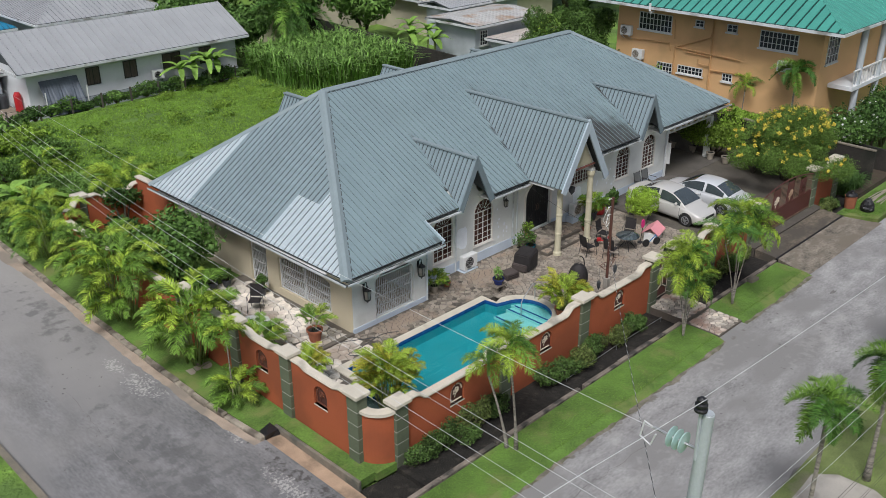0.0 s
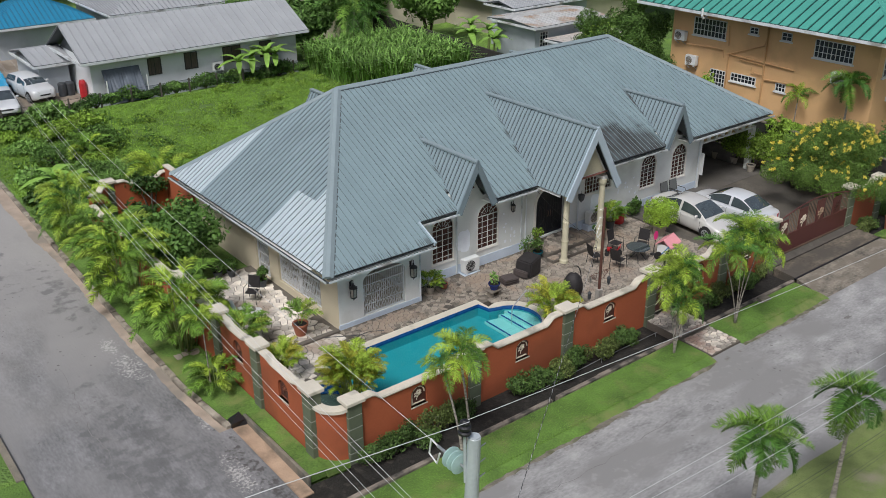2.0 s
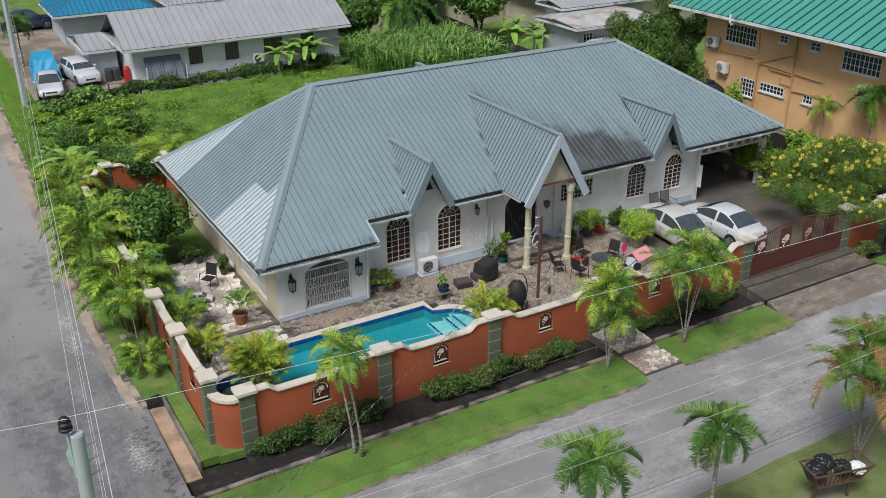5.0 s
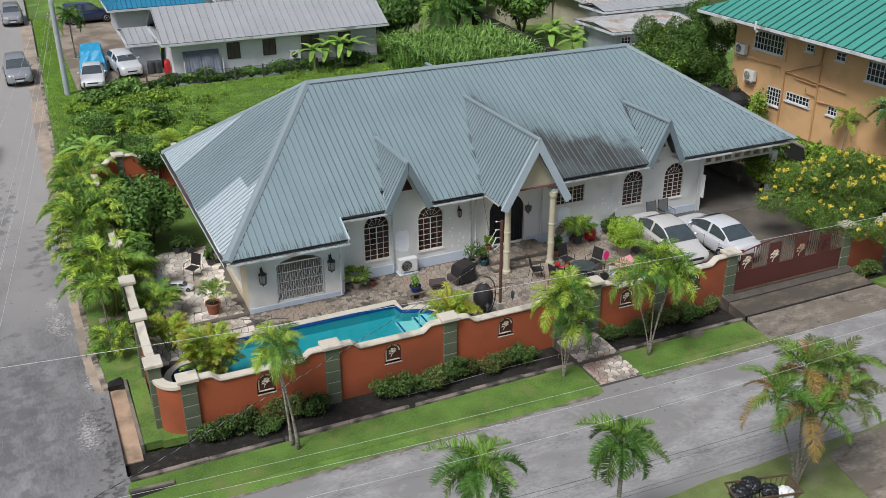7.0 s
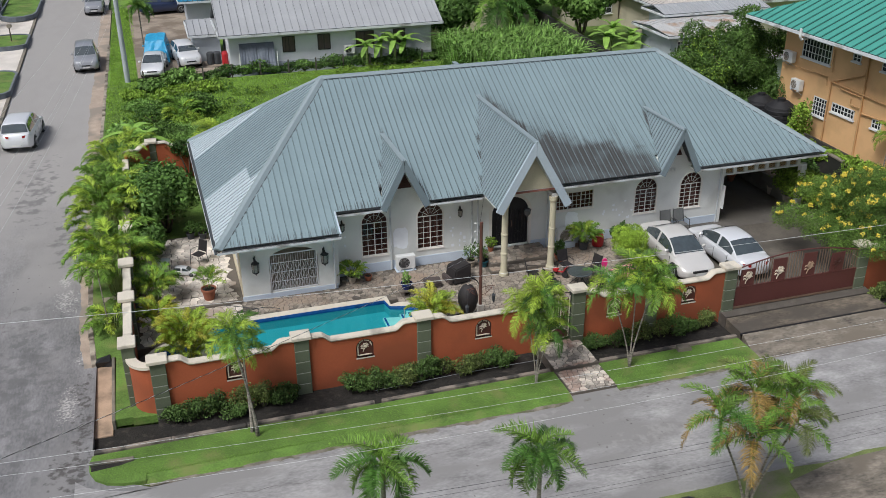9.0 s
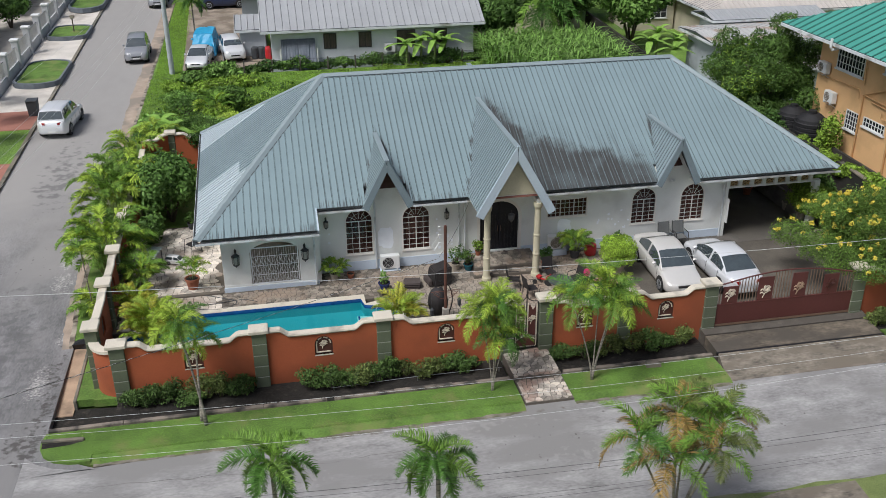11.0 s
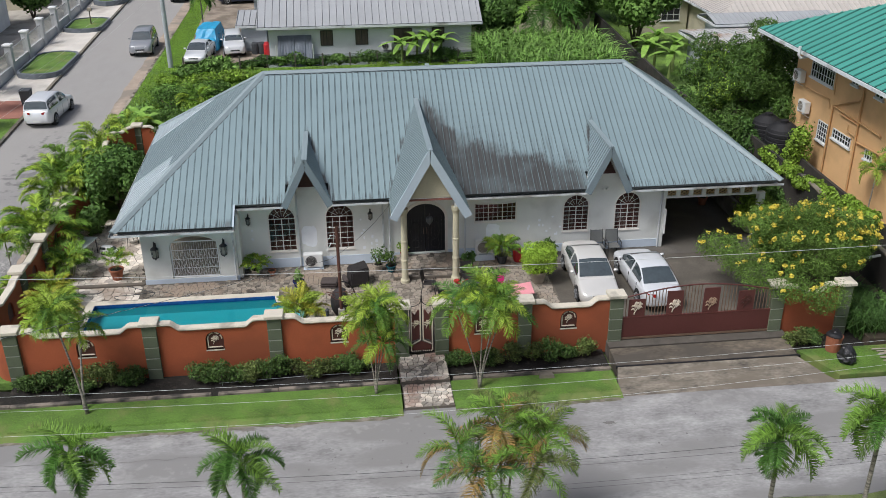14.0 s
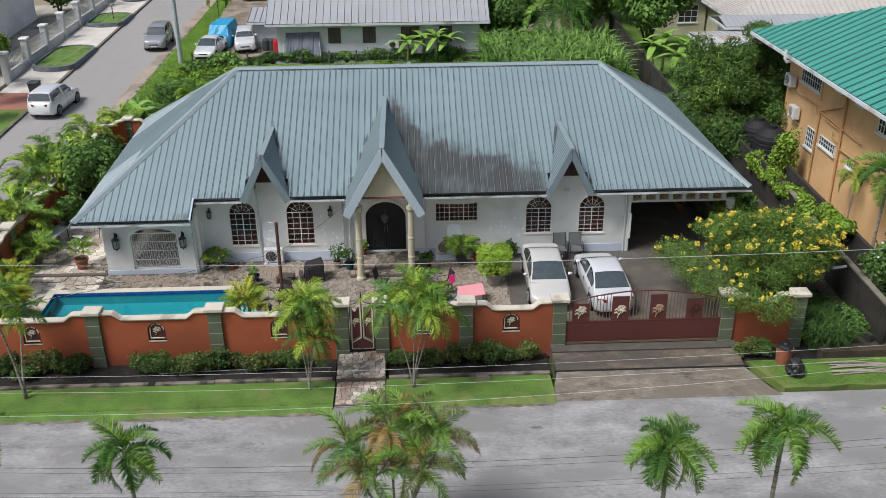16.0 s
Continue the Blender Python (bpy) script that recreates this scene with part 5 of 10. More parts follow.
flags(step, (-1.43, 1.43, -1.48, -0.05), 0.26, 0.83, 11, lambda x, y: False, lambda x, y: True)
flags(step, (-1.58, 1.58, -1.93, -1.52), 0.26, 0.665, 12, lambda x, y: False, lambda x, y: True)

portico = part("portico", bmesh.new(), M["white"], house, "gabled portico on two round columns")
bm = bmesh.new()
hexa(bm, [(-1.12, -2.2, 4.38), (1.12, -2.2, 4.38), (0, -2.2, 6.2)], [(-1.12, -2.05, 4.38), (1.12, -2.05, 4.38), (0, -2.05, 6.2)])
box(bm, -1.28, -1.02, -2.2, -0.005, 3.95, 4.1)
box(bm, 1.02, 1.28, -2.2, -0.005, 3.95, 4.1)
bmesh.ops.recalc_face_normals(bm, faces=bm.faces[:])
bm.to_mesh(portico.data)
bm.free()
bm = bmesh.new()
hexa(bm, [(-0.98, -2.225, 4.42), (0.98, -2.225, 4.42), (0, -2.225, 6.0)], [(-0.98, -2.2, 4.42), (0.98, -2.2, 4.42), (0, -2.2, 6.0)])
bmesh.ops.recalc_face_normals(bm, faces=bm.faces[:])
part("pediment", bm, M["column"], portico, "cream rendered pediment")
bm = bmesh.new()
box(bm, -1.2, 1.2, -2.24, -1.98, 4.3, 4.375)
part("beam", bm, M["curtain"], portico, "dark timber beam")
for s in (-1, 1):
    bm = bmesh.new()
    lathe(bm, [(0.2, 0.5), (0.2, 0.62), (0.16, 0.68), (0.145, 0.8), (0.142, 1.5), (0.16, 1.53), (0.16, 1.58), (0.142, 1.61), (0.14, 2.4), (0.156, 2.43), (0.156, 2.48), (0.138, 2.51), (0.13, 3.65), (0.15, 3.71), (0.19, 3.8), (0.19, 3.95)], 18, (s * 1.1, -2.1, 0))
    part("column", bm, M["column"], portico, "round cream-painted column", smooth=False)
bm = bmesh.new()
for a in (-1, 1):
    hexa(bm, [(a * 0.03, -2.1, 6.1), (a * 1.55, -2.1, 3.75), (a * 1.55, -0.6, 3.75), (a * 0.03, -0.6, 6.1)], [(a * 0.03, -2.1, 6.06), (a * 1.55, -2.1, 3.71), (a * 1.55, -0.6, 3.71), (a * 0.03, -0.6, 6.06)])
bmesh.ops.recalc_face_normals(bm, faces=bm.faces[:])
part("portico_ceiling", bm, M["white"], portico)

for xc in (-5.12, 8.03):
    bm = bmesh.new()
    hexa(bm, [(xc - 0.5, -0.03, 4.28), (xc + 0.5, -0.03, 4.28), (xc, -0.03, 5.3)], [(xc - 0.5, 0.02, 4.28), (xc + 0.5, 0.02, 4.28), (xc, 0.02, 5.3)])
    bmesh.ops.recalc_face_normals(bm, faces=bm.faces[:])
    lv = part("louvre", bm, M["iron"], house, "dark triangular gable vent")
    for k in range(5):
        bm = bmesh.new()
        z = 4.31 + k * 0.17
        hw = 0.46 * (5.28 - z) / 1.0
        box(bm, xc - hw, xc + hw, -0.05, -0.032, z, z + 0.05)
        part("slat", bm, M["iron"], lv)

# porch grilles
def grille(name, m, u0, u1, z0, z1, pitch, parent, label, rail=3):
    g = part(name, bmesh.new(), M["grille"], parent, label)
    bm = bmesh.new()
    for a, b, c, d in ((u0, u1, z0, z0 + 0.05), (u0, u1, z1 - 0.05, z1), (u0, u0 + 0.05, z0, z1), (u1 - 0.05, u1, z0, z1)):
        box(bm, a, b, 0.08, 0.11, c, d, m)
    bmesh.ops.recalc_face_normals(bm, faces=bm.faces[:])
    bm.to_mesh(g.data)
    bm.free()
    n = max(2, round((u1 - u0) / pitch))
    for k in range(1, n):
        bm = bmesh.new()
        u = u0 + (u1 - u0) * k / n
        box(bm, u - 0.006, u + 0.006, 0.085, 0.105, z0, z1, m)
        bmesh.ops.recalc_face_normals(bm, faces=bm.faces[:])
        part("grille_bar", bm, M["grille"], g)
    for k in range(rail):
        z = z0 + (z1 - z0) * (k + 1) / (rail + 1)
        bm = bmesh.new()
        box(bm, u0, u1, 0.083, 0.107, z - 0.014, z + 0.014, m)
        bmesh.ops.recalc_face_normals(bm, faces=bm.faces[:])
        part("grille_rail", bm, M["grille"], g)
    # diamond lattice in the lower bands
    for za, zb in ((z0 + 0.05, z0 + (z1 - z0) * 0.25), (z0 + (z1 - z0) * 0.25, z0 + (z1 - z0) * 0.5), (z0 + (z1 - z0) * 0.5, z0 + (z1 - z0) * 0.75)):
        bm = bmesh.new()
        q = round((u1 - u0) / (zb - za) * 2.6)
        for k in range(q):
            a, b = u0 + (u1 - u0) * k / q, u0 + (u1 - u0) * (k + 1) / q
            for p0, p1 in (((a, za), (b, zb)), ((a, zb), (b, za))):
                strip_along(bm, m @ Vector((p0[0], 0.095, p0[1])), m @ Vector((p1[0], 0.095, p1[1])), 0.012, 0.012)
        part("lattice", bm, M["grille"], g)
    return g


grille("window_grille", bay_front, -11.03, -9.03, 0.72, 2.42, 0.1, house, "white ironwork grille in the porch opening")
grille("window_grille", side, -3.68, -2.02, 0.84, 2.3, 0.12, house, "white ironwork grille in the side opening")
grille("window_grille", side, -1.98, -0.32, 0.84, 2.3, 0.12, house, "white ironwork grille in the side opening")
grille("grille_door", side, -5.68, -4.52, 0.52, 2.48, 0.12, house, "white ironwork grille door")

M["frieze_back"] = mat("frieze_brown", (0.10, 0.06, 0.035), 0.85, 0.3)
M["frieze_tan"] = mat("frieze_tan", (0.50, 0.36, 0.18), 0.8, 0.25)
# carport front: beam with pierced blocks, end post
carport = part("carport", bmesh.new(), M["white"], house, "carport bay under the roof end with pierced frieze")
bm = bmesh.new()
box(bm, 10.8, 15.6, -0.12, 0.08, 2.98, 3.06)
box(bm, 10.8, 15.6, -0.12, 0.08, 3.36, 3.62)
for k in range(8):
    box(bm, 10.8 + k * 0.6, 10.98 + k * 0.6, -0.11, 0.07, 3.06, 3.36)
bm.to_mesh(carport.data)
bm.free()
for x0, x1, y0, y1, z0, z1 in ((15.3, 15.6, -0.14, 0.16, 0.3, 2.978), (15.3, 15.6, 5.5, 5.8, 0.3, 3.62), (10.8, 10.95, -0.1, 0.1, 0.5, 2.978)):
    bm = bmesh.new()
    box(bm, x0, x1, y0, y1, z0, z1)
    bevel(bm, 0.015)
    part("post", bm, M["white"], carport)
for k in range(7):
    x = 10.98 + k * 0.6
    bm = bmesh.new()
    box(bm, x, x + 0.42, 0.02, 0.06, 3.06, 3.36)
    block = part("frieze_block", bm, M["frieze_back"], carport, "brown recessed decorative block")
    bm = bmesh.new()
    xm, zm = x + 0.21, 3.21
    for p0, p1 in (((x, zm), (xm, 3.35)), ((xm, 3.35), (x + 0.42, zm)), ((x + 0.42, zm), (xm, 3.07)), ((xm, 3.07), (x, zm)), ((x + 0.02, 3.08), (x + 0.40, 3.34)), ((x + 0.02, 3.34), (x + 0.40, 3.08))):
        strip_along(bm, (p0[0], -0.03, p0[1]), (p1[0], -0.03, p1[1]), 0.035, 0.05, up=(0, 1, 0))
    part("lattice", bm, M["frieze_tan"], block, "tan diamond lattice")
bm = bmesh.new()
box(bm, 10.9, 10.96, -0.3, 0.6, 1.3, 2.5)
bevel(bm, 0.01)
part("side_window", bm, M["plastic_white"], carport, "white open casement at the carport corner")

# downpipes
for x, y0 in ((-5.62, -0.07), (-8.35, -1.1), (-1.9, -0.1), (-1.62, -0.1), (1.75, -0.1), (10.72, -0.1)):
    bm = bmesh.new()
    top = 3.35 if x < -8 else 4.6 if x == -5.62 else 3.68
    tube(bm, [(x, y0, top), (x, y0, 0.55)] if x == -5.62 else [(x, y0 - (0.6 if x < -8 else 0.65), top), (x, y0 - 0.3, top - 0.1), (x, y0, top - 0.3), (x, y0, 0.55)], 0.04, 8)
    part("downpipe", bm, M["gutter"], house, "white downpipe")

# ---- garden wall, pillars, gates ----
def wall_profile(length, high, low, sh0=0.45, sh1=0.45):
    """Height of the wall top along a panel: raised shoulders by the pillars, a lower run between."""
    def f(u):
        d = min(u - sh0, (length - u) - sh1)
        t = max(0.0, min(1.0, d / 0.38))
        return high + (low - high) * (t * t * (3 - 2 * t))
    return f


def garden_panel(p0, p1, base, high, low, niches, label, parent, trim="scroll"):
    """Wall panel with coping and arched niches; outer face to the right of the way from p0 to p1."""
    a, b = Vector((*p0, 0)), Vector((*p1, 0))
    L = (b - a).length
    d = (b - a) / L
    m = Matrix(((d.x, -d.y, 0, a.x), (d.y, d.x, 0, a.y), (0, 0, 1, 0), (0, 0, 0, 1)))
    top = wall_profile(L, high, low)
    us = [L * k / 40 for k in range(41)]
    bm = bmesh.new()
    wall_with_holes(bm, 0, L, base, top, [(u, 0.66, s, s + 0.42, s + 0.76) for u, s in niches], 0.18, m, us)
    bmesh.ops.recalc_face_normals(bm, faces=bm.faces[:])
    wall = part("wall_panel", bm, M["orange"], parent, label)
    bm = bmesh.new()
    prev = None
    for u in us:
        z = top(u)
        pts = [(u, -0.05, z - 0.03), (u, -0.075, z + 0.02), (u, -0.05, z + 0.07), (u, 0.23, z + 0.07), (u, 0.255, z + 0.02), (u, 0.23, z - 0.03)]
        cur = [bm.verts.new(m @ Vector(p)) for p in pts]
        if prev:
            for k in range(6):
                bm.faces.new((prev[k], prev[(k + 1) % 6], cur[(k + 1) % 6], cur[k]))
        prev = cur
    bmesh.ops.recalc_face_normals(bm, faces=bm.faces[:])
    part("coping", bm, M["coping"], wall, "cream moulded coping with dark weathering")
    for u, s in niches:
        niche(m @ Matrix.Translation((u, 0, s)), wall, M[trim])
    return wall


def niche(m, parent, trim):
    """Arched iron panel with a cream frame and rose scroll, set in the wall opening."""
    w, sp, h = 0.66, 0.42, 0.76
    n = 14
    prof = lambda g: [(-w / 2 + g, g)] + [(-(w / 2 - g) * math.cos(math.pi * k / n), sp + (h - sp - g) * math.sin(math.pi * k / n)) for k in range(n + 1)] + [(w / 2 - g, g)]
    bm = bmesh.new()
    q = prof(0.0)
    hexa(bm, [m @ Vector((x, 0.11, z)) for x, z in q], [m @ Vector((x, 0.08, z)) for x, z in q])
    bmesh.ops.recalc_face_normals(bm, faces=bm.faces[:])
    g = part("niche_panel", bm, M["iron"], parent, "dark brown iron plate with rose scroll")
    bm = bmesh.new()
    o, i = prof(0.055), prof(0.095)
    for k in range(len(o)):
        j = (k + 1) % len(o)
        if k % 4 == 3:
            continue
        hexa(bm, [m @ Vector((x, 0.075, z)) for x, z in (o[k], o[j], i[j], i[k])], [m @ Vector((x, 0.05, z)) for x, z in (o[k], o[j], i[j], i[k])])
    bmesh.ops.recalc_face_normals(bm, faces=bm.faces[:])
    part("frame", bm, trim, g, "cut border of the plate")
    rose(m @ Matrix.Translation((0, 0.06, 0.4)), 0.2, g, trim)
    bm = bmesh.new()
    box(bm, -0.34, 0.34, -0.015, 0.08, -0.045, 0.0, m)
    bmesh.ops.recalc_face_normals(bm, faces=bm.faces[:])
    part("sill", bm, M["coping"], g)


def rose(m, r, parent, material=None):
    """Rose with curling leaves in flat bar iron."""
    bm = bmesh.new()
    for k in range(3):
        rr = r * (0.16 + 0.13 * k)
        tube(bm, [m @ Vector((0.1 * r + rr * math.cos(a + k), -0.004 * k, 0.45 * r + rr * math.sin(a + k))) for a in (1.7 * math.pi * q / 9 for q in range(10))], r * 0.07, 4)
    tube(bm, [m @ Vector((0.1 * r - 0.5 * r * t * math.sin(2.2 * t), 0, 0.1 * r - 1.1 * r * t)) for t in (q / 8 for q in range(9))], r * 0.06, 4)
    for s, zz in ((-1, -0.15), (1, -0.35), (-1, -0.6), (1, 0.1)):
        tube(bm, [m @ Vector((s * r * (0.15 + 0.6 * t), 0, r * (zz + 0.45 * math.sin(2.6 * t)))) for t in (q / 6 for q in range(7))], [r * (0.03 + 0.1 * math.sin(math.pi * q / 6)) for q in range(7)], 4)
    part("rose_scroll", bm, material or M["scroll"], parent, "cream rose and leaf scroll")


def pillar(x, y, z0, z1, w, d, parent_label, rz=0.0):
    p = thing("pillar", parent_label, "pillar", "garden wall pillars", pose(x, y, 0, 0, 0, rz))
    n = max(3, round((z1 - z0 - 0.12) / 0.46))
    hgt = (z1 - 0.1 - z0) / n
    for k in range(n):
        bm = bmesh.new()
        box(bm, -w / 2, w / 2, -d / 2, d / 2, z0 + k * hgt + 0.012, z0 + (k + 1) * hgt - 0.012)
        bevel(bm, 0.012)
        part("block", bm, M["pillar"], p)
    bm = bmesh.new()
    box(bm, -w / 2 + 0.012, w / 2 - 0.012, -d / 2 + 0.012, d / 2 - 0.012, z0 - 0.2, z1 - 0.1)
    part("core", bm, M["groove"], p, "pale mortar joints")
    bm = bmesh.new()
    box(bm, -w / 2 - 0.09, w / 2 + 0.09, -d / 2 - 0.09, d / 2 + 0.09, z1 - 0.1, z1 + 0.04)
    bevel(bm, 0.02)
    part("cap", bm, M["coping"], p, "cream cap stone")
    return p


gwall = thing("garden_wall", "terracotta-painted garden wall with cream scalloped coping", "wall", kind="structure")
PL = "grey-green block pillar with pale joints and cream cap"
YF = -7.42
for x, z1 in ((-15.7, 2.18), (-10.8, 2.2), (-6.3, 2.22), (-1.6, 2.3), (-0.08, 2.34), (3.1, 2.24), (6.65, 2.24), (13.1, 2.3)):
    pillar(x, YF + 0.1, -0.2, z1, 0.52, 0.42, PL)
for y, z1 in ((-6.46, 2.52), (-2.98, 2.5), (0.06, 2.5), (3.6, 2.5), (8.2, 2.52)):
    pillar(-16.62, y, -0.1, z1, 0.42, 0.5, PL)
FW = "terracotta wall panel with arched iron niche"
for x0, x1, nn in ((-15.44, -11.06, -13.15), (-10.54, -6.56, -8.52), (-6.04, -1.86, -3.95), (0.18, 2.84, 1.5), (3.36, 6.39, 4.82)):
    garden_panel((x0, YF), (x1, YF), -0.3, 2.06, 1.82, [(nn - x0, 0.9)], FW, gwall)
garden_panel((13.36, YF), (15.6, YF), -0.3, 2.1, 1.85, [], FW, gwall)
pillar(15.85, YF + 0.1, -0.2, 2.2, 0.5, 0.42, PL)
for ya, yb, nn in ((-3.23, -6.21, 1.5), (-0.19, -2.73, 1.3), (3.35, 0.31, 1.5), (7.95, 3.85, None), (13.2, 8.45, None)):
    garden_panel((-16.7, ya), (-16.7, yb), -0.2, 2.3, 2.2, [(nn, 1.15)] if nn else [], FW, gwall, "rusty_trim")
# rounded corner piece
bm = bmesh.new()
cx, cy, n = -15.7, -6.46, 12
arc = [(cx - 0.98 * math.cos(math.pi / 2 * k / n), cy - 0.98 * math.sin(math.pi / 2 * k / n)) for k in range(n + 1)]
inn = [(cx - 0.8 * math.cos(math.pi / 2 * k / n), cy - 0.8 * math.sin(math.pi / 2 * k / n)) for k in range(n + 1)]
for k in range(n):
    hexa(bm, [(*arc[k], -0.3), (*arc[k + 1], -0.3), (*inn[k + 1], -0.3), (*inn[k], -0.3)], [(*arc[k], 1.84), (*arc[k + 1], 1.84), (*inn[k + 1], 1.84), (*inn[k], 1.84)])
bmesh.ops.recalc_face_normals(bm, faces=bm.faces[:])
corner = part("wall_corner", bm, M["orange"], gwall, "rounded terracotta wall corner")
bm = bmesh.new()
o = [(cx - 1.07 * math.cos(math.pi / 2 * k / n), cy - 1.07 * math.sin(math.pi / 2 * k / n)) for k in range(n + 1)]
i = [(cx - 0.72 * math.cos(math.pi / 2 * k / n), cy - 0.72 * math.sin(math.pi / 2 * k / n)) for k in range(n + 1)]
zt = lambda k: 1.84 + 0.16 * (abs(k - n / 2) / (n / 2)) ** 3
for k in range(n):
    hexa(bm, [(*o[k], zt(k) - 0.02), (*o[k + 1], zt(k + 1) - 0.02), (*i[k + 1], zt(k + 1) - 0.02), (*i[k], zt(k) - 0.02)], [(*o[k], zt(k) + 0.09), (*o[k + 1], zt(k + 1) + 0.09), (*i[k + 1], zt(k + 1) + 0.09), (*i[k], zt(k) + 0.09)])
bmesh.ops.recalc_face_normals(bm, faces=bm.faces[:])
part("coping", bm, M["coping"], corner)
# rear corner and return to the house
garden_panel((-15.5, 14.75), (-16.65, 13.45), 0.2, 2.62, 2.5, [], "terracotta splayed wall corner", gwall)
pillar(-15.25, 14.85, 0.2, 2.72, 0.45, 0.42, PL)
garden_panel((-12.1, 14.85), (-15.0, 14.85), 0.2, 2.58, 2.38, [], "terracotta rear wall panel", gwall)
garden_panel((-12.25, 11.6), (-12.25, 14.7), 0.2, 2.9, 2.9, [], "terracotta wall between house and rear wall", gwall)
bm = bmesh.new()
box(bm, -16.5, -12.3, 6.3, 14.7, -0.3, 0.42)
tagged(part("lawn_side_garden", bm, M["grass"]), "grass and soil of the side garden", "lawn", kind="structure")

# pedestrian gate
gate = thing("pedestrian_gate", "ornate brown iron garden gate with cream scrolls", "gate", m=pose(-0.84, YF + 0.05, 0.2))
bm = bmesh.new()
for a, b, c, d in ((-0.46, -0.42, 0, 2.0), (0.42, 0.46, 0, 2.0), (-0.46, 0.46, 0.0, 0.05), (-0.02, 0.02, 0.5, 2.05)):
    box(bm, a, b, -0.02, 0.02, c, d)
part("gate_frame", bm, M["black"], gate, "dark gate frame")
for s in (-1, 1):
    bm = bmesh.new()
    pts = [(s * 0.08, 0.62), (s * 0.37, 0.5), (s * 0.37, 1.8), (s * 0.25, 1.64), (s * 0.13, 1.88), (s * 0.08, 1.82)]
    hexa(bm, [(x, -0.008, z) for x, z in pts], [(x, 0.008, z) for x, z in pts])
    bmesh.ops.recalc_face_normals(bm, faces=bm.faces[:])
    part("leaf_plate", bm, M["gate_red"], gate, "oxide red gate plate")
    rose(pose(s * 0.23, -0.02, 1.25), 0.2, gate)
    for z0, z1, x in ((0.55, 1.95, 0.05), (0.08, 1.9, 0.405)):
        bm = bmesh.new()
        box(bm, s * x - 0.02, s * x + 0.02, -0.025, -0.012, z0, z1)
        part("edge_strip", bm, M["scroll"], gate)
    bm = bmesh.new()
    strip_along(bm, (s * 0.40, -0.02, 0.34), (s * 0.04, -0.02, 0.56), 0.04, 0.015, up=(0, 1, 0))
    part("edge_strip", bm, M["scroll"], gate)
    for k in range(5):
        bm = bmesh.new()
        x = s * (0.06 + 0.075 * k)
        box(bm, x - 0.02, x + 0.02, -0.026, -0.012, 0.045, 0.085)
        part("gate_stud", bm, M["scroll"], gate)
    bm = bmesh.new()
    tube(bm, [(s * (0.44 - 0.4 * math.sin(a)), 0, 2.0 + 0.2 * (1 - math.cos(a))) for a in (math.pi / 2 * q / 6 for q in range(7))], 0.015, 5)
    part("top_scroll", bm, M["black"], gate)
bm = bmesh.new()
hexa(bm, [(-0.36, -0.008, 0.1), (0.36, -0.008, 0.1), (0.36, -0.008, 0.3), (0, -0.008, 0.5), (-0.36, -0.008, 0.3)], [(-0.36, 0.008, 0.1), (0.36, 0.008, 0.1), (0.36, 0.008, 0.3), (0, 0.008, 0.5), (-0.36, 0.008, 0.3)])
bmesh.ops.recalc_face_normals(bm, faces=bm.faces[:])
part("kick_plate", bm, M["gate_red"], gate)
bm = bmesh.new()
lathe(bm, [(0.01, 2.05), (0.03, 2.2), (0.05, 2.28), (0.02, 2.36), (0.03, 2.42), (0.005, 2.52)], 8)
part("finial", bm, M["black"], gate)

# sliding car gate
cg = thing("car_gate", "wide sliding gate, oxide red panel below tan bars", "gate", m=pose(0, YF - 0.02, 0))
bm = bmesh.new()
box(bm, 6.9, 12.9, -0.03, 0.03, 0.36, 1.2)
bevel(bm, 0.01)
part("panel", bm, M["gate_red"], cg, "oxide red sheet panel")
bm = bmesh.new()
box(bm, 6.88, 12.92, -0.045, 0.045, 0.27, 0.35)
part("bottom_rail", bm, M["gate_gold"], cg)
bm = bmesh.new()
box(bm, 6.88, 12.92, -0.04, 0.04, 1.205, 1.25)
part("mid_rail", bm, M["gate_red"], cg)
gt = lambda x: 2.08 + 0.42 * math.sin(math.pi * (x - 6.9) / 6.0)
bm = bmesh.new()
tube(bm, [(6.9 + 6.0 * k / 24, 0, gt(6.9 + 6.0 * k / 24)) for k in range(25)], 0.03, 6)
part("arched_rail", bm, M["gate_red"], cg, "arched top rail")
PLATES = (7.45, 8.95, 10.4, 11.8)
for k in range(1, 47):
    x = 6.9 + 6.0 * k / 47
    if any(abs(x - c) < 0.33 for c in PLATES):
        continue
    bm = bmesh.new()
    box(bm, x - 0.013, x + 0.013, -0.012, 0.012, 1.25, gt(x))
    part("gate_bar", bm, M["gate_gold"], cg)
for c in PLATES:
    bm = bmesh.new()
    box(bm, c - 0.32, c + 0.32, -0.02, 0.02, 1.26, min(gt(c - 0.25), gt(c + 0.25)) - 0.05 - 0.1)
    pl = part("plate", bm, M["gate_red"], cg, "oxide red square plate")
    rose(pose(c, -0.04, 1.66), 0.3, pl, M["scroll"] if c < 9.5 else M["chute"] if c < 11 else M["iron"])

# ---- plants: building blocks ----
def raw_mesh(name, verts, faces, material, smooth=False):
    me = bpy.data.meshes.new(name)
    me.from_pydata([tuple(v) for v in verts], [], faces)
    me.materials.append(material)
    if smooth:
        for p in me.polygons:
            p.use_smooth = True
    me.update()
    return me


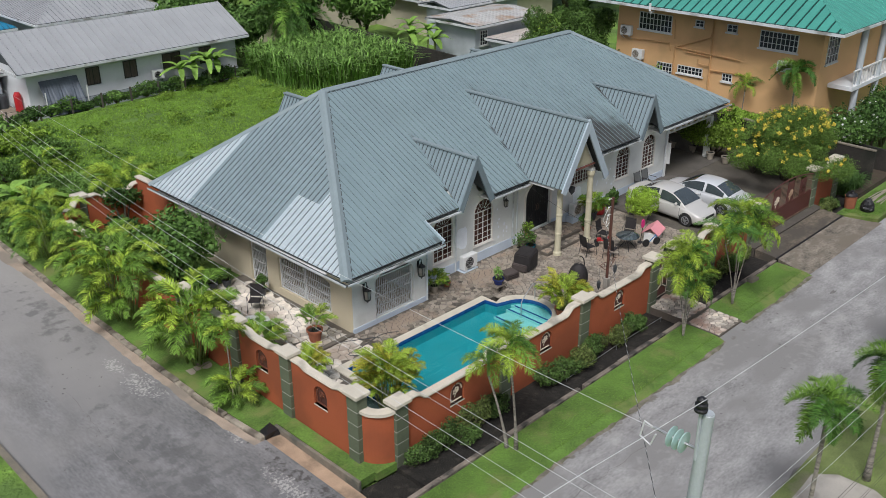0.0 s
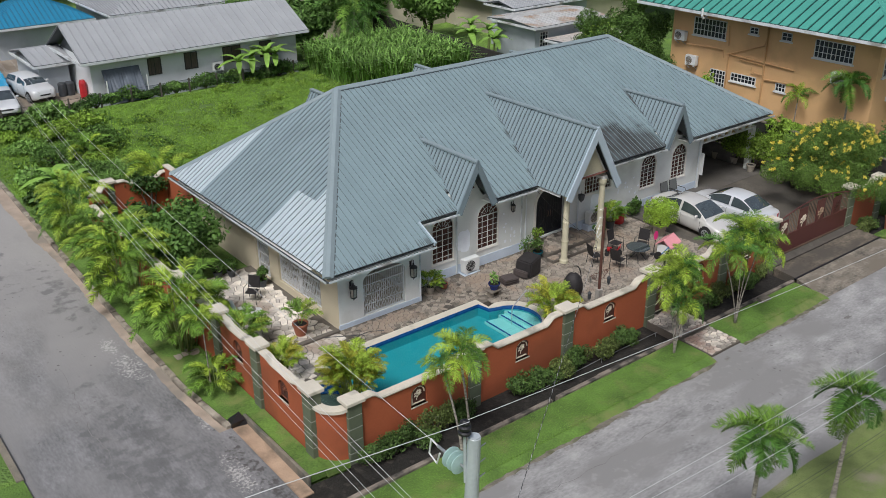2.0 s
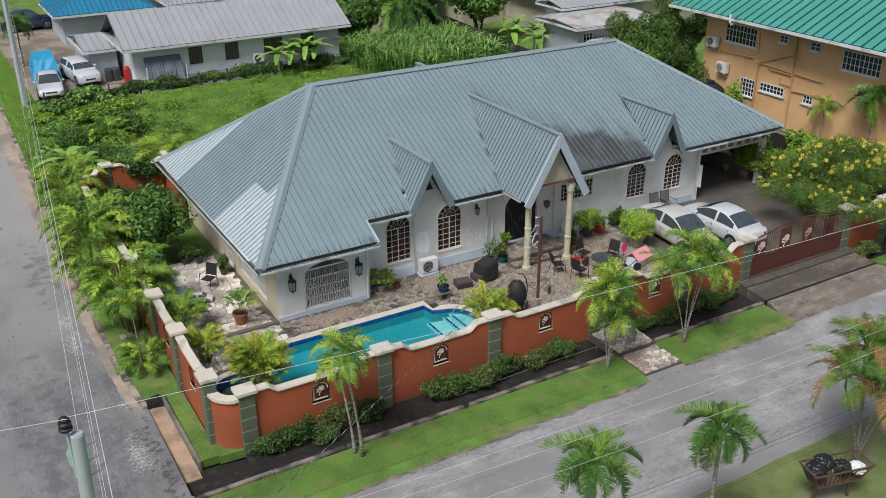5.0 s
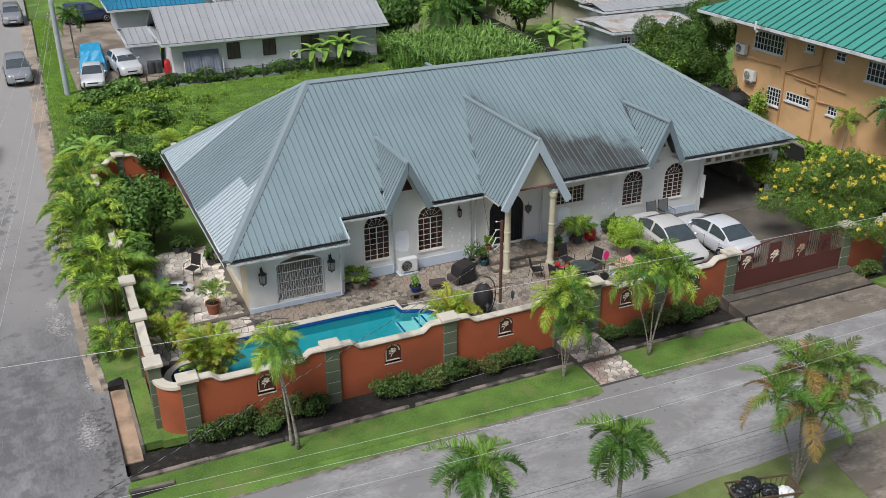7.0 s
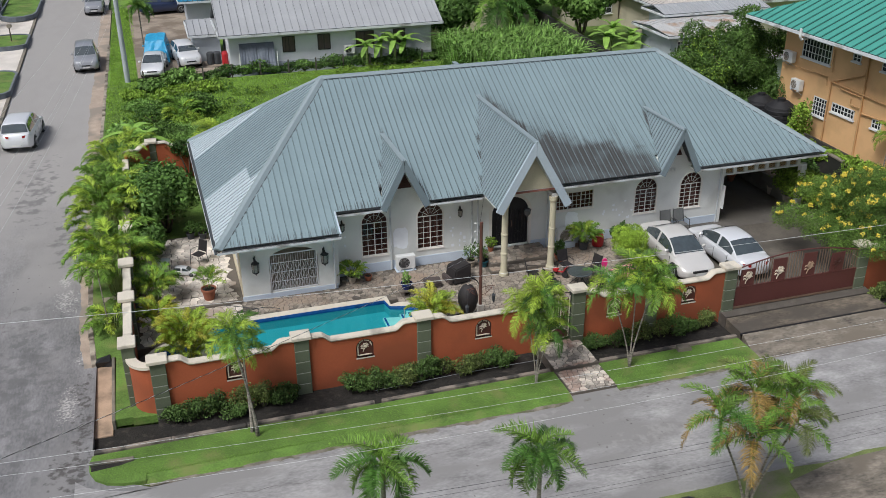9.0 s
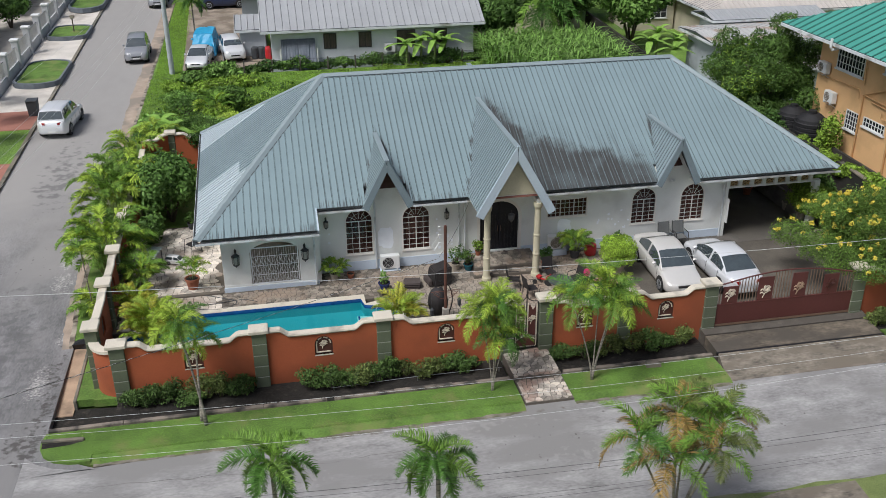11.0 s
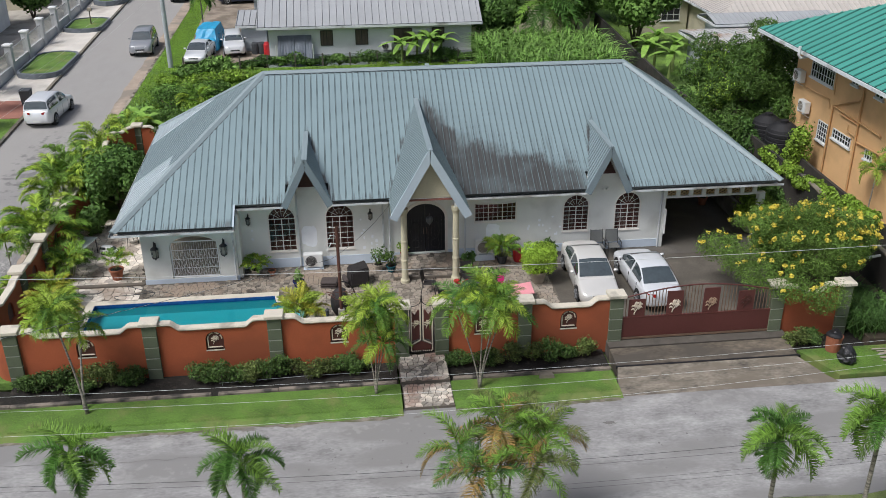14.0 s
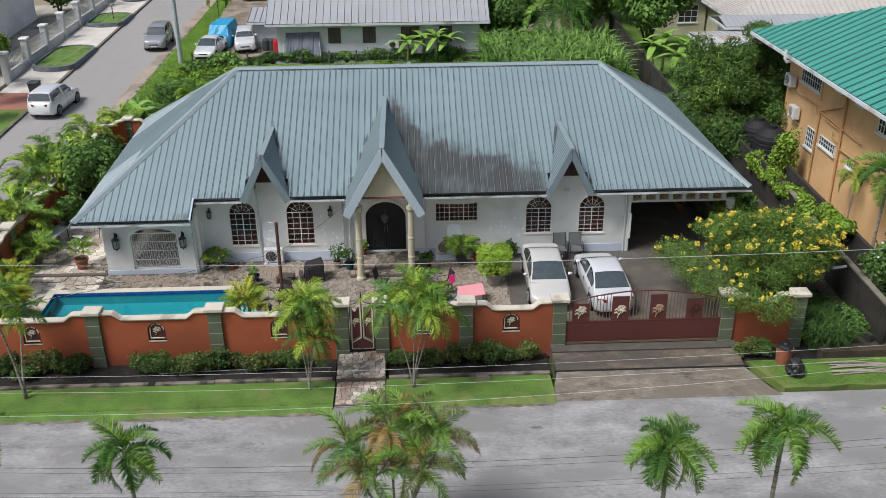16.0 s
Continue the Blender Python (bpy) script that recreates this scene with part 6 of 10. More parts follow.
def frond_mesh(L, rise, droop, n, wl, wid, seed, material, vfold=0.35, limp=1.0):
    """One feather leaf: an arching rib with two rows of narrow hanging leaflets, along +x."""
    r = random.Random(seed)
    V, F = [], []
    rib = lambda s: Vector((L * (s - 0.18 * s * s), 0.06 * L * math.sin(2.1 * s + seed), L * (rise * s - droop * s * s)))
    m = 9
    for k in range(m + 1):
        p = rib(k / m)
        h = 0.022 * (1 - 0.8 * k / m) + 0.004
        V += [p + Vector((0, -h, 0)), p + Vector((0, h, 0)), p + Vector((0, 0, -1.5 * h))]
        if k:
            a, b = 3 * (k - 1), 3 * k
            F += [(a, a + 1, b + 1, b), (a + 1, a + 2, b + 2, b + 1), (a + 2, a, b, b + 2)]
    for k in range(n):
        s = 0.14 + 0.86 * k / (n - 1)
        p = rib(s)
        d = (rib(min(1, s + 0.02)) - rib(s - 0.02)).normalized()
        for side in (-1, 1):
            l = wl * (math.sin(math.pi * min(1, 0.18 + 0.80 * s)) ** 0.7 * 0.85 + 0.15) * r.uniform(0.85, 1.1)
            ang = radians(60 - 34 * s + r.uniform(-14, 14))
            out = (d * math.cos(ang) + Vector((0, side, 0)) * math.sin(ang) + Vector((0, 0, vfold * r.uniform(0.1, 1.5)))).normalized()
            q = p + out * l * 0.5
            e = q + (out + Vector((0, 0, -limp * (0.4 + r.uniform(0, 0.5))))).normalized() * l * 0.55
            t = d * wid * 0.5
            i = len(V)
            V += [p - t * 0.6, p + t * 0.6, q + t, q - t, e]
            F += [(i, i + 1, i + 2, i + 3), (i + 3, i + 2, i + 4)]
    return raw_mesh("frond", V, F, material)


FROND = {}
def fronds_of(kind):
    """A few leaf shapes of one kind, shared by all its palms."""
    if kind not in FROND:
        L, rise, droop, n, wl, wid, mats = {
            "adonidia": (1.55, 0.58, 0.78, 54, 0.58, 0.028, ("palm_light", "palm", "palm_light", "palm_mid")),
            "street": (1.62, 0.60, 0.95, 90, 0.52, 0.033, ("palm", "palm_mid", "palm", "palm_mid")),
            "areca": (1.3, 0.55, 0.66, 40, 0.52, 0.046, ("palm_light", "palm_mid", "palm_mid", "palm_light")),
            "areca_gold": (1.35, 0.6, 0.62, 50, 0.44, 0.030, ("palm_light", "palm_gold", "palm_light", "palm_light", "palm_gold")),
            "dry": (2.0, 0.58, 0.75, 64, 0.60, 0.032, ("palm_mid", "palm_brown", "palm_mid", "palm", "palm_olive")),
            "coconut": (3.6, 0.3, 0.75, 40, 0.75, 0.07, ("palm", "palm", "palm_mid", "palm"))}[kind]
        FROND[kind] = [frond_mesh(L, rise * f, droop * g, n, wl, wid, k + 3, M[m], 0.7 if kind == "street" else 0.4, 1.0 if kind == "street" else 1.7 if kind == "adonidia" else 1.2) for k, (m, f, g) in enumerate(zip(mats, (1, 0.8, 1.1, 0.9, 1.2), (1, 1.15, 0.9, 1.05, 0.85)))]
    return FROND[kind]


def crown(parent, top, kind, n, r, e0=75, e1=-15, scale=1.0):
    ms = fronds_of(kind)
    for k in range(n):
        t = (k + 0.5) / n
        pick = r.randrange(len(ms))
        if kind == "dry":
            pick = 1 if t > 0.3 and r.random() < 0.3 else (0, 2, 3, 4)[pick % 4]
        ob = new("frond", ms[pick])
        ob.parent = parent
        el = radians(e0 + (e1 - e0) * t ** 0.8 + r.uniform(-7, 7))
        ob.location = top
        ob.rotation_euler = (r.uniform(-0.25, 0.25), -el + 0.25, k * 2.4 + r.uniform(-0.25, 0.25))
        s = scale * r.uniform(0.85, 1.1) * (0.8 if t < 0.1 else 1)
        ob.scale = (s, s, s)


def palm(label, x, y, z, stems, kind, n, seed, scale=1.0, tr=0.05, category="palm tree", group="palms", e1=-24):
    """Slender palm: stems given as (height, lean x, lean y), each with shaft and crown."""
    r = random.Random(seed)
    p = thing("palm_tree", label, category, group, pose(x, y, z))
    for h, lx, ly in stems:
        bm = bmesh.new()
        pts = [(lx * (t ** 1.4), ly * (t ** 1.4), h * t - 0.1) for t in (q / 8 for q in range(9))]
        tube(bm, pts, [tr * (1.5 - 0.75 * min(1, 3 * t) if t < 0.33 else 0.75 - 0.1 * t) for t in (q / 8 for q in range(9))], 8)
        part("trunk", bm, M["trunk"], p, "ringed grey trunk", smooth=True)
        bm = bmesh.new()
        top = (lx, ly, h - 0.1)
        tube(bm, [top, (lx * 1.02, ly * 1.02, h + 0.2), (lx * 1.04, ly * 1.04, h + 0.42)], [tr * 0.85, tr * 0.75, tr * 0.35], 8)
        part("crownshaft", bm, M["shaft"], p, "smooth green crownshaft", smooth=True)
        crown(p, (lx * 1.03, ly * 1.03, h + 0.3), kind, n, r, 80, e1, scale)
    return p


def areca(label, x, y, z, kind, n, scale, seed, spread=0.25, category="palm", group="feather palms", tall=0.0, low=18):
    """Clump of arching feather leaves on thin canes from the ground."""
    r = random.Random(seed)
    p = thing("areca_palm", label, category, group, pose(x, y, z))
    ms = fronds_of(kind)
    for k in range(n):
        a, q = k * 2.4 + r.uniform(-0.4, 0.4), math.sqrt((k + 0.5) / n)
        h = (0.25 + tall * r.uniform(0.3, 1.0)) * scale
        base = Vector((spread * q * math.cos(a), spread * q * math.sin(a), -0.05))
        tip = Vector((base.x * 2.0 + 0.1 * math.cos(a), base.y * 2.0 + 0.1 * math.sin(a), h))
        if k % 2 == 0:
            bm = bmesh.new()
            tube(bm, [base, (base + tip) / 2, tip], [0.025 * scale, 0.02 * scale, 0.012 * scale], 6)
            part("cane", bm, M["shaft"], p, smooth=True)
        ob = new("frond", ms[r.randrange(len(ms))])
        ob.parent = p
        ob.location = tip
        ob.rotation_euler = (r.uniform(-0.3, 0.3), -radians(72 - (72 - low) * q + r.uniform(-10, 10)) + 0.2, a)
        s = scale * r.uniform(0.75, 1.1)
        ob.scale = (s, s, s)
    return p


def leaf_cloud(name, blobs, n, size, seed, material, aspect=0.5, up=0.3, hollow=0.55):
    """Many small folded leaves through overlapping lumps (x, y, z, rx, ry, rz), thicker towards their skins."""
    g = np.random.default_rng(seed)
    vol = np.array([b[3] * b[4] * b[5] for b in blobs]) ** 0.8
    which = g.choice(len(blobs), n, p=vol / vol.sum())
    B = np.array(blobs)[which]
    d = g.normal(size=(n, 3))
    d /= np.linalg.norm(d, axis=1, keepdims=True)
    rad = hollow + (1 - hollow) * g.random(n) ** 0.6
    rad *= 1 + 0.16 * np.sin(7 * d[:, 0] + 3 * B[:, 0]) * np.sin(6 * d[:, 1] + 2 * B[:, 1]) + 0.08 * g.normal(size=n)
    c = B[:, :3] + d * rad[:, None] * B[:, 3:6]
    nrm = d + g.normal(size=(n, 3)) * 0.75 + np.array([0, 0, up])
    nrm /= np.linalg.norm(nrm, axis=1, keepdims=True)
    a = np.cross(nrm, g.normal(size=(n, 3)))
    a /= np.linalg.norm(a, axis=1, keepdims=True)
    b = np.cross(nrm, a)
    s = size * g.uniform(0.6, 1.25, n)[:, None]
    tip, left, right, base = c + a * s, c + b * s * aspect + nrm * s * 0.12, c - b * s * aspect + nrm * s * 0.12, c - a * s
    V = np.stack([base, left, tip, right], 1).reshape(-1, 3)
    me = bpy.data.meshes.new(name)
    me.vertices.add(4 * n)
    me.vertices.foreach_set("co", V.ravel())
    me.loops.add(6 * n)
    idx = (np.arange(n) * 4)[:, None] + np.array([0, 1, 2, 0, 2, 3])
    me.loops.foreach_set("vertex_index", idx.ravel())
    me.polygons.add(2 * n)
    me.polygons.foreach_set("loop_start", np.arange(2 * n) * 3)
    me.update(calc_edges=True)
    me.materials.append(material)
    return me


def lumps(x, y, z, rx, ry, rz, n, seed, k=0.5):
    r = random.Random(seed)
    out = [(x, y, z, rx * 0.75, ry * 0.75, rz * 0.8)]
    for i in range(n):
        a, e = r.uniform(0, 6.28), r.uniform(-0.35, 1.0)
        ce = math.sqrt(max(0, 1 - e * e))
        f = r.uniform(0.55, 0.8)
        q = k * r.uniform(0.6, 1.1)
        out.append((x + f * rx * ce * math.cos(a), y + f * ry * ce * math.sin(a), z + f * rz * e, rx * q, ry * q, rz * q))
    return out


def bush(name, label, x, y, z, rx, ry, rz, n, size, material, seed, category="shrub", group="", stems=4, nl=8, centre=None):
    """Shrub or small tree: forked stems and a lumpy crown of leaves."""
    r = random.Random(seed)
    cz = centre if centre is not None else rz * 0.9
    p = thing(name, label, category, group, pose(x, y, z))
    ob = new("crown", leaf_cloud("crown", lumps(0, 0, cz, rx, ry, rz, nl, seed), n, size, seed, material))
    ob.parent = p
    bm = bmesh.new()
    for k in range(stems):
        a = 6.28 * k / stems + r.uniform(-0.4, 0.4)
        tube(bm, [(0.03 * math.cos(a), 0.03 * math.sin(a), -0.05), (rx * 0.25 * math.cos(a), ry * 0.25 * math.sin(a), cz * 0.6), (rx * 0.55 * math.cos(a), ry * 0.55 * math.sin(a), cz + rz * 0.25)],
             [0.03 * (1 + rx), 0.02 * (1 + rx), 0.008], 6)
    part("trunk", bm, M["bark"], p, "woody forked stem", smooth=True)
    return p


def flower_dots(parent, blobs, n, size, seed, material=None, name="blossom"):
    me = leaf_cloud(name, blobs, n, size, seed, material or M["flower"], aspect=0.8, hollow=0.3)
    ob = new(name, me)
    ob.parent = parent
    ob["label"] = "small bright yellow flowers" if material is None else "small flowers"
    ob["kind"] = "stuff"
    return ob


def pot(name, label, x, y, z, r, h, material, category="plant pot"):
    bm = bmesh.new()
    lathe(bm, [(r * 0.68, 0), (r * 0.95, h * 0.82), (r * 1.06, h * 0.84), (r * 1.06, h), (r * 0.92, h), (r * 0.88, h * 0.86)], 18, (0, 0, 0))
    p = thing(name, label, category, m=pose(x, y, z))
    part("body", bm, material, p)
    bm = bmesh.new()
    lathe(bm, [(0.02, h * 0.87), (r * 0.87, h * 0.87), (r * 0.8, h * 0.9)], 14)
    part("soil", bm, M["earth"], p)
    return p


# ---- things on the facade ----
def wall_lantern(x, y, z, big):
    s = 1.2 if big else 0.8
    t = thing("wall_lantern", "black iron wall lantern with clear panes", "wall lamp", "facade lanterns", pose(x, y, z) @ Matrix.Scale(s, 4))
    bm = bmesh.new()
    tube(bm, [(0, 0, 0.02), (0, -0.1, 0.2), (0, -0.17, 0.22), (0, -0.17, 0.1)], 0.014, 6)
    box(bm, -0.04, 0.04, -0.015, 0.0, -0.1, 0.12)
    part("bracket", bm, M["black"], t)
    bm = bmesh.new()
    lathe(bm, [(0.01, 0.12), (0.035, 0.1), (0.03, 0.06), (0.06, 0.03), (0.15, -0.04), (0.14, -0.06)], 6, (0, -0.17, 0))
    part("cap", bm, M["black"], t)
    bm = bmesh.new()
    lathe(bm, [(0.12, -0.36), (0.12, -0.39), (0.05, -0.43), (0.02, -0.47), (0.01, -0.5)], 6, (0, -0.17, 0))
    part("base", bm, M["black"], t)
    for k in range(6):
        a = 2 * math.pi * k / 6
        bm = bmesh.new()
        tube(bm, [(0.13 * math.cos(a), -0.17 + 0.13 * math.sin(a), -0.05), (0.11 * math.cos(a), -0.17 + 0.11 * math.sin(a), -0.37)], 0.011, 4)
        part("cage_bar", bm, M["black"], t)
    bm = bmesh.new()
    lathe(bm, [(0.095, -0.36), (0.115, -0.05)], 6, (0, -0.17, 0))
    part("glass", bm, M["lantern_glass"], t, "dusty lantern glass")
    return t


M["lantern_glass"] = mat("lantern_glass", (0.30, 0.29, 0.25), 0.2, 0.3, 6, 30, 0.0)
for x, y, z, b in ((-11.62, -1.0, 2.3, True), (-8.76, -1.0, 2.3, True), (-7.75, 0, 3.02, False), (-2.45, 0, 3.0, False)):
    wall_lantern(x, y, z, b)


def air_conditioner(x, y, z, rz=0, dark=True, hang=False):
    t = thing("air_conditioner", "white outdoor air conditioner unit with round fan grille", "air conditioner", "outdoor units", pose(x, y, z, 0, 0, rz))
    bm = bmesh.new()
    box(bm, -0.42, 0.42, -0.16, 0.16, 0.06, 0.68)
    bevel(bm, 0.02, 2)
    part("case", bm, M["plastic_white"], t)
    bm = bmesh.new()
    tube(bm, [(-0.1, -0.175, 0.37), (-0.1, -0.158, 0.37)], 0.25, 24)
    part("fan_opening", bm, M["black"] if dark else M["kerb"], t, "dark round fan opening")
    for r in (0.08, 0.14, 0.2, 0.25):
        bm = bmesh.new()
        tube(bm, [(-0.1 + r * math.cos(a), -0.18, 0.37 + r * math.sin(a)) for a in (2 * math.pi * k / 20 for k in range(21))], 0.0035, 4)
        part("grille_ring", bm, M["plastic_white"], t)
    for sx in (-0.3, 0.3):
        bm = bmesh.new()
        box(bm, sx - 0.03, sx + 0.03, -0.2, 0.2, 0.0 if not hang else 0.0, 0.06)
        part("foot", bm, M["gutter"], t)
        if hang:
            bm = bmesh.new()
            strip_along(bm, (sx, 0.24, -0.25), (sx, -0.15, 0.0), 0.03, 0.03)
            part("bracket", bm, M["gutter"], t)
    return t


air_conditioner(-5.05, -0.3, 0.56)
air_conditioner(2.62, -0.32, 0.80, dark=False)
for x in (-5.05, 2.62):
    bm = bmesh.new()
    box(bm, x - 0.45, x + 0.45, -0.48, -0.03, PZ, 0.555 if x < 0 else 0.795)
    bevel(bm, 0.015)
    tagged(part("concrete_stand", bm, M["band"]), "pale painted block stand under the air conditioner", "stand")
M["patch_white"] = mat("filler_white", (0.88, 0.91, 0.95), 0.85, 0.08, 3, 30, 0.2)


def paint_patch(pts, seed, y=-0.004):
    """Ragged patch of fresh white filler on the front wall, round (x, z, half width, half height) centres."""
    r = random.Random(seed)
    for x, z, w, h in pts:
        n = 18
        ring_pts = [(x + w * r.uniform(0.8, 1.12) * math.copysign(abs(math.cos(a)) ** 0.6, math.cos(a)), z + h * r.uniform(0.8, 1.1) * math.copysign(abs(math.sin(a)) ** 0.6, math.sin(a))) for a in (2 * math.pi * k / n for k in range(n))]
        bm = bmesh.new()
        hexa(bm, [(a, y, b) for a, b in ring_pts], [(a, 0.01, b) for a, b in ring_pts])
        bmesh.ops.recalc_face_normals(bm, faces=bm.faces[:])
        part("paint_patch", bm, M["patch_white"], house, "ragged white repair patch")


paint_patch(((-5.15, 1.95, 0.36, 0.52), (3.05, 1.62, 0.32, 0.5)), 3)
rp0 = random.Random(14)
paint_patch([(rp0.choice((-7.7, -2.6, -2.2, 4.8, 5.4, 5.9, -3.0)) + rp0.uniform(-0.3, 0.3), rp0.uniform(1.2, 2.7), rp0.uniform(0.02, 0.07), rp0.uniform(0.03, 0.09)) for k in range(26)], 4)
for x, y, z in ((8.05, 0.0, 3.62),):
    t = thing("floodlight", "small white twin floodlight under the gable", "lamp", m=pose(x, y, z))
    bm = bmesh.new()
    box(bm, -0.05, 0.05, -0.04, 0.0, -0.04, 0.04)
    part("base", bm, M["plastic_white"], t)
    for s in (-1, 1):
        bm = bmesh.new()
        tube(bm, [(s * 0.05, -0.03, 0.02), (s * 0.12, -0.16, -0.02)], [0.03, 0.065], 10)
        part("lamp_head", bm, M["plastic_white"], t)
t = thing("hanging_lantern", "ornate black hanging lantern in the portico", "lamp", m=pose(0, -1.9, 3.55))
bm = bmesh.new()
tube(bm, [(0, 0, 0.05), (0, 0, -0.1)], 0.01, 5)
lathe(bm, [(0.04, -0.1), (0.16, -0.16), (0.13, -0.36), (0.05, -0.46), (0.01, -0.52)], 10)
part("cage", bm, M["pot_dark"], t)

# ---- cars ----
def car_paint(name, rgb):
    m = mat(name, rgb, 0.28, 0.03, 0.8, 10, 0.0, metal=0.2, spec=0.6)
    m.node_tree.nodes["Principled BSDF"].inputs["Coat Weight"].default_value = 0.6
    return m


M["champagne"] = car_paint("paint_champagne", (0.66, 0.645, 0.61))
M["silver"] = car_paint("paint_silver", (0.72, 0.735, 0.75))
M["car_white"] = car_paint("paint_white", (0.74, 0.75, 0.75))
M["car_blue"] = car_paint("paint_dark_blue", (0.02, 0.035, 0.09))
M["car_grey"] = car_paint("paint_grey", (0.30, 0.31, 0.33))
M["tyre"] = mat("tyre_rubber", (0.02, 0.02, 0.02), 0.85, 0.2)
M["rim"] = mat("alloy_rim", (0.45, 0.46, 0.47), 0.35, 0.1, metal=0.7)
M["car_glass"] = mat("car_glass", (0.055, 0.07, 0.075), 0.05, 0.25, 2.5, 8, 0.0, spec=1.0)
M["car_glass"].node_tree.nodes["Principled BSDF"].inputs["Coat Weight"].default_value = 1.0
M["tail"] = mat("tail_light", (0.35, 0.02, 0.02), 0.25, 0.1)
M["lamp_clear"] = mat("head_light", (0.65, 0.66, 0.66), 0.15, 0.1)


def spline(pts, n):
    """Smooth run of n points through 2D points."""
    p = [Vector(q) for q in pts]
    p = [p[0] * 2 - p[1]] + p + [p[-1] * 2 - p[-2]]
    out = []
    m = len(pts) - 1
    for k in range(n):
        u = min(m - 1e-6, m * k / (n - 1))
        i, t = int(u), u - int(u)
        a, b, c, d = p[i:i + 4]
        out.append(0.5 * (2 * b + (c - a) * t + (2 * a - 5 * b + 4 * c - d) * t * t + (3 * b - a - 3 * c + d) * t ** 3))
    return out


def car(label, m, paint, L=4.45, W=1.72, H=1.43, style="sedan", group="parked cars"):
    """Car along y, nose towards -y: rounded body and cabin, fitted glass, wheels in dark arches, lights, grille, seams."""
    t = thing("car", label, "car", group, m)
    h = L / 2
    if style == "sedan":
        top = [(-h, 0.50), (-h + 0.07, 0.64), (-h + 0.35, 0.75), (-h + 0.75, 0.83), (-1.1, 0.94), (0.2, 0.95), (1.45, 0.99), (h - 0.25, 1.0), (h - 0.05, 0.92), (h, 0.62)]
        cab = [(-1.28, 0.90), (-0.85, 1.16), (-0.38, 1.36), (0.2, H), (0.72, H - 0.03), (1.2, 1.22), (1.68, 0.97)]
    else:
        top = [(-h, 0.55), (-h + 0.08, 0.84), (-h + 0.45, 0.98), (-1.1, 1.08), (0.3, 1.1), (h - 0.5, 1.12), (h - 0.08, 1.1), (h - 0.02, 0.9), (h, 0.6)]
        cab = [(-1.2, 1.04), (-0.85, 1.3), (-0.45, H - 0.12), (0.1, H - 0.01), (1.1, H), (h - 0.42, H - 0.06), (h - 0.26, H - 0.28), (h - 0.14, 1.08)]

    def zt(y):
        for (y0, z0), (y1, z1) in zip(top, top[1:]):
            if y <= y1:
                return z0 + (z1 - z0) * (y - y0) / (y1 - y0)
        return top[-1][1]

    def half(y):
        a = abs(y) / h
        return W / 2 * (1 - 0.045 * a * a) * (1 - 0.30 * max(0.0, (a - 0.84) / 0.16) ** 2.3)

    bm = bmesh.new()
    rings = []
    SEC = ((0.80, 0.0), (0.945, 0.07), (0.985, 0.26), (1.0, 0.5), (0.992, 0.70), (0.965, 0.84), (0.92, 0.93), (0.82, 0.985), (0.55, 1.02), (0.28, 1.035), (0.0, 1.04))
    for k in range(34):
        y = -h * math.cos(math.pi * k / 33) * 0.55 + (-h + L * k / 33) * 0.45
        w, z = half(y), zt(y)
        zb = 0.2 + 0.13 * max(0.0, (abs(y) / h - 0.8) / 0.2) ** 2
        sec = [(w * a, zb + (z - zb) * b) for a, b in SEC]
        sec += [(-a, b) for a, b in sec[-2::-1]]
        rings.append([bm.verts.new((a, y, b)) for a, b in sec])
    n = len(rings[0])
    for a, b in zip(rings, rings[1:]):
        for k in range(n):
            bm.faces.new((a[k], a[(k + 1) % n], b[(k + 1) % n], b[k]))
    bm.faces.new(rings[0][::-1])
    bm.faces.new(rings[-1])
    bmesh.ops.recalc_face_normals(bm, faces=bm.faces[:])
    part("body", bm, paint, t, smooth=True)

    # cabin as a grid of stations by section points; the glass follows the same grid, a little proud
    NS = 25
    st = spline(cab, NS)
    wb, wr = W / 2 * 0.925, W / 2 * 0.70
    grid_pts = []
    for p in st:
        y, z = p.x, p.y
        zl = min(zt(y) - 0.05, z)
        f = max(0.0, min(1.0, (z - zl) / (H - zl)))
        row = []
        for q in (0.0, 0.12, 0.34, 0.56, 0.78, 0.92):
            row.append(((wb - (wb - wr) * f * q ** 1.15) * (half(y) / (W / 2)) ** 0.6, zl + (z - zl) * q))
        w1 = row[-1][0]
        row += [(w1 - 0.05, zl + (z - zl) * 0.985), (w1 * 0.72, z + 0.012 * f), (w1 * 0.36, z + 0.03 * f), (0.0, z + 0.035 * f)]
        row = [(a, y, b) for a, b in row]
        grid_pts.append([Vector(q) for q in row] + [Vector((-a, b, c)) for a, b, c in row[-2::-1]])
    nv = len(grid_pts[0])

    def patch(cells, name, material, label="", lift=0.0):
        bm = bmesh.new()
        made = {}

        def vert(i, k):
            if (i, k) not in made:
                a, b = grid_pts[min(i + 1, NS - 1)][k] - grid_pts[max(i - 1, 0)][k], grid_pts[i][min(k + 1, nv - 1)] - grid_pts[i][max(k - 1, 0)]
                nrm = a.cross(b)
                p = grid_pts[i][k]
                if nrm.length > 1e-9:
                    nrm.normalize()
                    nrm = nrm if nrm.dot(p - Vector((0, 0.2, 0.7))) > 0 else -nrm
                    p = p + nrm * lift
                made[i, k] = bm.verts.new(p)
            return made[i, k]

        for i, k in cells:
            bm.faces.new((vert(i, k), vert(i, k + 1), vert(i + 1, k + 1), vert(i + 1, k)))
        bmesh.ops.recalc_face_normals(bm, faces=bm.faces[:])
        return part(name, bm, material, t, label, smooth=True)

    patch([(i, k) for i in range(NS - 1) for k in range(nv - 1)], "cabin", paint)
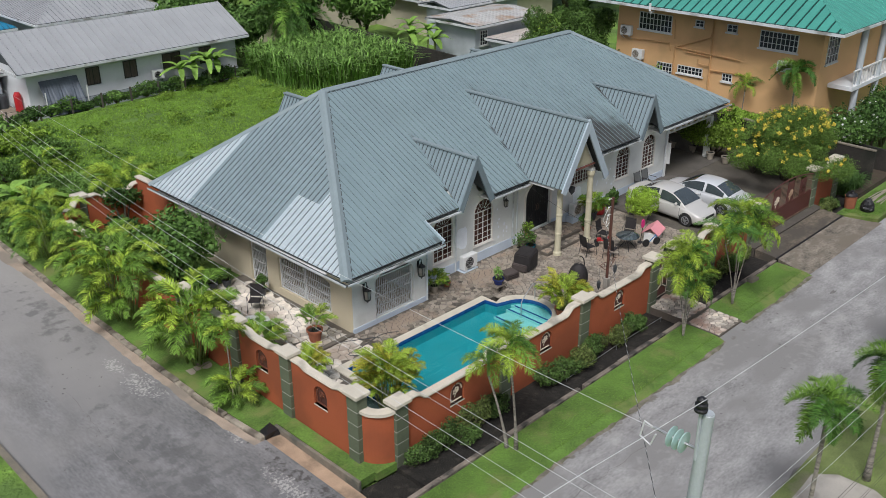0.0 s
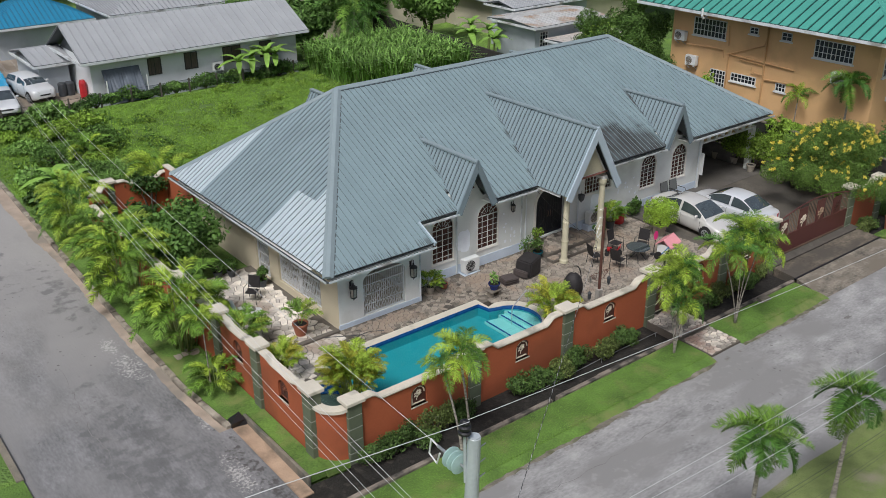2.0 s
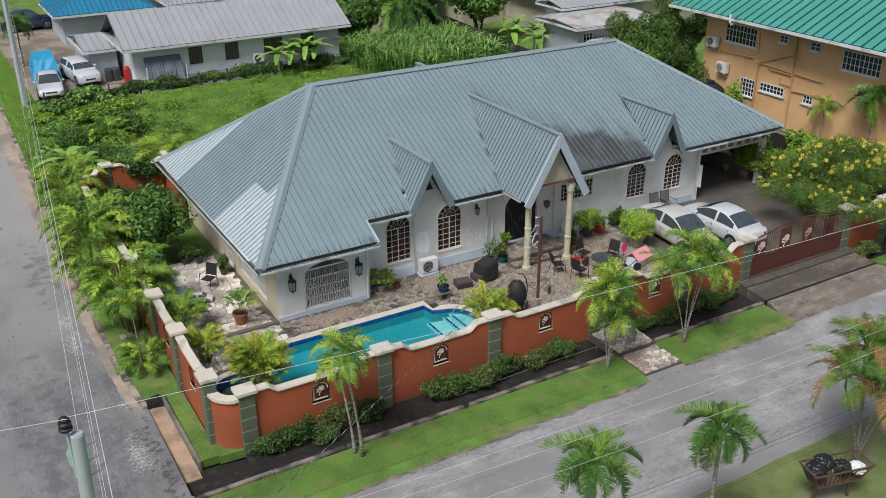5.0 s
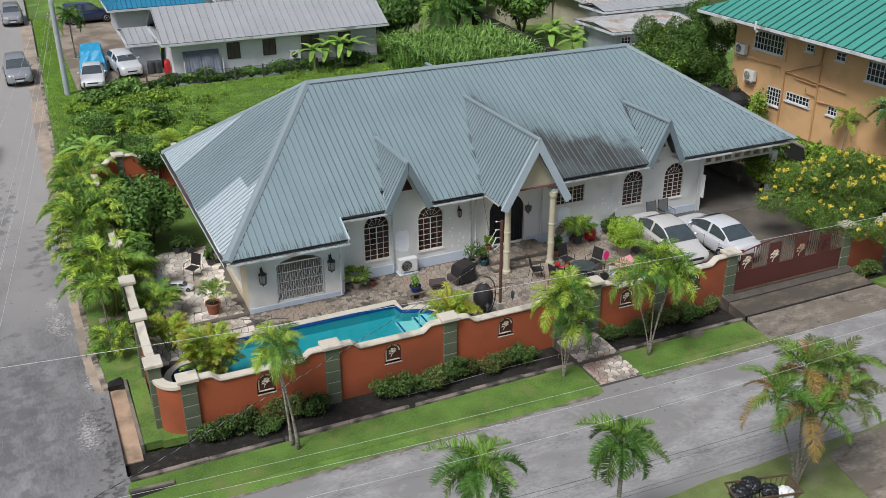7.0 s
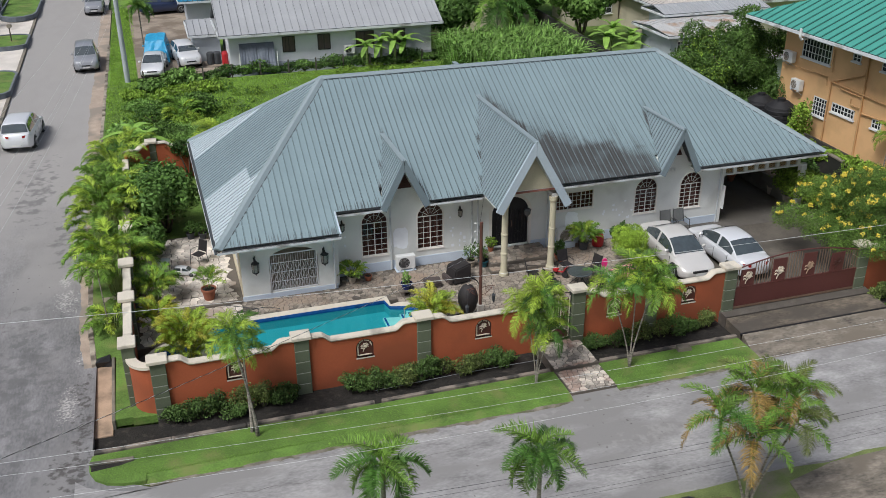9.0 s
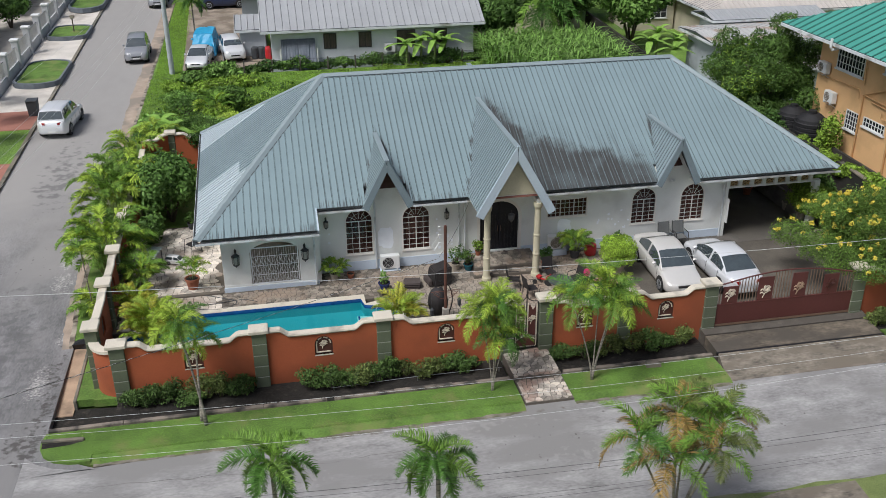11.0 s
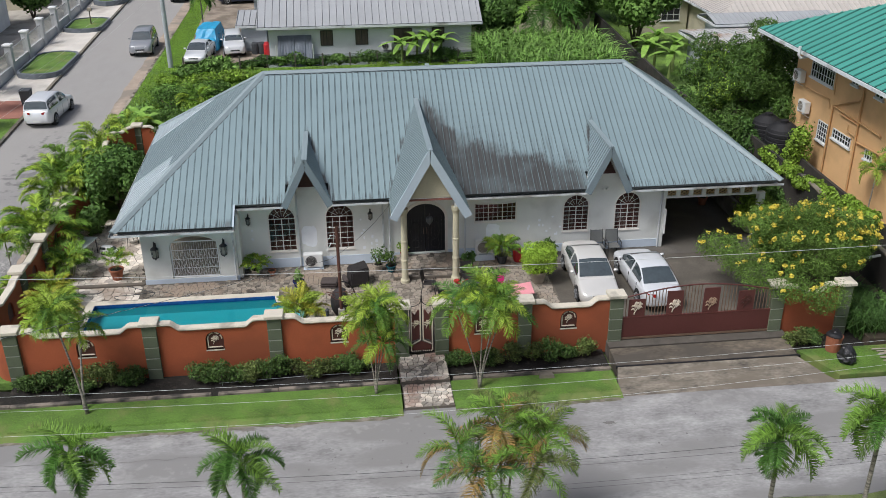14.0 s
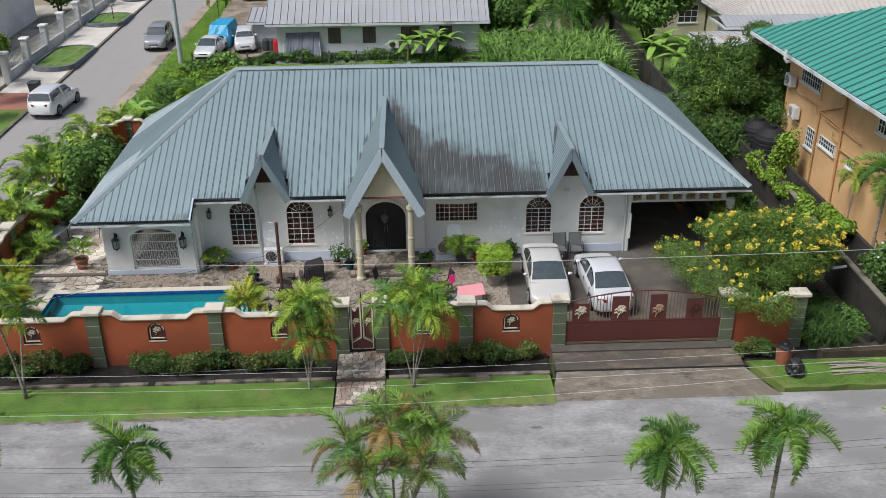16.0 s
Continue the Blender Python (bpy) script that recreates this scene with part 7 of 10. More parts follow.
    front_i = [i for i in range(NS - 1) if st[i + 1].x < cab[2][0] + 0.02 and i > 0]
    rear_y = cab[4][0] if style == "sedan" else cab[-3][0]
    rear_i = [i for i in range(NS - 1) if st[i].x > rear_y + 0.02 and i < NS - 2]
    across = range(6, nv - 7)
    patch([(i, k) for i in front_i for k in across], "windscreen", M["car_glass"], "dark windscreen", 0.012)
    patch([(i, k) for i in rear_i for k in across], "rear_window", M["car_glass"], "dark rear window", 0.012)
    side_i = [i for i in range(3, NS - 4)]
    mid = [i for i in side_i if st[i].x > (0.12 if style == "sedan" else 0.2)][0]
    for rows in ((1, 2, 3, 4), (nv - 3, nv - 4, nv - 5, nv - 6)):
        patch([(i, k) for i in side_i if i < mid for k in rows], "side_window", M["car_glass"], "dark side window", 0.008)
        patch([(i, k) for i in side_i if i > mid for k in rows], "side_window", M["car_glass"], "dark side window", 0.008)

    wz = 0.31 if style == "sedan" else 0.36
    for s in (-1, 1):
        for y in (-h + 0.84, h - 0.88):
            hw = half(y)
            bm = bmesh.new()
            tube(bm, [(s * (hw - 0.3), y, wz + 0.02), (s * (hw + 0.004), y, wz + 0.02)], wz + 0.05, 26)
            part("wheel_arch", bm, M["tyre"], t, "dark wheel arch")
            bm = bmesh.new()
            x = s * (hw - 0.085)
            tube(bm, [(x - 0.1, y, wz), (x - 0.085, y, wz), (x + 0.085, y, wz), (x + 0.1, y, wz)], [wz - 0.035, wz, wz, wz - 0.035], 24)
            wh = part("wheel", bm, M["tyre"], t, "black tyre with alloy rim")
            bm = bmesh.new()
            xo = x + s * 0.1
            for k in range(7):
                a = 2 * math.pi * k / 7
                strip_along(bm, (xo + s * 0.008, y + 0.03 * math.cos(a), wz + 0.03 * math.sin(a)), (xo + s * 0.008, y + wz * 0.62 * math.cos(a), wz + wz * 0.62 * math.sin(a)), 0.016, 0.055, up=(-math.sin(a) * 0 + s, 0, 0))
            tube(bm, [(xo - s * 0.004, y + wz * 0.62 * math.cos(a), wz + wz * 0.62 * math.sin(a)) for a in (2 * math.pi * q / 20 for q in range(21))], 0.02, 5)
            tube(bm, [(xo, y, wz), (xo + s * 0.02, y, wz)], 0.05, 10)
            part("rim", bm, M["rim"], wh, "silver alloy rim")
        bm = bmesh.new()
        zl = zt(-h + 0.14)
        hexa(bm, [(s * 0.36, -h + 0.02, zl - 0.16), (s * 0.70, -h + 0.14, zl - 0.15), (s * 0.72, -h + 0.2, zl - 0.02), (s * 0.40, -h + 0.05, zl - 0.03)],
             [(s * 0.36, -h + 0.2, zl - 0.14), (s * 0.70, -h + 0.34, zl - 0.12), (s * 0.72, -h + 0.44, zl + 0.03), (s * 0.40, -h + 0.26, zl + 0.035)])
        bmesh.ops.recalc_face_normals(bm, faces=bm.faces[:])
        part("headlight", bm, M["lamp_clear"], t, "clear headlight")
        bm = bmesh.new()
        zz = 0.74 if style == "sedan" else 0.88
        hexa(bm, [(s * 0.38, h + 0.006, zz), (s * 0.68, h - 0.1, zz), (s * 0.70, h - 0.1, zz + 0.16), (s * 0.38, h + 0.0, zz + 0.13)],
             [(s * 0.38, h - 0.14, zz), (s * 0.8, h - 0.34, zz), (s * 0.8, h - 0.34, zz + 0.16), (s * 0.38, h - 0.14, zz + 0.13)])
        bmesh.ops.recalc_face_normals(bm, faces=bm.faces[:])
        part("tail_light", bm, M["tail"], t, "red tail light")
        bm = bmesh.new()
        ym = cab[0][0] + 0.42
        box(bm, s * (W / 2 + 0.06) - 0.1, s * (W / 2 + 0.06) + 0.08, ym, ym + 0.1, zt(ym) + 0.02, zt(ym) + 0.15)
        bevel(bm, 0.03, 2)
        part("mirror", bm, paint, t, smooth=True)
        for yy in (-0.05, 0.95):
            bm = bmesh.new()
            box(bm, s * (half(yy) + 0.008) - 0.012, s * (half(yy) + 0.008) + 0.012, yy, yy + 0.2, zt(yy) - 0.16, zt(yy) - 0.12)
            bevel(bm, 0.008)
            part("door_handle", bm, paint, t)
        for yy in (cab[0][0] + 0.28, 0.15, 1.12):
            bm = bmesh.new()
            box(bm, s * (half(yy) * 0.99) - 0.012, s * (half(yy) * 0.99) + 0.008 * s + 0.006, yy - 0.006, yy + 0.006, 0.32, zt(yy) - 0.1)
            part("door_seam", bm, M["tyre"], t)
    bm = bmesh.new()
    box(bm, -0.36, 0.36, -h - 0.012, -h + 0.1, 0.50, 0.60)
    bevel(bm, 0.02)
    part("grille", bm, M["tyre"], t, "dark front grille")
    bm = bmesh.new()
    box(bm, -0.5, 0.5, -h - 0.008, -h + 0.1, 0.28, 0.36)
    bevel(bm, 0.02)
    part("air_intake", bm, M["tyre"], t)
    for yy, s in ((-h - 0.016, -1), (h + 0.012, 1)):
        bm = bmesh.new()
        box(bm, -0.24, 0.24, min(yy, yy + s * 0.01), max(yy, yy + s * 0.01), 0.38, 0.49)
        part("number_plate", bm, M["plastic_white"], t, "blank pale number plate")
    return t


car("champagne silver sedan parked nose to the gate", pose(6.74, -3.05, 0.475, 2, 0, -1), M["champagne"])
car("silver white sedan parked nose to the house", pose(9.08, -3.6, 0.46, -2.2, 0, 182), M["silver"])

# ---- patio things ----
areca("golden feather palm in a planter by the pool steps", -5.45, -5.78, PZ + 0.3, "areca_gold", 50, 0.74, 21, 0.14, tall=0.8, low=32)
pot("planter", "terracotta planter under the poolside palm", -5.45, -5.78, PZ, 0.3, 0.34, M["terracotta"])
areca("large golden feather palm by the pool corner", -14.65, -5.7, PZ - 0.1, "areca_gold", 150, 0.62, 22, 0.24, tall=3.0, low=34)
areca("bright feather palm by the spa", -15.6, -2.5, PZ, "areca_gold", 60, 0.56, 23, 0.16, tall=1.5, low=36)
areca("green feather palm beside the side wall", -15.75, 0.2, PZ, "areca", 46, 0.66, 24, 0.2, tall=1.2, low=28)
pot("plant_pot", "terracotta pot at the porch corner", -13.55, -0.35, PZ + 0.02, 0.3, 0.5, M["terracotta"])
areca("arching feather palm in the terracotta pot", -13.55, -0.35, PZ + 0.46, "areca", 10, 0.62, 25, 0.06, tall=0.5, low=35)
bm = bmesh.new()
box(bm, -16.3, -12.25, -1.15, -0.95, 0.2, PZ + 0.09)
bevel(bm, 0.02)
tagged(part("terrace_step", bm, M["mortar"]), "low stone step between side terrace and pool deck", "step", kind="structure")
pot("plant_pot", "pale pot beside the porch wall", -7.55, -0.7, PZ, 0.2, 0.3, M["pot_stone"])
areca("green bushy fern in a pale pot", -7.55, -0.7, PZ + 0.22, "areca", 46, 0.34, 31, 0.14, "fern", "ferns", 1.1, 28)
pot("plant_pot", "small terracotta pot by the wall", -6.85, -0.75, PZ, 0.16, 0.24, M["terracotta"])
M["pot_teal"] = mat("pot_glazed_teal", (0.015, 0.10, 0.13), 0.25, 0.2)
for k, (x, y, z, rr, hh, pm, lm, sp) in enumerate(((-2.2, -0.85, PZ, 0.21, 0.32, "pot_stone", "leaf", 0.42), (-1.65, -1.0, PZ, 0.22, 0.3, "pot_teal", "leaf_feather", 0.36), (-1.05, -0.3, 0.835, 0.14, 0.22, "terracotta", "leaf_bright", 0.26))):
    pot("plant_pot", ("pale stone pot by the entrance steps", "teal glazed pot by the entrance steps", "small terracotta pot on the entrance step")[k], x, y, z, rr, hh, M[pm])
    bush("potted_plant", "sparse leafy green potted plant by the entrance", x, y, z + hh * 0.85, sp, sp, sp * 1.15, 260, 0.06, M[lm], 32 + k, "plant", nl=6)
stand = thing("stone_stand", "rough stone block stand for a pot", "stand", m=pose(-5.62, -2.55, PZ))
for sx in (-0.2, 0.2):
    bm = bmesh.new()
    box(bm, sx - 0.08, sx + 0.08, -0.14, 0.14, 0, 0.22)
    bevel(bm, 0.02)
    part("leg", bm, M["flag"], stand)
bm = bmesh.new()
box(bm, -0.34, 0.34, -0.2, 0.2, 0.22, 0.31)
bevel(bm, 0.02)
part("top", bm, M["flag"], stand)
pot("plant_pot", "dark blue glazed bowl on the stone stand", -5.62, -2.55, PZ + 0.31, 0.24, 0.26, M["pot_blue"])
bush("potted_plant", "sparse grey-green succulent in the blue bowl", -5.62, -2.55, PZ + 0.54, 0.28, 0.28, 0.25, 160, 0.06, M["cane"], 36, "plant", nl=3)

M["rattan"] = mat("rattan_dark", (0.022, 0.019, 0.019), 0.7, 0.35, 5, 60, 0.5)
M["cushion"] = mat("cushion_brown", (0.075, 0.06, 0.055), 0.9, 0.2, 4, 40, 0.3)
lounge = thing("rattan_lounger", "boxy dark woven rattan armchair with a high back", "lounger", m=pose(-3.45, -2.0, PZ, 0, 0, 12))
bm = bmesh.new()
hexa(bm, [(-0.12, -0.42, 0.03), (0.72, -0.42, 0.03), (0.72, 0.42, 0.03), (-0.12, 0.42, 0.03)], [(-0.02, -0.4, 0.7), (0.74, -0.4, 0.86), (0.74, 0.4, 0.86), (-0.02, 0.4, 0.7)])
bevel(bm, 0.05, 2)
part("shell", bm, M["rattan"], lounge)
bm = bmesh.new()
box(bm, -0.3, -0.14, -0.36, 0.36, 0.05, 0.36)
bevel(bm, 0.04, 2)
part("cushion", bm, M["cushion"], lounge, "brown seat cushion")
low = thing("floor_cushion", "folded dark brown lounge cushions on the paving", "cushion", m=pose(-4.35, -2.05, PZ, 0, 0, -8))
for k in range(3):
    bm = bmesh.new()
    box(bm, -0.36, 0.36, -0.3, 0.3, 0.09 * k, 0.09 * k + 0.085)
    bevel(bm, 0.035, 2)
    part("pad", bm, M["cushion"], low)

egg = thing("hanging_egg_chair", "black woven egg chair hanging from a curved iron stand", "egg chair", m=pose(-3.85, -5.3, PZ, 0, 0, 12) @ Matrix.Scale(1.12, 4))
bm = bmesh.new()
me_pts = []
nu, nv = 22, 14
grid = [[None] * nu for _ in range(nv)]
for j in range(nv):
    th = math.pi * (j + 0.5) / nv
    for i in range(nu):
        a = 2 * math.pi * i / nu
        grid[j][i] = bm.verts.new((0.36 * math.sin(th) * math.cos(a), 0.36 * math.sin(th) * math.sin(a), 0.86 - 0.58 * math.cos(th) * (1.05 if th < 1.57 else 0.95)))
for j in range(nv - 1):
    for i in range(nu):
        a = 2 * math.pi * (i + 0.5) / nu
        if math.cos(a - 0.4) > 0.55 and 3 < j < 11:
            continue
        bm.faces.new((grid[j][i], grid[j][(i + 1) % nu], grid[j + 1][(i + 1) % nu], grid[j + 1][i]))
part("shell", bm, M["rattan"], egg, "black woven shell")
bm = bmesh.new()
tube(bm, [(0.55 * math.cos(t), 0.0, 0.85 + 0.8 * math.sin(t)) for t in (q * 0.2 - 1.1 for q in range(14))], 0.02, 8)
part("stand_arc", bm, M["black"], egg, "curved iron stand")
bm = bmesh.new()
tube(bm, [(0.46 * math.cos(a), 0.46 * math.sin(a), 0.03) for a in (2 * math.pi * q / 20 for q in range(21))], 0.025, 6)
part("base_ring", bm, M["black"], egg)
bm = bmesh.new()
box(bm, -0.22, 0.22, -0.22, 0.22, 0.42, 0.54)
bevel(bm, 0.05, 2)
part("cushion", bm, M["cushion"], egg)

wpole = thing("service_pole", "thin rusty service pole with wires and white insulators", "pole", m=pose(-3.82, -6.66, 0.3))
M["rust"] = mat("rusty_pipe", (0.10, 0.04, 0.028), 0.75, 0.35, 4, 20, 0.3)
bm = bmesh.new()
tube(bm, [(0, 0, 0), (0, 0, 5.0)], 0.06, 10)
part("pipe", bm, M["rust"], wpole)
for k, z in enumerate((4.3, 4.62, 4.95)):
    bm = bmesh.new()
    tube(bm, [(-0.05, 0, z), (-0.16, -0.02, z + 0.06), (-0.24, 0, z + 0.03)], 0.011, 5)
    lathe(bm, [(0.02, 0), (0.034, 0.02), (0.02, 0.05)], 8, (-0.24, 0, z + 0.02))
    part("insulator", bm, M["plastic_white"], wpole)
bm = bmesh.new()
tube(bm, [(-0.24, 0, 4.33), (-0.42, -0.05, 4.05), (-0.3, 0.02, 3.85), (-0.08, 0.02, 4.0)], 0.014, 5)
tube(bm, [(-0.24, 0, 4.65), (-0.5, 0.05, 4.2), (-0.1, 0.03, 3.7)], 0.01, 5)
part("loop_wire", bm, M["plastic_white"], wpole, "white looped service wires")
bm = bmesh.new()
box(bm, -0.12, 0.12, -0.1, 0.1, 1.15, 1.6)
bevel(bm, 0.02)
part("meter_box", bm, M["concrete_light"], wpole, "pale box at the pole foot")
bm = bmesh.new()
for s in (-1, 1):
    tube(bm, [(s * 0.05, 0, 2.3), (s * 0.3, 0, 2.34), (s * 0.56, 0, 2.3)], 0.014, 5)
    tube(bm, [(s * (0.3 + 0.14 * (1 - a / 9) * math.cos(a)), 0, 2.17 + 0.14 * (1 - a / 9) * math.sin(a)) for a in (q * 0.5 for q in range(17))], 0.012, 5)
    tube(bm, [(s * 0.06, 0, 2.0), (s * 0.2, 0, 2.02), (s * 0.48, 0, 2.26)], 0.012, 5)
part("scroll_bracket", bm, M["rust"], wpole, "rusty scrollwork lamp bracket")
for s in (-1, 1):
    bm = bmesh.new()
    x, zt0 = s * 0.53, (2.28 if s > 0 else 1.95)
    tube(bm, [(x, 0, 2.3), (x, 0, zt0 - 0.3)], 0.006, 4)
    lathe(bm, [(0.015, -0.28), (0.05, -0.33), (0.09, -0.38), (0.075, -0.4), (0.06, -0.6), (0.03, -0.64), (0.01, -0.7)], 6, (x, 0, zt0))
    part("hanging_lantern", bm, M["pot_dark"], wpole, "dark hanging lantern")

tbl = thing("patio_table", "round dark glass patio table with iron legs", "table", m=pose(1.62, -4.0, PZ - 0.0) @ Matrix.Scale(0.92, 4))
bm = bmesh.new()
lathe(bm, [(0.56, 0.69), (0.58, 0.7), (0.58, 0.72), (0.56, 0.73)], 28)
part("tabletop", bm, M["car_glass"], tbl, "dark glass top")
for k in range(4):
    a = 0.8 + k * math.pi / 2
    bm = bmesh.new()
    tube(bm, [(0.12 * math.cos(a), 0.12 * math.sin(a), 0.4), (0.42 * math.cos(a), 0.42 * math.sin(a), 0.69)], 0.018, 6)
    tube(bm, [(0.12 * math.cos(a), 0.12 * math.sin(a), 0.4), (0.45 * math.cos(a), 0.45 * math.sin(a), 0.0)], 0.018, 6)
    part("leg", bm, M["black"], tbl)


def iron_chair(m, seat_mat, label, group="iron patio chairs"):
    c = thing("patio_chair", label, "chair", group, m)
    bm = bmesh.new()
    box(bm, -0.24, 0.24, -0.23, 0.23, 0.42, 0.455)
    bevel(bm, 0.015)
    part("seat", bm, seat_mat, c)
    bm = bmesh.new()
    hexa(bm, [(-0.24, 0.24, 0.5), (0.24, 0.24, 0.5), (0.24, 0.26, 0.5), (-0.24, 0.26, 0.5)], [(-0.22, 0.34, 1.0), (0.22, 0.34, 1.0), (0.22, 0.36, 1.0), (-0.22, 0.36, 1.0)])
    part("backrest", bm, seat_mat, c)
    for sx in (-1, 1):
        bm = bmesh.new()
        tube(bm, [(sx * 0.27, -0.3, 0.0), (sx * 0.26, -0.24, 0.44), (sx * 0.27, -0.2, 0.66), (sx * 0.27, 0.24, 0.66)], 0.014, 6)
        part("front_leg", bm, M["black"], c)
        bm = bmesh.new()
        tube(bm, [(sx * 0.26, 0.3, 0.0), (sx * 0.25, 0.23, 0.44), (sx * 0.24, 0.36, 1.02)], 0.014, 6)
        part("back_leg", bm, M["black"], c)
    return c


M["sling"] = mat("sling_grey", (0.13, 0.135, 0.13), 0.8, 0.2)
for x, y, rz, lab in ((-0.15, -3.1, 75, "black iron patio chair under the portico edge"), (1.55, -2.75, 10, "black iron patio chair near the column"), (2.45, -3.5, -70, "black iron patio chair turned to the table"), (0.35, -4.0, 100, "black iron patio chair beside the table")):
    iron_chair(pose(x, y, PZ, 0, 0, rz), M["rattan"], lab)
for x in (7.75, 8.45):
    iron_chair(pose(x, -0.7, 0.56, 0, 0, 0) @ Matrix.Scale(1.12, 4), M["sling"], "grey sling garden chair against the house wall", "sling chairs")

M["pink"] = mat("pink_plastic", (0.80, 0.33, 0.36), 0.5, 0.1)
M["pink_hot"] = mat("hot_pink", (0.75, 0.03, 0.22), 0.5, 0.1)
M["red"] = mat("red_plastic", (0.45, 0.02, 0.025), 0.45, 0.15)
M["blue"] = mat("blue_plastic", (0.02, 0.16, 0.42), 0.45, 0.15)
ph = thing("toy_playhouse", "small pink toy playhouse with pitched roof", "toy", m=pose(3.45, -4.2, PZ, 0, 0, 15))
bm = bmesh.new()
box(bm, -0.45, 0.45, -0.3, 0.3, 0, 0.42)
part("wall", bm, M["plastic_white"], ph, "white toy walls")
for s in (-1, 1):
    bm = bmesh.new()
    hexa(bm, [(-0.55, 0, 0.72), (0.55, 0, 0.72), (0.55, s * 0.42, 0.4), (-0.55, s * 0.42, 0.4)], [(-0.55, 0, 0.69), (0.55, 0, 0.69), (0.55, s * 0.42, 0.37), (-0.55, s * 0.42, 0.37)])
    bmesh.ops.recalc_face_normals(bm, faces=bm.faces[:])
    part("roof", bm, M["pink"], ph, "pink toy roof")
fan = thing("toy_stand", "hot pink oval on a black toy stand", "toy", m=pose(2.65, -4.05, PZ) @ Matrix.Scale(0.82, 4))
bm = bmesh.new()
tube(bm, [(0, 0, 0), (0.05, 0, 0.5), (0.1, 0, 0.95)], 0.02, 6)
lathe(bm, [(0.18, 0), (0.18, 0.04), (0.03, 0.1)], 12)
part("stem", bm, M["black"], fan)
bm = bmesh.new()
tube(bm, [(0.1, -0.02, 1.12), (0.1, 0.02, 1.12)], 0.22, 18)
bmesh.ops.scale(bm, vec=(0.75, 1, 1.2), space=Matrix.Translation((-0.1, 0, -1.12)), verts=bm.verts[:])
part("oval", bm, M["pink_hot"], fan)
trike = thing("toy_tricycle", "red toy tricycle with black wheels", "toy", m=pose(1.15, -2.95, PZ, 0, 0, 40))
bm = bmesh.new()
tube(bm, [(0, -0.3, 0.45), (0, -0.2, 0.25), (0, 0.25, 0.2)], 0.035, 8)
box(bm, -0.1, 0.1, 0.05, 0.25, 0.26, 0.34)
part("frame", bm, M["red"], trike)
bm = bmesh.new()
tube(bm, [(-0.2, -0.32, 0.48), (0.2, -0.32, 0.48)], 0.016, 6)
part("handlebar", bm, M["red"], trike)
for x, y, r in ((0, -0.28, 0.15), (-0.18, 0.25, 0.1), (0.18, 0.25, 0.1)):
    bm = bmesh.new()
    tube(bm, [(x - 0.03, y, r), (x + 0.03, y, r)], r, 16)
    part("wheel", bm, M["tyre"], trike)
bike = thing("toy_bicycle", "small blue toy bicycle", "toy", m=pose(2.7, -4.6, PZ, 0, 0, 70))
bm = bmesh.new()
tube(bm, [(0, -0.3, 0.18), (0, -0.22, 0.5), (0, 0.1, 0.22), (0, 0.3, 0.18)], 0.025, 6)
part("frame", bm, M["blue"], bike)
for y in (-0.3, 0.3):
    bm = bmesh.new()
    tube(bm, [(0.17 * 0 - 0.025, y, 0.18), (0.025, y, 0.18)], 0.18, 16)
    part("wheel", bm, M["tyre"], bike)

# topiary, red barrel and pots by the facade
pot("plant_pot", "large pale stone urn under the clipped bush", 4.6, -2.75, PZ, 0.36, 0.55, M["pot_stone"])
tp = thing("topiary", "bright yellow-green clipped round bush in an urn", "bush", m=pose(4.6, -2.75, PZ + 0.45))
ob = new("crown", leaf_cloud("crown", [(sx * 0.3, sy * 0.28, 0.7 + sz * 0.22, 0.42, 0.4, 0.36) for sx in (-1, 1) for sy in (-1, 1) for sz in (-1, 1)], 9000, 0.042, 41, M["leaf_lime"], hollow=0.85))
ob.parent = tp
bm = bmesh.new()
tube(bm, [(0, 0, 0), (0.02, 0, 0.5)], 0.05, 8)
part("stem", bm, M["bark"], tp)
pot("plant_pot", "dark pot against the front wall", 3.35, -0.75, PZ, 0.25, 0.4, M["pot_dark"])
areca("arching green fern in a dark pot", 3.35, -0.75, PZ + 0.32, "areca", 54, 0.48, 42, 0.16, "fern", "ferns", 1.1, 22)
bush("shrub", "dark green shrub at the wall behind the cars", 5.35, -0.5, PZ, 0.5, 0.35, 0.5, 800, 0.08, M["leaf"], 43)
bar = thing("red_barrel", "red plastic barrel with flowers on top", "barrel", m=pose(4.15, -0.6, PZ))
bm = bmesh.new()
lathe(bm, [(0.24, 0), (0.27, 0.08), (0.28, 0.25), (0.27, 0.45), (0.24, 0.52)], 18)
part("drum", bm, M["red"], bar)
pot("plant_pot", "terracotta pot by the portico column", 1.75, -1.6, PZ, 0.22, 0.35, M["terracotta"])
bush("potted_plant", "reddish leafed plant in the terracotta pot", 1.75, -1.6, PZ + 0.3, 0.36, 0.34, 0.4, 380, 0.07, M["leaf_dark"], 44, "plant", nl=5)
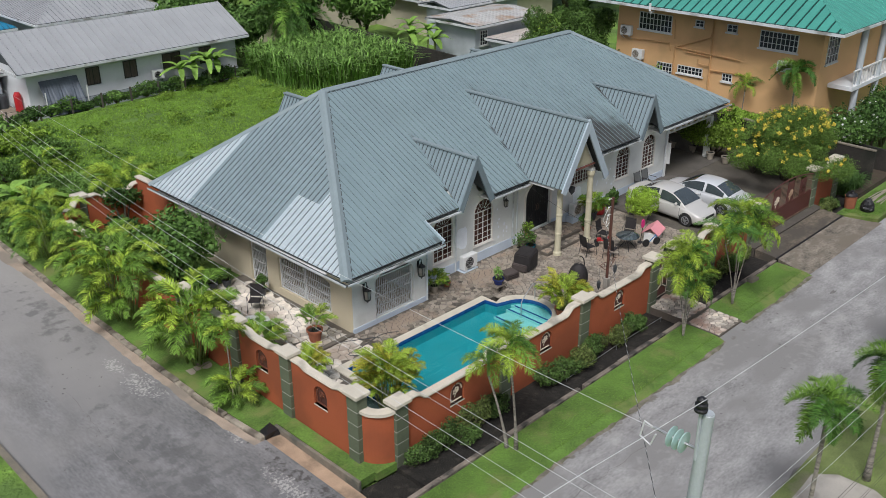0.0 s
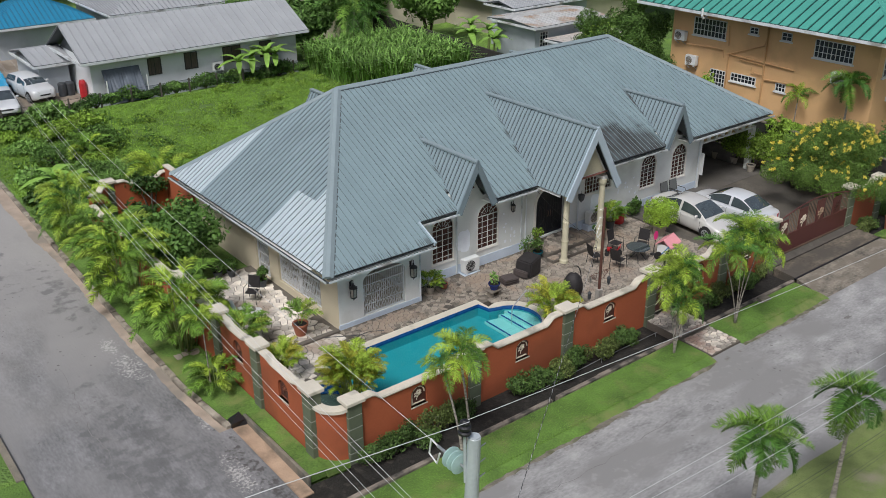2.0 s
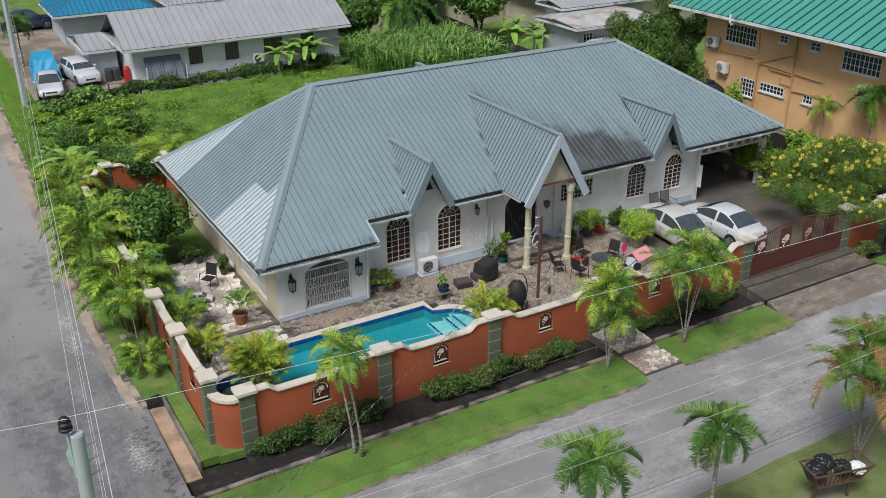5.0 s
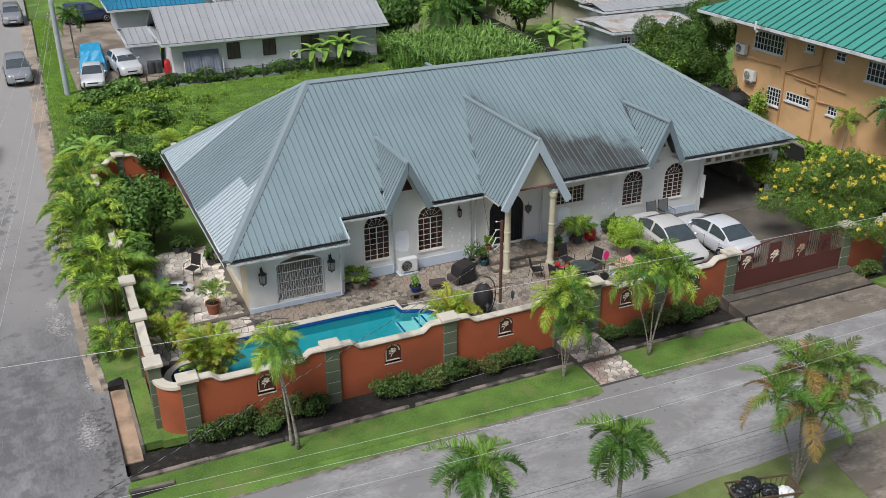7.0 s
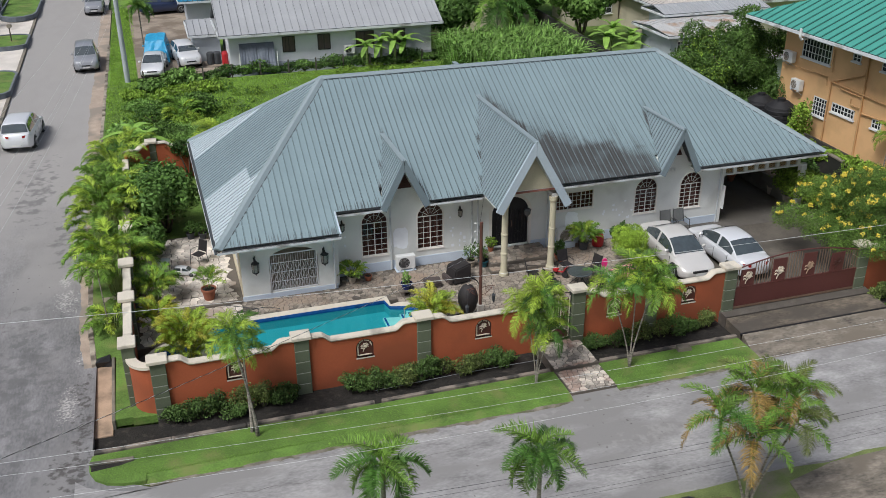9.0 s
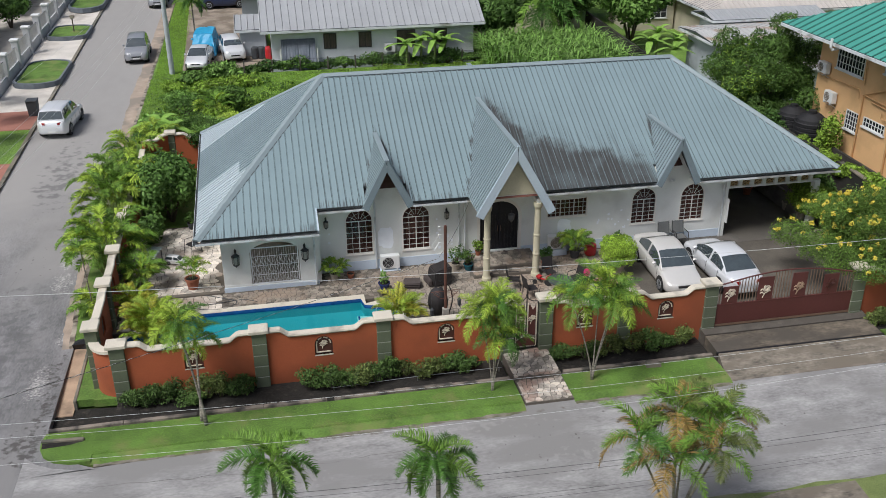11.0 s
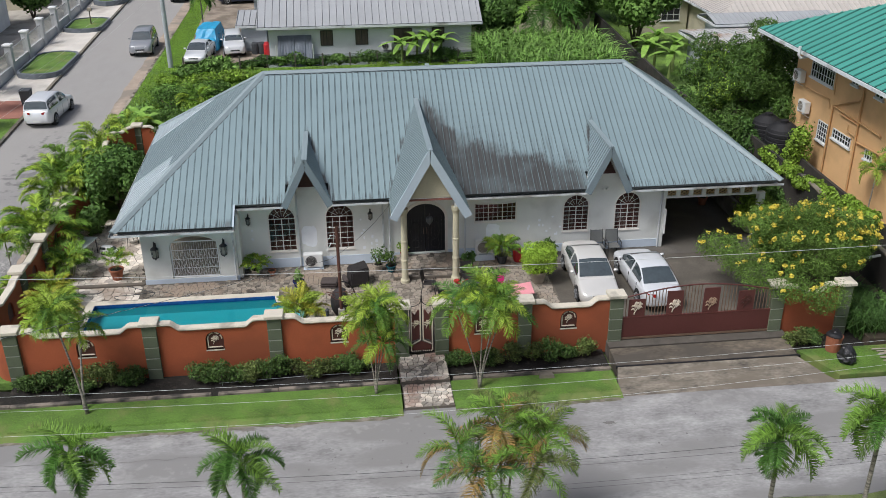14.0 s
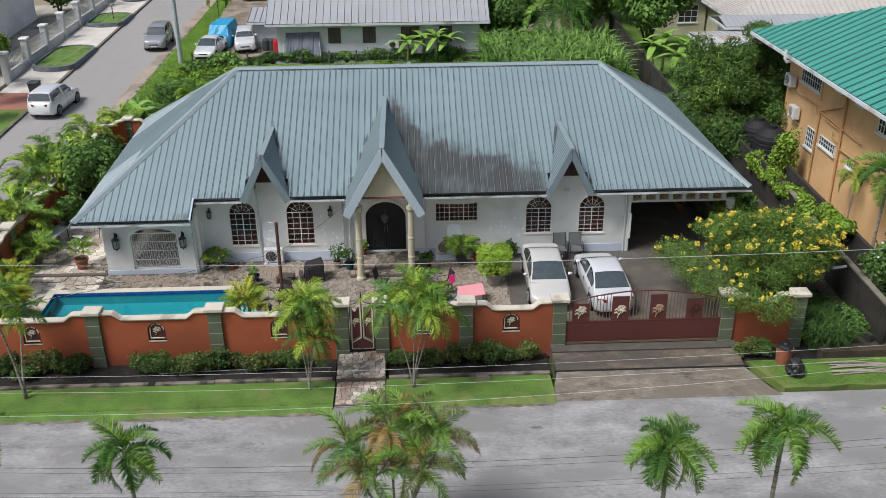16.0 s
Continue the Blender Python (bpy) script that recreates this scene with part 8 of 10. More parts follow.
# side terrace
M["table_pale"] = mat("table_pale_green", (0.50, 0.57, 0.53), 0.35, 0.12, 2, 12, 0.05)
gt = thing("garden_table", "pale grey-green rectangular table on the side terrace", "table", m=pose(-15.4, 2.05, PZ, 0, 0, -14))
bm = bmesh.new()
box(bm, -0.33, 0.33, -0.6, 0.6, 0.72, 0.76)
bevel(bm, 0.015, 2)
part("tabletop", bm, M["table_pale"], gt)
for sx in (-0.27, 0.27):
    for sy in (-0.5, 0.5):
        bm = bmesh.new()
        tube(bm, [(sx, sy, 0), (sx, sy, 0.725)], 0.022, 8)
        part("leg", bm, M["black"], gt)
car("white ride-on toy car on the side terrace", pose(-14.38, 2.26, PZ, 0, 0, 68) @ Matrix.Scale(0.23, 4), M["car_white"], style="suv", H=1.7, group="toys")
hs = [(-14.99, -1.60), (-13.91, -1.78), (-13.96, -0.99), (-13.06, -1.07), (-12.11, -1.68), (-11.58, -1.90), (-12.07, -2.54), (-13.03, -2.46), (-13.54, -1.99), (-12.51, -1.99), (-11.46, -1.74), (-10.89, -2.13)]
hose = [hs[0]]
for p, q in zip(hs, hs[1:]):
    hose += [(p[0] + (q[0] - p[0]) * t, p[1] + (q[1] - p[1]) * t) for t in (0.33, 0.67, 1.0)]
for _ in range(2):
    hose = [hose[0]] + [((p[0] + 2 * q[0] + u[0]) / 4, (p[1] + 2 * q[1] + u[1]) / 4) for p, q, u in zip(hose, hose[1:], hose[2:])] + [hose[-1]]
bm = bmesh.new()
tube(bm, [(x, y, PZ + 0.024) for x, y in hose], 0.013, 6)
tagged(part("garden_hose", bm, M["pot_dark"]), "dark garden hose looped on the pool deck", "hose")
iron_chair(pose(-13.7, 3.3, PZ, 0, 0, -50), M["rattan"], "black iron garden chair on the side terrace", "side terrace chairs")
for k, (x, y) in enumerate(((-13.35, 5.9), (-13.9, 6.1), (-12.75, 4.2))):
    pot("plant_pot", "dark pot at the lawn edge", x, y, PZ, 0.2, 0.32, M["pot_dark"])
    bush("potted_plant", "green potted plant at the lawn edge", x, y, PZ + 0.28, 0.3, 0.3, 0.36, 350, 0.07, M["leaf"], 47 + k, "plant", nl=5)
# pool handrail
hr = thing("pool_handrail", "bent chrome handrail over the pool steps", "handrail", m=pose(-6.1, -4.3, 0))
bm = bmesh.new()
tube(bm, [(0.95, 0.15, PZ), (0.9, 0.15, 1.25), (0.75, 0.12, 1.32), (-0.05, 0, 0.9), (-0.1, 0, 0.8), (-0.1, 0, 0.1)], 0.022, 8)
part("rail", bm, M["rim"], hr)
# carport pots along the right edge
for k, (x, y) in enumerate(((15.2, -0.4), (15.15, -1.4), (15.1, -2.4), (15.6, 1.0), (15.55, 2.2), (14.6, 4.5), (13.6, 5.6))):
    pot("plant_pot", "pale stone pot along the carport edge" if k < 5 else "terracotta pot inside the carport", x, y, 0.56, 0.24, 0.42, M["pot_stone"] if k < 5 else M["terracotta"])
bush("hedge", "dense bright vine hedge along the carport edge", 15.9, -0.2, 0.6, 1.0, 2.7, 0.85, 11000, 0.075, M["leaf_bright"], 51, "hedge", centre=1.15, nl=14)
bush("hedge", "vine hedge beside the gate pillar", 15.0, -3.2, 0.5, 0.8, 1.3, 0.75, 4200, 0.075, M["leaf"], 52, "hedge", centre=1.0, nl=8)

# ---- trees and shrubs, yard and street ----
# palms on the front verge
palm("taller slender palm with mottled trunk on the front verge", -12.77, -9.68, 0.0, ((3.75, -0.45, 0.0),), "adonidia", 17, 61, 0.82, 0.055, group="verge palms")
palm("shorter leaning palm with mottled trunk on the front verge", -12.92, -9.42, 0.0, ((2.45, 0.02, 0.88),), "adonidia", 11, 161, 0.72, 0.055, group="verge palms")
palm("multi-stemmed feather palm on the front verge", -2.7, -9.65, 0.0, ((3.2, 0.12, 0.1), (2.6, -0.3, 0.3), (1.9, 0.3, -0.1), (2.9, 0.4, 0.4)), "adonidia", 14, 62, 0.78, 0.032, group="verge palms")
palm("spreading multi-stemmed palm on the front verge", 1.05, -9.7, 0.0, ((3.6, 0.15, 0.25), (3.0, -0.75, 0.3), (2.7, 0.75, 0.3), (3.2, 0.5, -0.2)), "adonidia", 12, 63, 0.95, 0.034, group="verge palms")
# palms across the front street
palm("street palm with full drooping crown", -10.45, -18.15, 0.0, ((4.3, 0.0, 0.0),), "street", 15, 64, 0.80, 0.09, group="street palms", e1=-45)
palm("street palm with full drooping crown", -6.35, -18.3, 0.0, ((3.85, 0.0, 0.0),), "street", 14, 65, 0.80, 0.09, group="street palms", e1=-45)
palm("street palm with full drooping crown", 7.4, -19.3, 0.0, ((4.2, 0, 0),), "street", 16, 66, 0.84, 0.09, group="street palms", e1=-45)
palm("street palm with full drooping crown", 10.6, -18.6, 0.0, ((4.1, 0, 0),), "street", 15, 67, 0.86, 0.09, group="street palms", e1=-45)
palm("street palm with full drooping crown", 14.4, -18.9, 0.0, ((4.1, 0, 0),), "street", 15, 68, 0.84, 0.09, group="street palms", e1=-45)
palm("clustered palm with orange drying leaves", 0.5, -17.95, 0.0, ((3.3, -1.2, 0.1), (3.9, -0.1, 0.3), (3.6, 1.15, 0.1), (3.0, -0.5, -0.6), (3.2, 0.7, -0.5), (3.4, 0.4, 0.7)), "dry", 11, 69, 0.78, 0.05, group="clustered palms", e1=-12)
bush("shrub", "low green shrub across the street", 12.4, -20.0, 0.0, 0.8, 0.7, 0.6, 1200, 0.08, M["leaf"], 70)

# side street verge, outside the side wall
SIDE = ((-17.2, 14.0, 2.7, "palm", 70), (-17.2, 9.0, 2.4, "areca", 71), (-17.5, 6.9, 3.0, "areca", 72), (-17.2, 2.2, 2.6, "areca", 73), (-17.45, -0.95, 1.7, "areca", 74))
for x, y, h, kind, sd in SIDE:
    if kind == "palm":
        areca("tall dark feather palm on the side verge", x, y, ground_z(y), "adonidia", 56, 0.85, sd, 0.35, group="side verge palms", tall=2.6, low=5)
    else:
        areca("leafy yellow-green feather palm on the side verge", x, y, ground_z(y), "areca", 64 if h > 2 else 26, 1.08 if h > 2 else 0.66, sd, 0.42 if h > 2 else 0.16, group="side verge palms", tall=2.3 if h > 2 else 1.2, low=4)
palm("small feather palm on a thin stem beside the side wall", -17.6, -0.9, 0.03, ((2.5, -0.05, -0.05),), "areca", 10, 174, 0.74, 0.035, group="side verge palms", e1=-5)
bush("shrub_tree", "large rounded dark green garden tree inside the wall", -14.9, 7.4, 0.42, 1.75, 2.3, 1.55, 5200, 0.13, M["leaf"], 75, "tree", nl=14, centre=2.0)
bush("shrub", "broad dark shrub behind the side wall", -15.2, 10.6, 0.42, 1.2, 1.5, 1.1, 2400, 0.13, M["leaf_dark"], 76, nl=10, centre=1.3)
bush("shrub", "green shrub by the side wall", -15.6, 4.7, 0.45, 0.7, 0.8, 0.8, 1300, 0.11, M["leaf"], 77)
vine = bush("vine", "red-brown flowering vine on the rear wall", -13.4, 14.5, 0.4, 1.2, 0.35, 0.6, 900, 0.1, M["leaf_dark"], 78, "vine", centre=1.8)

# front bed shrubs
r = random.Random(9)
M["leaf_bed"] = leaf_mat("bed_shrub_leaf", (0.07, 0.125, 0.03), 0.6)
M["leaf_bed_olive"] = leaf_mat("bed_shrub_leaf_olive", (0.125, 0.165, 0.045), 0.6)
runs = ((-15.4, -11.0, 0.5), (-8.9, -7.2, 0.55), (-6.8, -2.9, 0.6), (0.6, 5.9, 0.68), (13.8, 14.8, 0.6))
for x0, x1, step in runs:
    for k in range(int((x1 - x0) / step) + 1):
        x = x0 + k * step + r.uniform(-0.12, 0.12)
        w, h = r.uniform(0.40, 0.66), r.uniform(0.30, 0.58)
        bush("shrub", "loose small-leaved green shrub in the front bed", x, -7.9 + r.uniform(-0.22, 0.12), -0.16, w, w * r.uniform(0.65, 0.9), h, int(2600 * w), 0.048, M[r.choice(("leaf_bed", "leaf_bed_olive", "leaf_bed"))], 800 + int(x * 10), group="front bed shrubs", nl=9)
bm = bmesh.new()
tube(bm, [(-8.4, -8.3, -0.02), (-5.2, -8.24, 0.02), (-2.0, -8.24, 0.0)], 0.01, 8)
for x in (-8.3, -5.2, -2.1):
    tube(bm, [(x, -8.26, -0.2), (x, -8.26, 0.0)], 0.01, 6)
tagged(part("water_pipe", bm, M["rim"]), "thin pale water pipe running along the bed", "pipe")

# flowering tree by the right gate pillar
ft = thing("flowering_tree", "spreading small tree with clusters of yellow flowers", "tree", m=pose(15.4, -4.9, 0.2))
fb = lumps(0, 0.0, 2.65, 3.0, 2.4, 2.0, 60, 110, 0.23) + [(-2.9, 0.9, 2.4, 0.5, 0.4, 0.3), (-2.2, 1.7, 2.9, 0.5, 0.5, 0.3), (2.7, 0.4, 2.2, 0.7, 0.6, 0.4), (-3.5, 0.9, 2.2, 0.9, 0.8, 0.6), (-3.2, -0.6, 2.3, 0.9, 0.8, 0.7), (-2.8, -1.7, 2.1, 0.9, 0.8, 0.7), (-1.9, -2.7, 2.0, 0.9, 0.7, 0.6), (-0.7, -3.2, 1.8, 0.9, 0.7, 0.7)]
ob = new("crown", leaf_cloud("crown", fb, 96000, 0.055, 110, M["leaf_flowering"], aspect=0.28, hollow=0.35))
ob.parent = ft
rf = random.Random(111)
tips = []
for k in range(260):
    c = fb[rf.randrange(1, len(fb))]
    a, e = rf.uniform(0, 6.28), rf.uniform(0.1, 1.0)
    q = math.sqrt(1 - e * e)
    tips.append((c[0] + c[3] * 1.05 * q * math.cos(a), c[1] + c[4] * 1.05 * q * math.sin(a), c[2] + c[5] * 1.1 * e, 0.11, 0.11, 0.10))
flower_dots(ft, tips, 5200, 0.05, 111)
bm = bmesh.new()
for k in range(7):
    a = 0.9 * k
    tube(bm, [(0, 0, -0.2), (0.4 * math.cos(a), 0.4 * math.sin(a), 1.0), (1.3 * math.cos(a), 1.3 * math.sin(a), 2.6)], [0.09, 0.06, 0.02], 6)
part("trunk", bm, M["bark"], ft, smooth=True)

# mango tree behind the house
mg = thing("mango_tree", "dense rounded mango tree behind the house", "tree", m=pose(20.5, 14.2, 0.1))
mb = lumps(0, 0, 4.0, 3.3, 3.2, 3.1, 46, 112, 0.26)[1:] + [(-3.2, -0.6, 2.6, 1.0, 1.0, 0.8), (-2.2, 1.2, 5.9, 0.9, 0.9, 0.9), (2.6, -1.0, 5.6, 1.0, 1.0, 0.8), (0.5, -0.5, 7.2, 0.9, 0.9, 0.7), (-3.0, 0.6, 4.6, 0.9, 1.0, 0.8), (1.5, -3.0, 3.0, 1.1, 0.9, 0.9), (-1.6, -2.6, 1.9, 1.2, 0.9, 0.9), (0.2, -3.0, 2.0, 1.2, 0.8, 0.9), (-2.8, -1.6, 2.0, 1.0, 0.9, 0.9), (-1.0, -1.0, 2.2, 1.5, 1.4, 1.2), (1.0, -1.5, 2.3, 1.5, 1.4, 1.2)]
ob = new("crown", leaf_cloud("crown", mb, 62000, 0.115, 112, M["mango"], aspect=0.28, hollow=0.6))
ob.parent = mg
ob = new("young_crown", leaf_cloud("young_crown", mb[:16], 5000, 0.11, 113, M["leaf_bright"], aspect=0.28, hollow=0.95))
ob.parent = mg
bm = bmesh.new()
tube(bm, [(0, 0, -0.3), (0.1, 0, 1.2), (0, 0.1, 3.0)], [0.28, 0.22, 0.16], 10)
for k in range(7):
    a = 0.9 * k
    tube(bm, [(0, 0, 2.0), (0.9 * math.cos(a), 0.9 * math.sin(a), 3.4), (2.2 * math.cos(a), 2.2 * math.sin(a), 5.0)], [0.13, 0.09, 0.03], 6)
part("trunk", bm, M["bark"], mg, smooth=True)

# ---- street furniture: pole and wires ----
M["pole_steel"] = mat("pole_galvanised", (0.46, 0.50, 0.52), 0.5, 0.12, 2, 20, 0.1, metal=0.2)
M["glass_green"] = mat("insulator_glass", (0.46, 0.63, 0.60), 0.15, 0.1)
M["wire_pale"] = mat("wire_aluminium", (0.62, 0.63, 0.63), 0.45, 0.1)
M["wire_dark"] = mat("wire_black", (0.03, 0.03, 0.03), 0.6, 0.1)
PX, PY = -21.72, -20.33
up = thing("utility_pole", "grey steel utility pole with insulators and transformer", "utility pole", m=pose(PX, PY, 0))
bm = bmesh.new()
tube(bm, [(-0.3, 0.15, -0.1), (0, 0, 11.03), (0, 0, 11.05), (0, 0, 10.8)], [0.16, 0.092, 0.08, 0.08], 20, caps=False)
part("shaft", bm, M["pole_steel"], up, "hollow grey steel shaft", smooth=False)
bm = bmesh.new()
tube(bm, [(0, 0, 10.82), (0, 0, 10.84)], 0.079, 20)
part("shaft_plug", bm, M["black"], up)
bm = bmesh.new()
tube(bm, [(-0.11, 0.05, 10.3), (-0.12, 0.055, 11.14)], 0.022, 8)
part("pin", bm, M["pole_steel"], up)
bm = bmesh.new()
lathe(bm, [(0.04, 0), (0.09, 0.015), (0.095, 0.05), (0.055, 0.075), (0.085, 0.09), (0.09, 0.13), (0.05, 0.155), (0.07, 0.17), (0.07, 0.2), (0.03, 0.23)], 16, (-0.12, 0.055, 11.1))
part("pin_insulator", bm, M["black"], up, "glossy black pin insulator")
dv = Vector((0.0, 1.0, 0.02)).normalized()
hook = Vector((0.0, 0.08, 10.4))
for k in range(3):
    bm = bmesh.new()
    c = hook + dv * (0.2 + 0.1 * k)
    tube(bm, [c, c + dv * 0.012, c + dv * 0.03, c + dv * 0.05, c + dv * 0.075], [0.05, 0.16, 0.155, 0.10, 0.05], 22)
    part("disc_insulator", bm, M["glass_green"], up, "pale green glass disc insulator")
bm = bmesh.new()
tube(bm, [hook - dv * 0.1, hook + dv * 0.72], 0.022, 6)
part("insulator_rod", bm, M["rim"], up)
bm = bmesh.new()
e = hook + dv * 0.72
tube(bm, [e, e + dv * 0.15 + Vector((0, 0, 0.03)), e + dv * 0.2 + Vector((0, 0, -0.25)), e + dv * 0.02 + Vector((0, 0, -0.32)), e + dv * -0.05 + Vector((0, 0, -0.1))], 0.014, 6)
part("jumper", bm, M["wire_pale"], up, "pale looped jumper wire")
bm = bmesh.new()
lathe(bm, [(0.04, 0), (0.06, 0.04), (0.045, 0.1), (0.075, 0.15), (0.06, 0.2), (0.07, 0.28), (0.03, 0.34)], 12, (-0.42, 0.14, 9.35))
part("surge_arrester", bm, M["plastic_white"], up, "white surge arrester")
bm = bmesh.new()
strip_along(bm, (-0.9, 0.55, 8.7), (0.15, -0.1, 8.2), 0.1, 0.1)
part("cross_arm", bm, M["pole_steel"], up)
for k in range(3):
    bm = bmesh.new()
    tube(bm, [(0.05, 0, 10.8 - 0.25 * k), (0.22, 0.02, 10.82 - 0.25 * k)], 0.01, 5)
    part("bolt", bm, M["rim"], up)
bm = bmesh.new()
lathe(bm, [(0.3, 6.9), (0.34, 6.95), (0.34, 7.85), (0.36, 7.88), (0.36, 7.95), (0.1, 8.02)], 20, (0.62, -0.1, 0))
part("transformer", bm, M["plastic_white"], up, "white transformer drum")
for s in (-0.12, 0.15):
    bm = bmesh.new()
    lathe(bm, [(0.04, 8.0), (0.08, 8.05), (0.05, 8.1), (0.08, 8.15), (0.05, 8.2), (0.07, 8.25), (0.02, 8.32)], 10, (0.62 + s, -0.1, 0))
    part("bushing", bm, M["plastic_white"], up)


def wire(label, fn, a, b, n, r, material):
    bm = bmesh.new()
    tube(bm, [fn(a + (b - a) * k / n) for k in range(n + 1)], r, 5)
    tagged(part("overhead_wire", bm, material), label, "wire", "overhead wires")


for z0, x0, k, r, m in ((10.26, 4.0, 0.00158, 0.011, "wire_pale"), (7.65, -1.0, 0.0017, 0.008, "wire_pale"), (7.22, -1.0, 0.0022, 0.008, "wire_pale"), (6.66, -4.0, 0.0028, 0.008, "wire_pale"),
                        (5.02, 1.5, 0.0026, 0.012, "wire_dark"), (4.85, 2.0, 0.0026, 0.008, "wire_dark"), (4.3, 1.5, 0.0024, 0.008, "wire_dark"), (4.15, 2.0, 0.0024, 0.008, "wire_dark")):
    wire("overhead wire along the front street", lambda x, z0=z0, x0=x0, k=k: (x, PY + 0.05, z0 + k * (x - x0) ** 2), -21.8, 40, 30, r * 0.4, M[m])
    if z0 > 6:
        wire("overhead wire past the street corner", lambda x, z0=z0, x0=x0, k=k: (x, PY + 0.02 * (x + 21.8), z0 + k * (-21.8 - x0) ** 2 - 0.004 * (x + 21.8) * (x + 62)), -62, -21.8, 14, r * 0.5, M[m])
SP = Vector((-16.55, 34.5, 0))
for k, (za, zb, sag, dx) in enumerate(((10.4, 9.4, 0.9, 0.0), (8.6, 8.4, 0.9, 0.2), (8.3, 8.1, 1.0, 0.3), (7.9, 7.8, 1.1, 0.15), (7.4, 7.3, 1.1, 0.3))):
    fn = lambda t, za=za, zb=zb, sag=sag, dx=dx: tuple(Vector((PX + dx, PY, za)).lerp(Vector((SP.x + dx, SP.y, zb)), t) - Vector((0, 0, 4 * sag * t * (1 - t))))
    wire("overhead wire along the side street", fn, 0.0, 1.0, 30, 0.0038, M["wire_pale"])
fn = lambda t: tuple(Vector((PX, PY, 7.3)).lerp(Vector((-4.1, -6.66, 4.0)), t) - Vector((0, 0, 0.8 * t * (1 - t))))
wire("service wire from the street pole to the yard pole", fn, 0, 1, 20, 0.008, M["wire_dark"])
coil = lambda t, fn=fn: (fn(t)[0] + 0.011 * math.cos(290 * t), fn(t)[1], fn(t)[2] + 0.011 * math.sin(290 * t))
wire("pale bare wire twisted round the service wire", coil, 0, 1, 400, 0.004, M["wire_pale"])
fn = lambda t: tuple(Vector((-4.1, -6.66, 4.0)).lerp(Vector((-1.6, -0.75, 3.6)), t) - Vector((0, 0, 0.8 * t * (1 - t))))
wire("service wire from the yard pole to the house", fn, 0, 1, 12, 0.007, M["wire_dark"])
up2 = thing("utility_pole", "grey steel utility pole on the side verge", "utility pole", m=pose(SP.x, SP.y, ground_z(SP.y)))
bm = bmesh.new()
tube(bm, [(0, 0, -0.1), (0, 0, 9.4)], [0.2, 0.14], 16)
part("shaft", bm, M["pole_steel"], up2)
bm = bmesh.new()
strip_along(bm, (-0.7, 0, 8.5), (0.7, 0, 8.5), 0.09, 0.1)
part("cross_arm", bm, M["pole_steel"], up2)

# ---- neighbouring buildings ----
def wall_paint(name, rgb):
    return mat(name, rgb, 0.8, 0.07, 0.5, 20, 0.12, second=tuple(c * 0.8 for c in rgb), second_scale=0.3, second_amount=0.3)


M["bg_white"] = wall_paint("neighbour_white", (0.74, 0.76, 0.77))
M["bg_orange"] = wall_paint("neighbour_ochre", (0.74, 0.46, 0.22))
M["bg_grey"] = wall_paint("neighbour_grey", (0.45, 0.49, 0.52))
M["bg_cream"] = wall_paint("neighbour_cream", (0.55, 0.50, 0.38))
M["sheet_grey"] = mat("sheet_grey", (0.35, 0.36, 0.37), 0.45, 0.1, 0.6, 10, 0.05, obj_var=0.3)
# Dark green deck whose gaps draw the shade along the ribs.
M["green_seam_shade"] = mat("green_seam_shade", (0.006, 0.045, 0.038), 0.5, 0.2)
M["sheet_green"] = mat("sheet_green", (0.07, 0.31, 0.25), 0.42, 0.12, 0.6, 10, 0.05, obj_var=0.3)
M["sheet_blue"] = mat("sheet_blue", (0.02, 0.20, 0.34), 0.4, 0.1, 0.6, 10, 0.05, obj_var=0.3)
M["sheet_pale"] = mat("sheet_pale", (0.50, 0.46, 0.42), 0.5, 0.1, 0.6, 10, 0.05, obj_var=0.3)
M["sheet_rust"] = mat("sheet_rust", (0.44, 0.44, 0.43), 0.6, 0.15, 0.8, 10, 0.1, obj_var=0.4, second=(0.34, 0.25, 0.18), second_scale=0.5, second_amount=0.3)
M["curtain_far"] = mat("curtain_far", (0.10, 0.075, 0.065), 0.5, 0.6, 3.0, 14, 0.0, stretch=(6, 6, 0.3))
M["pane_dark"] = mat("pane_dark", (0.025, 0.03, 0.035), 0.12, 0.3)


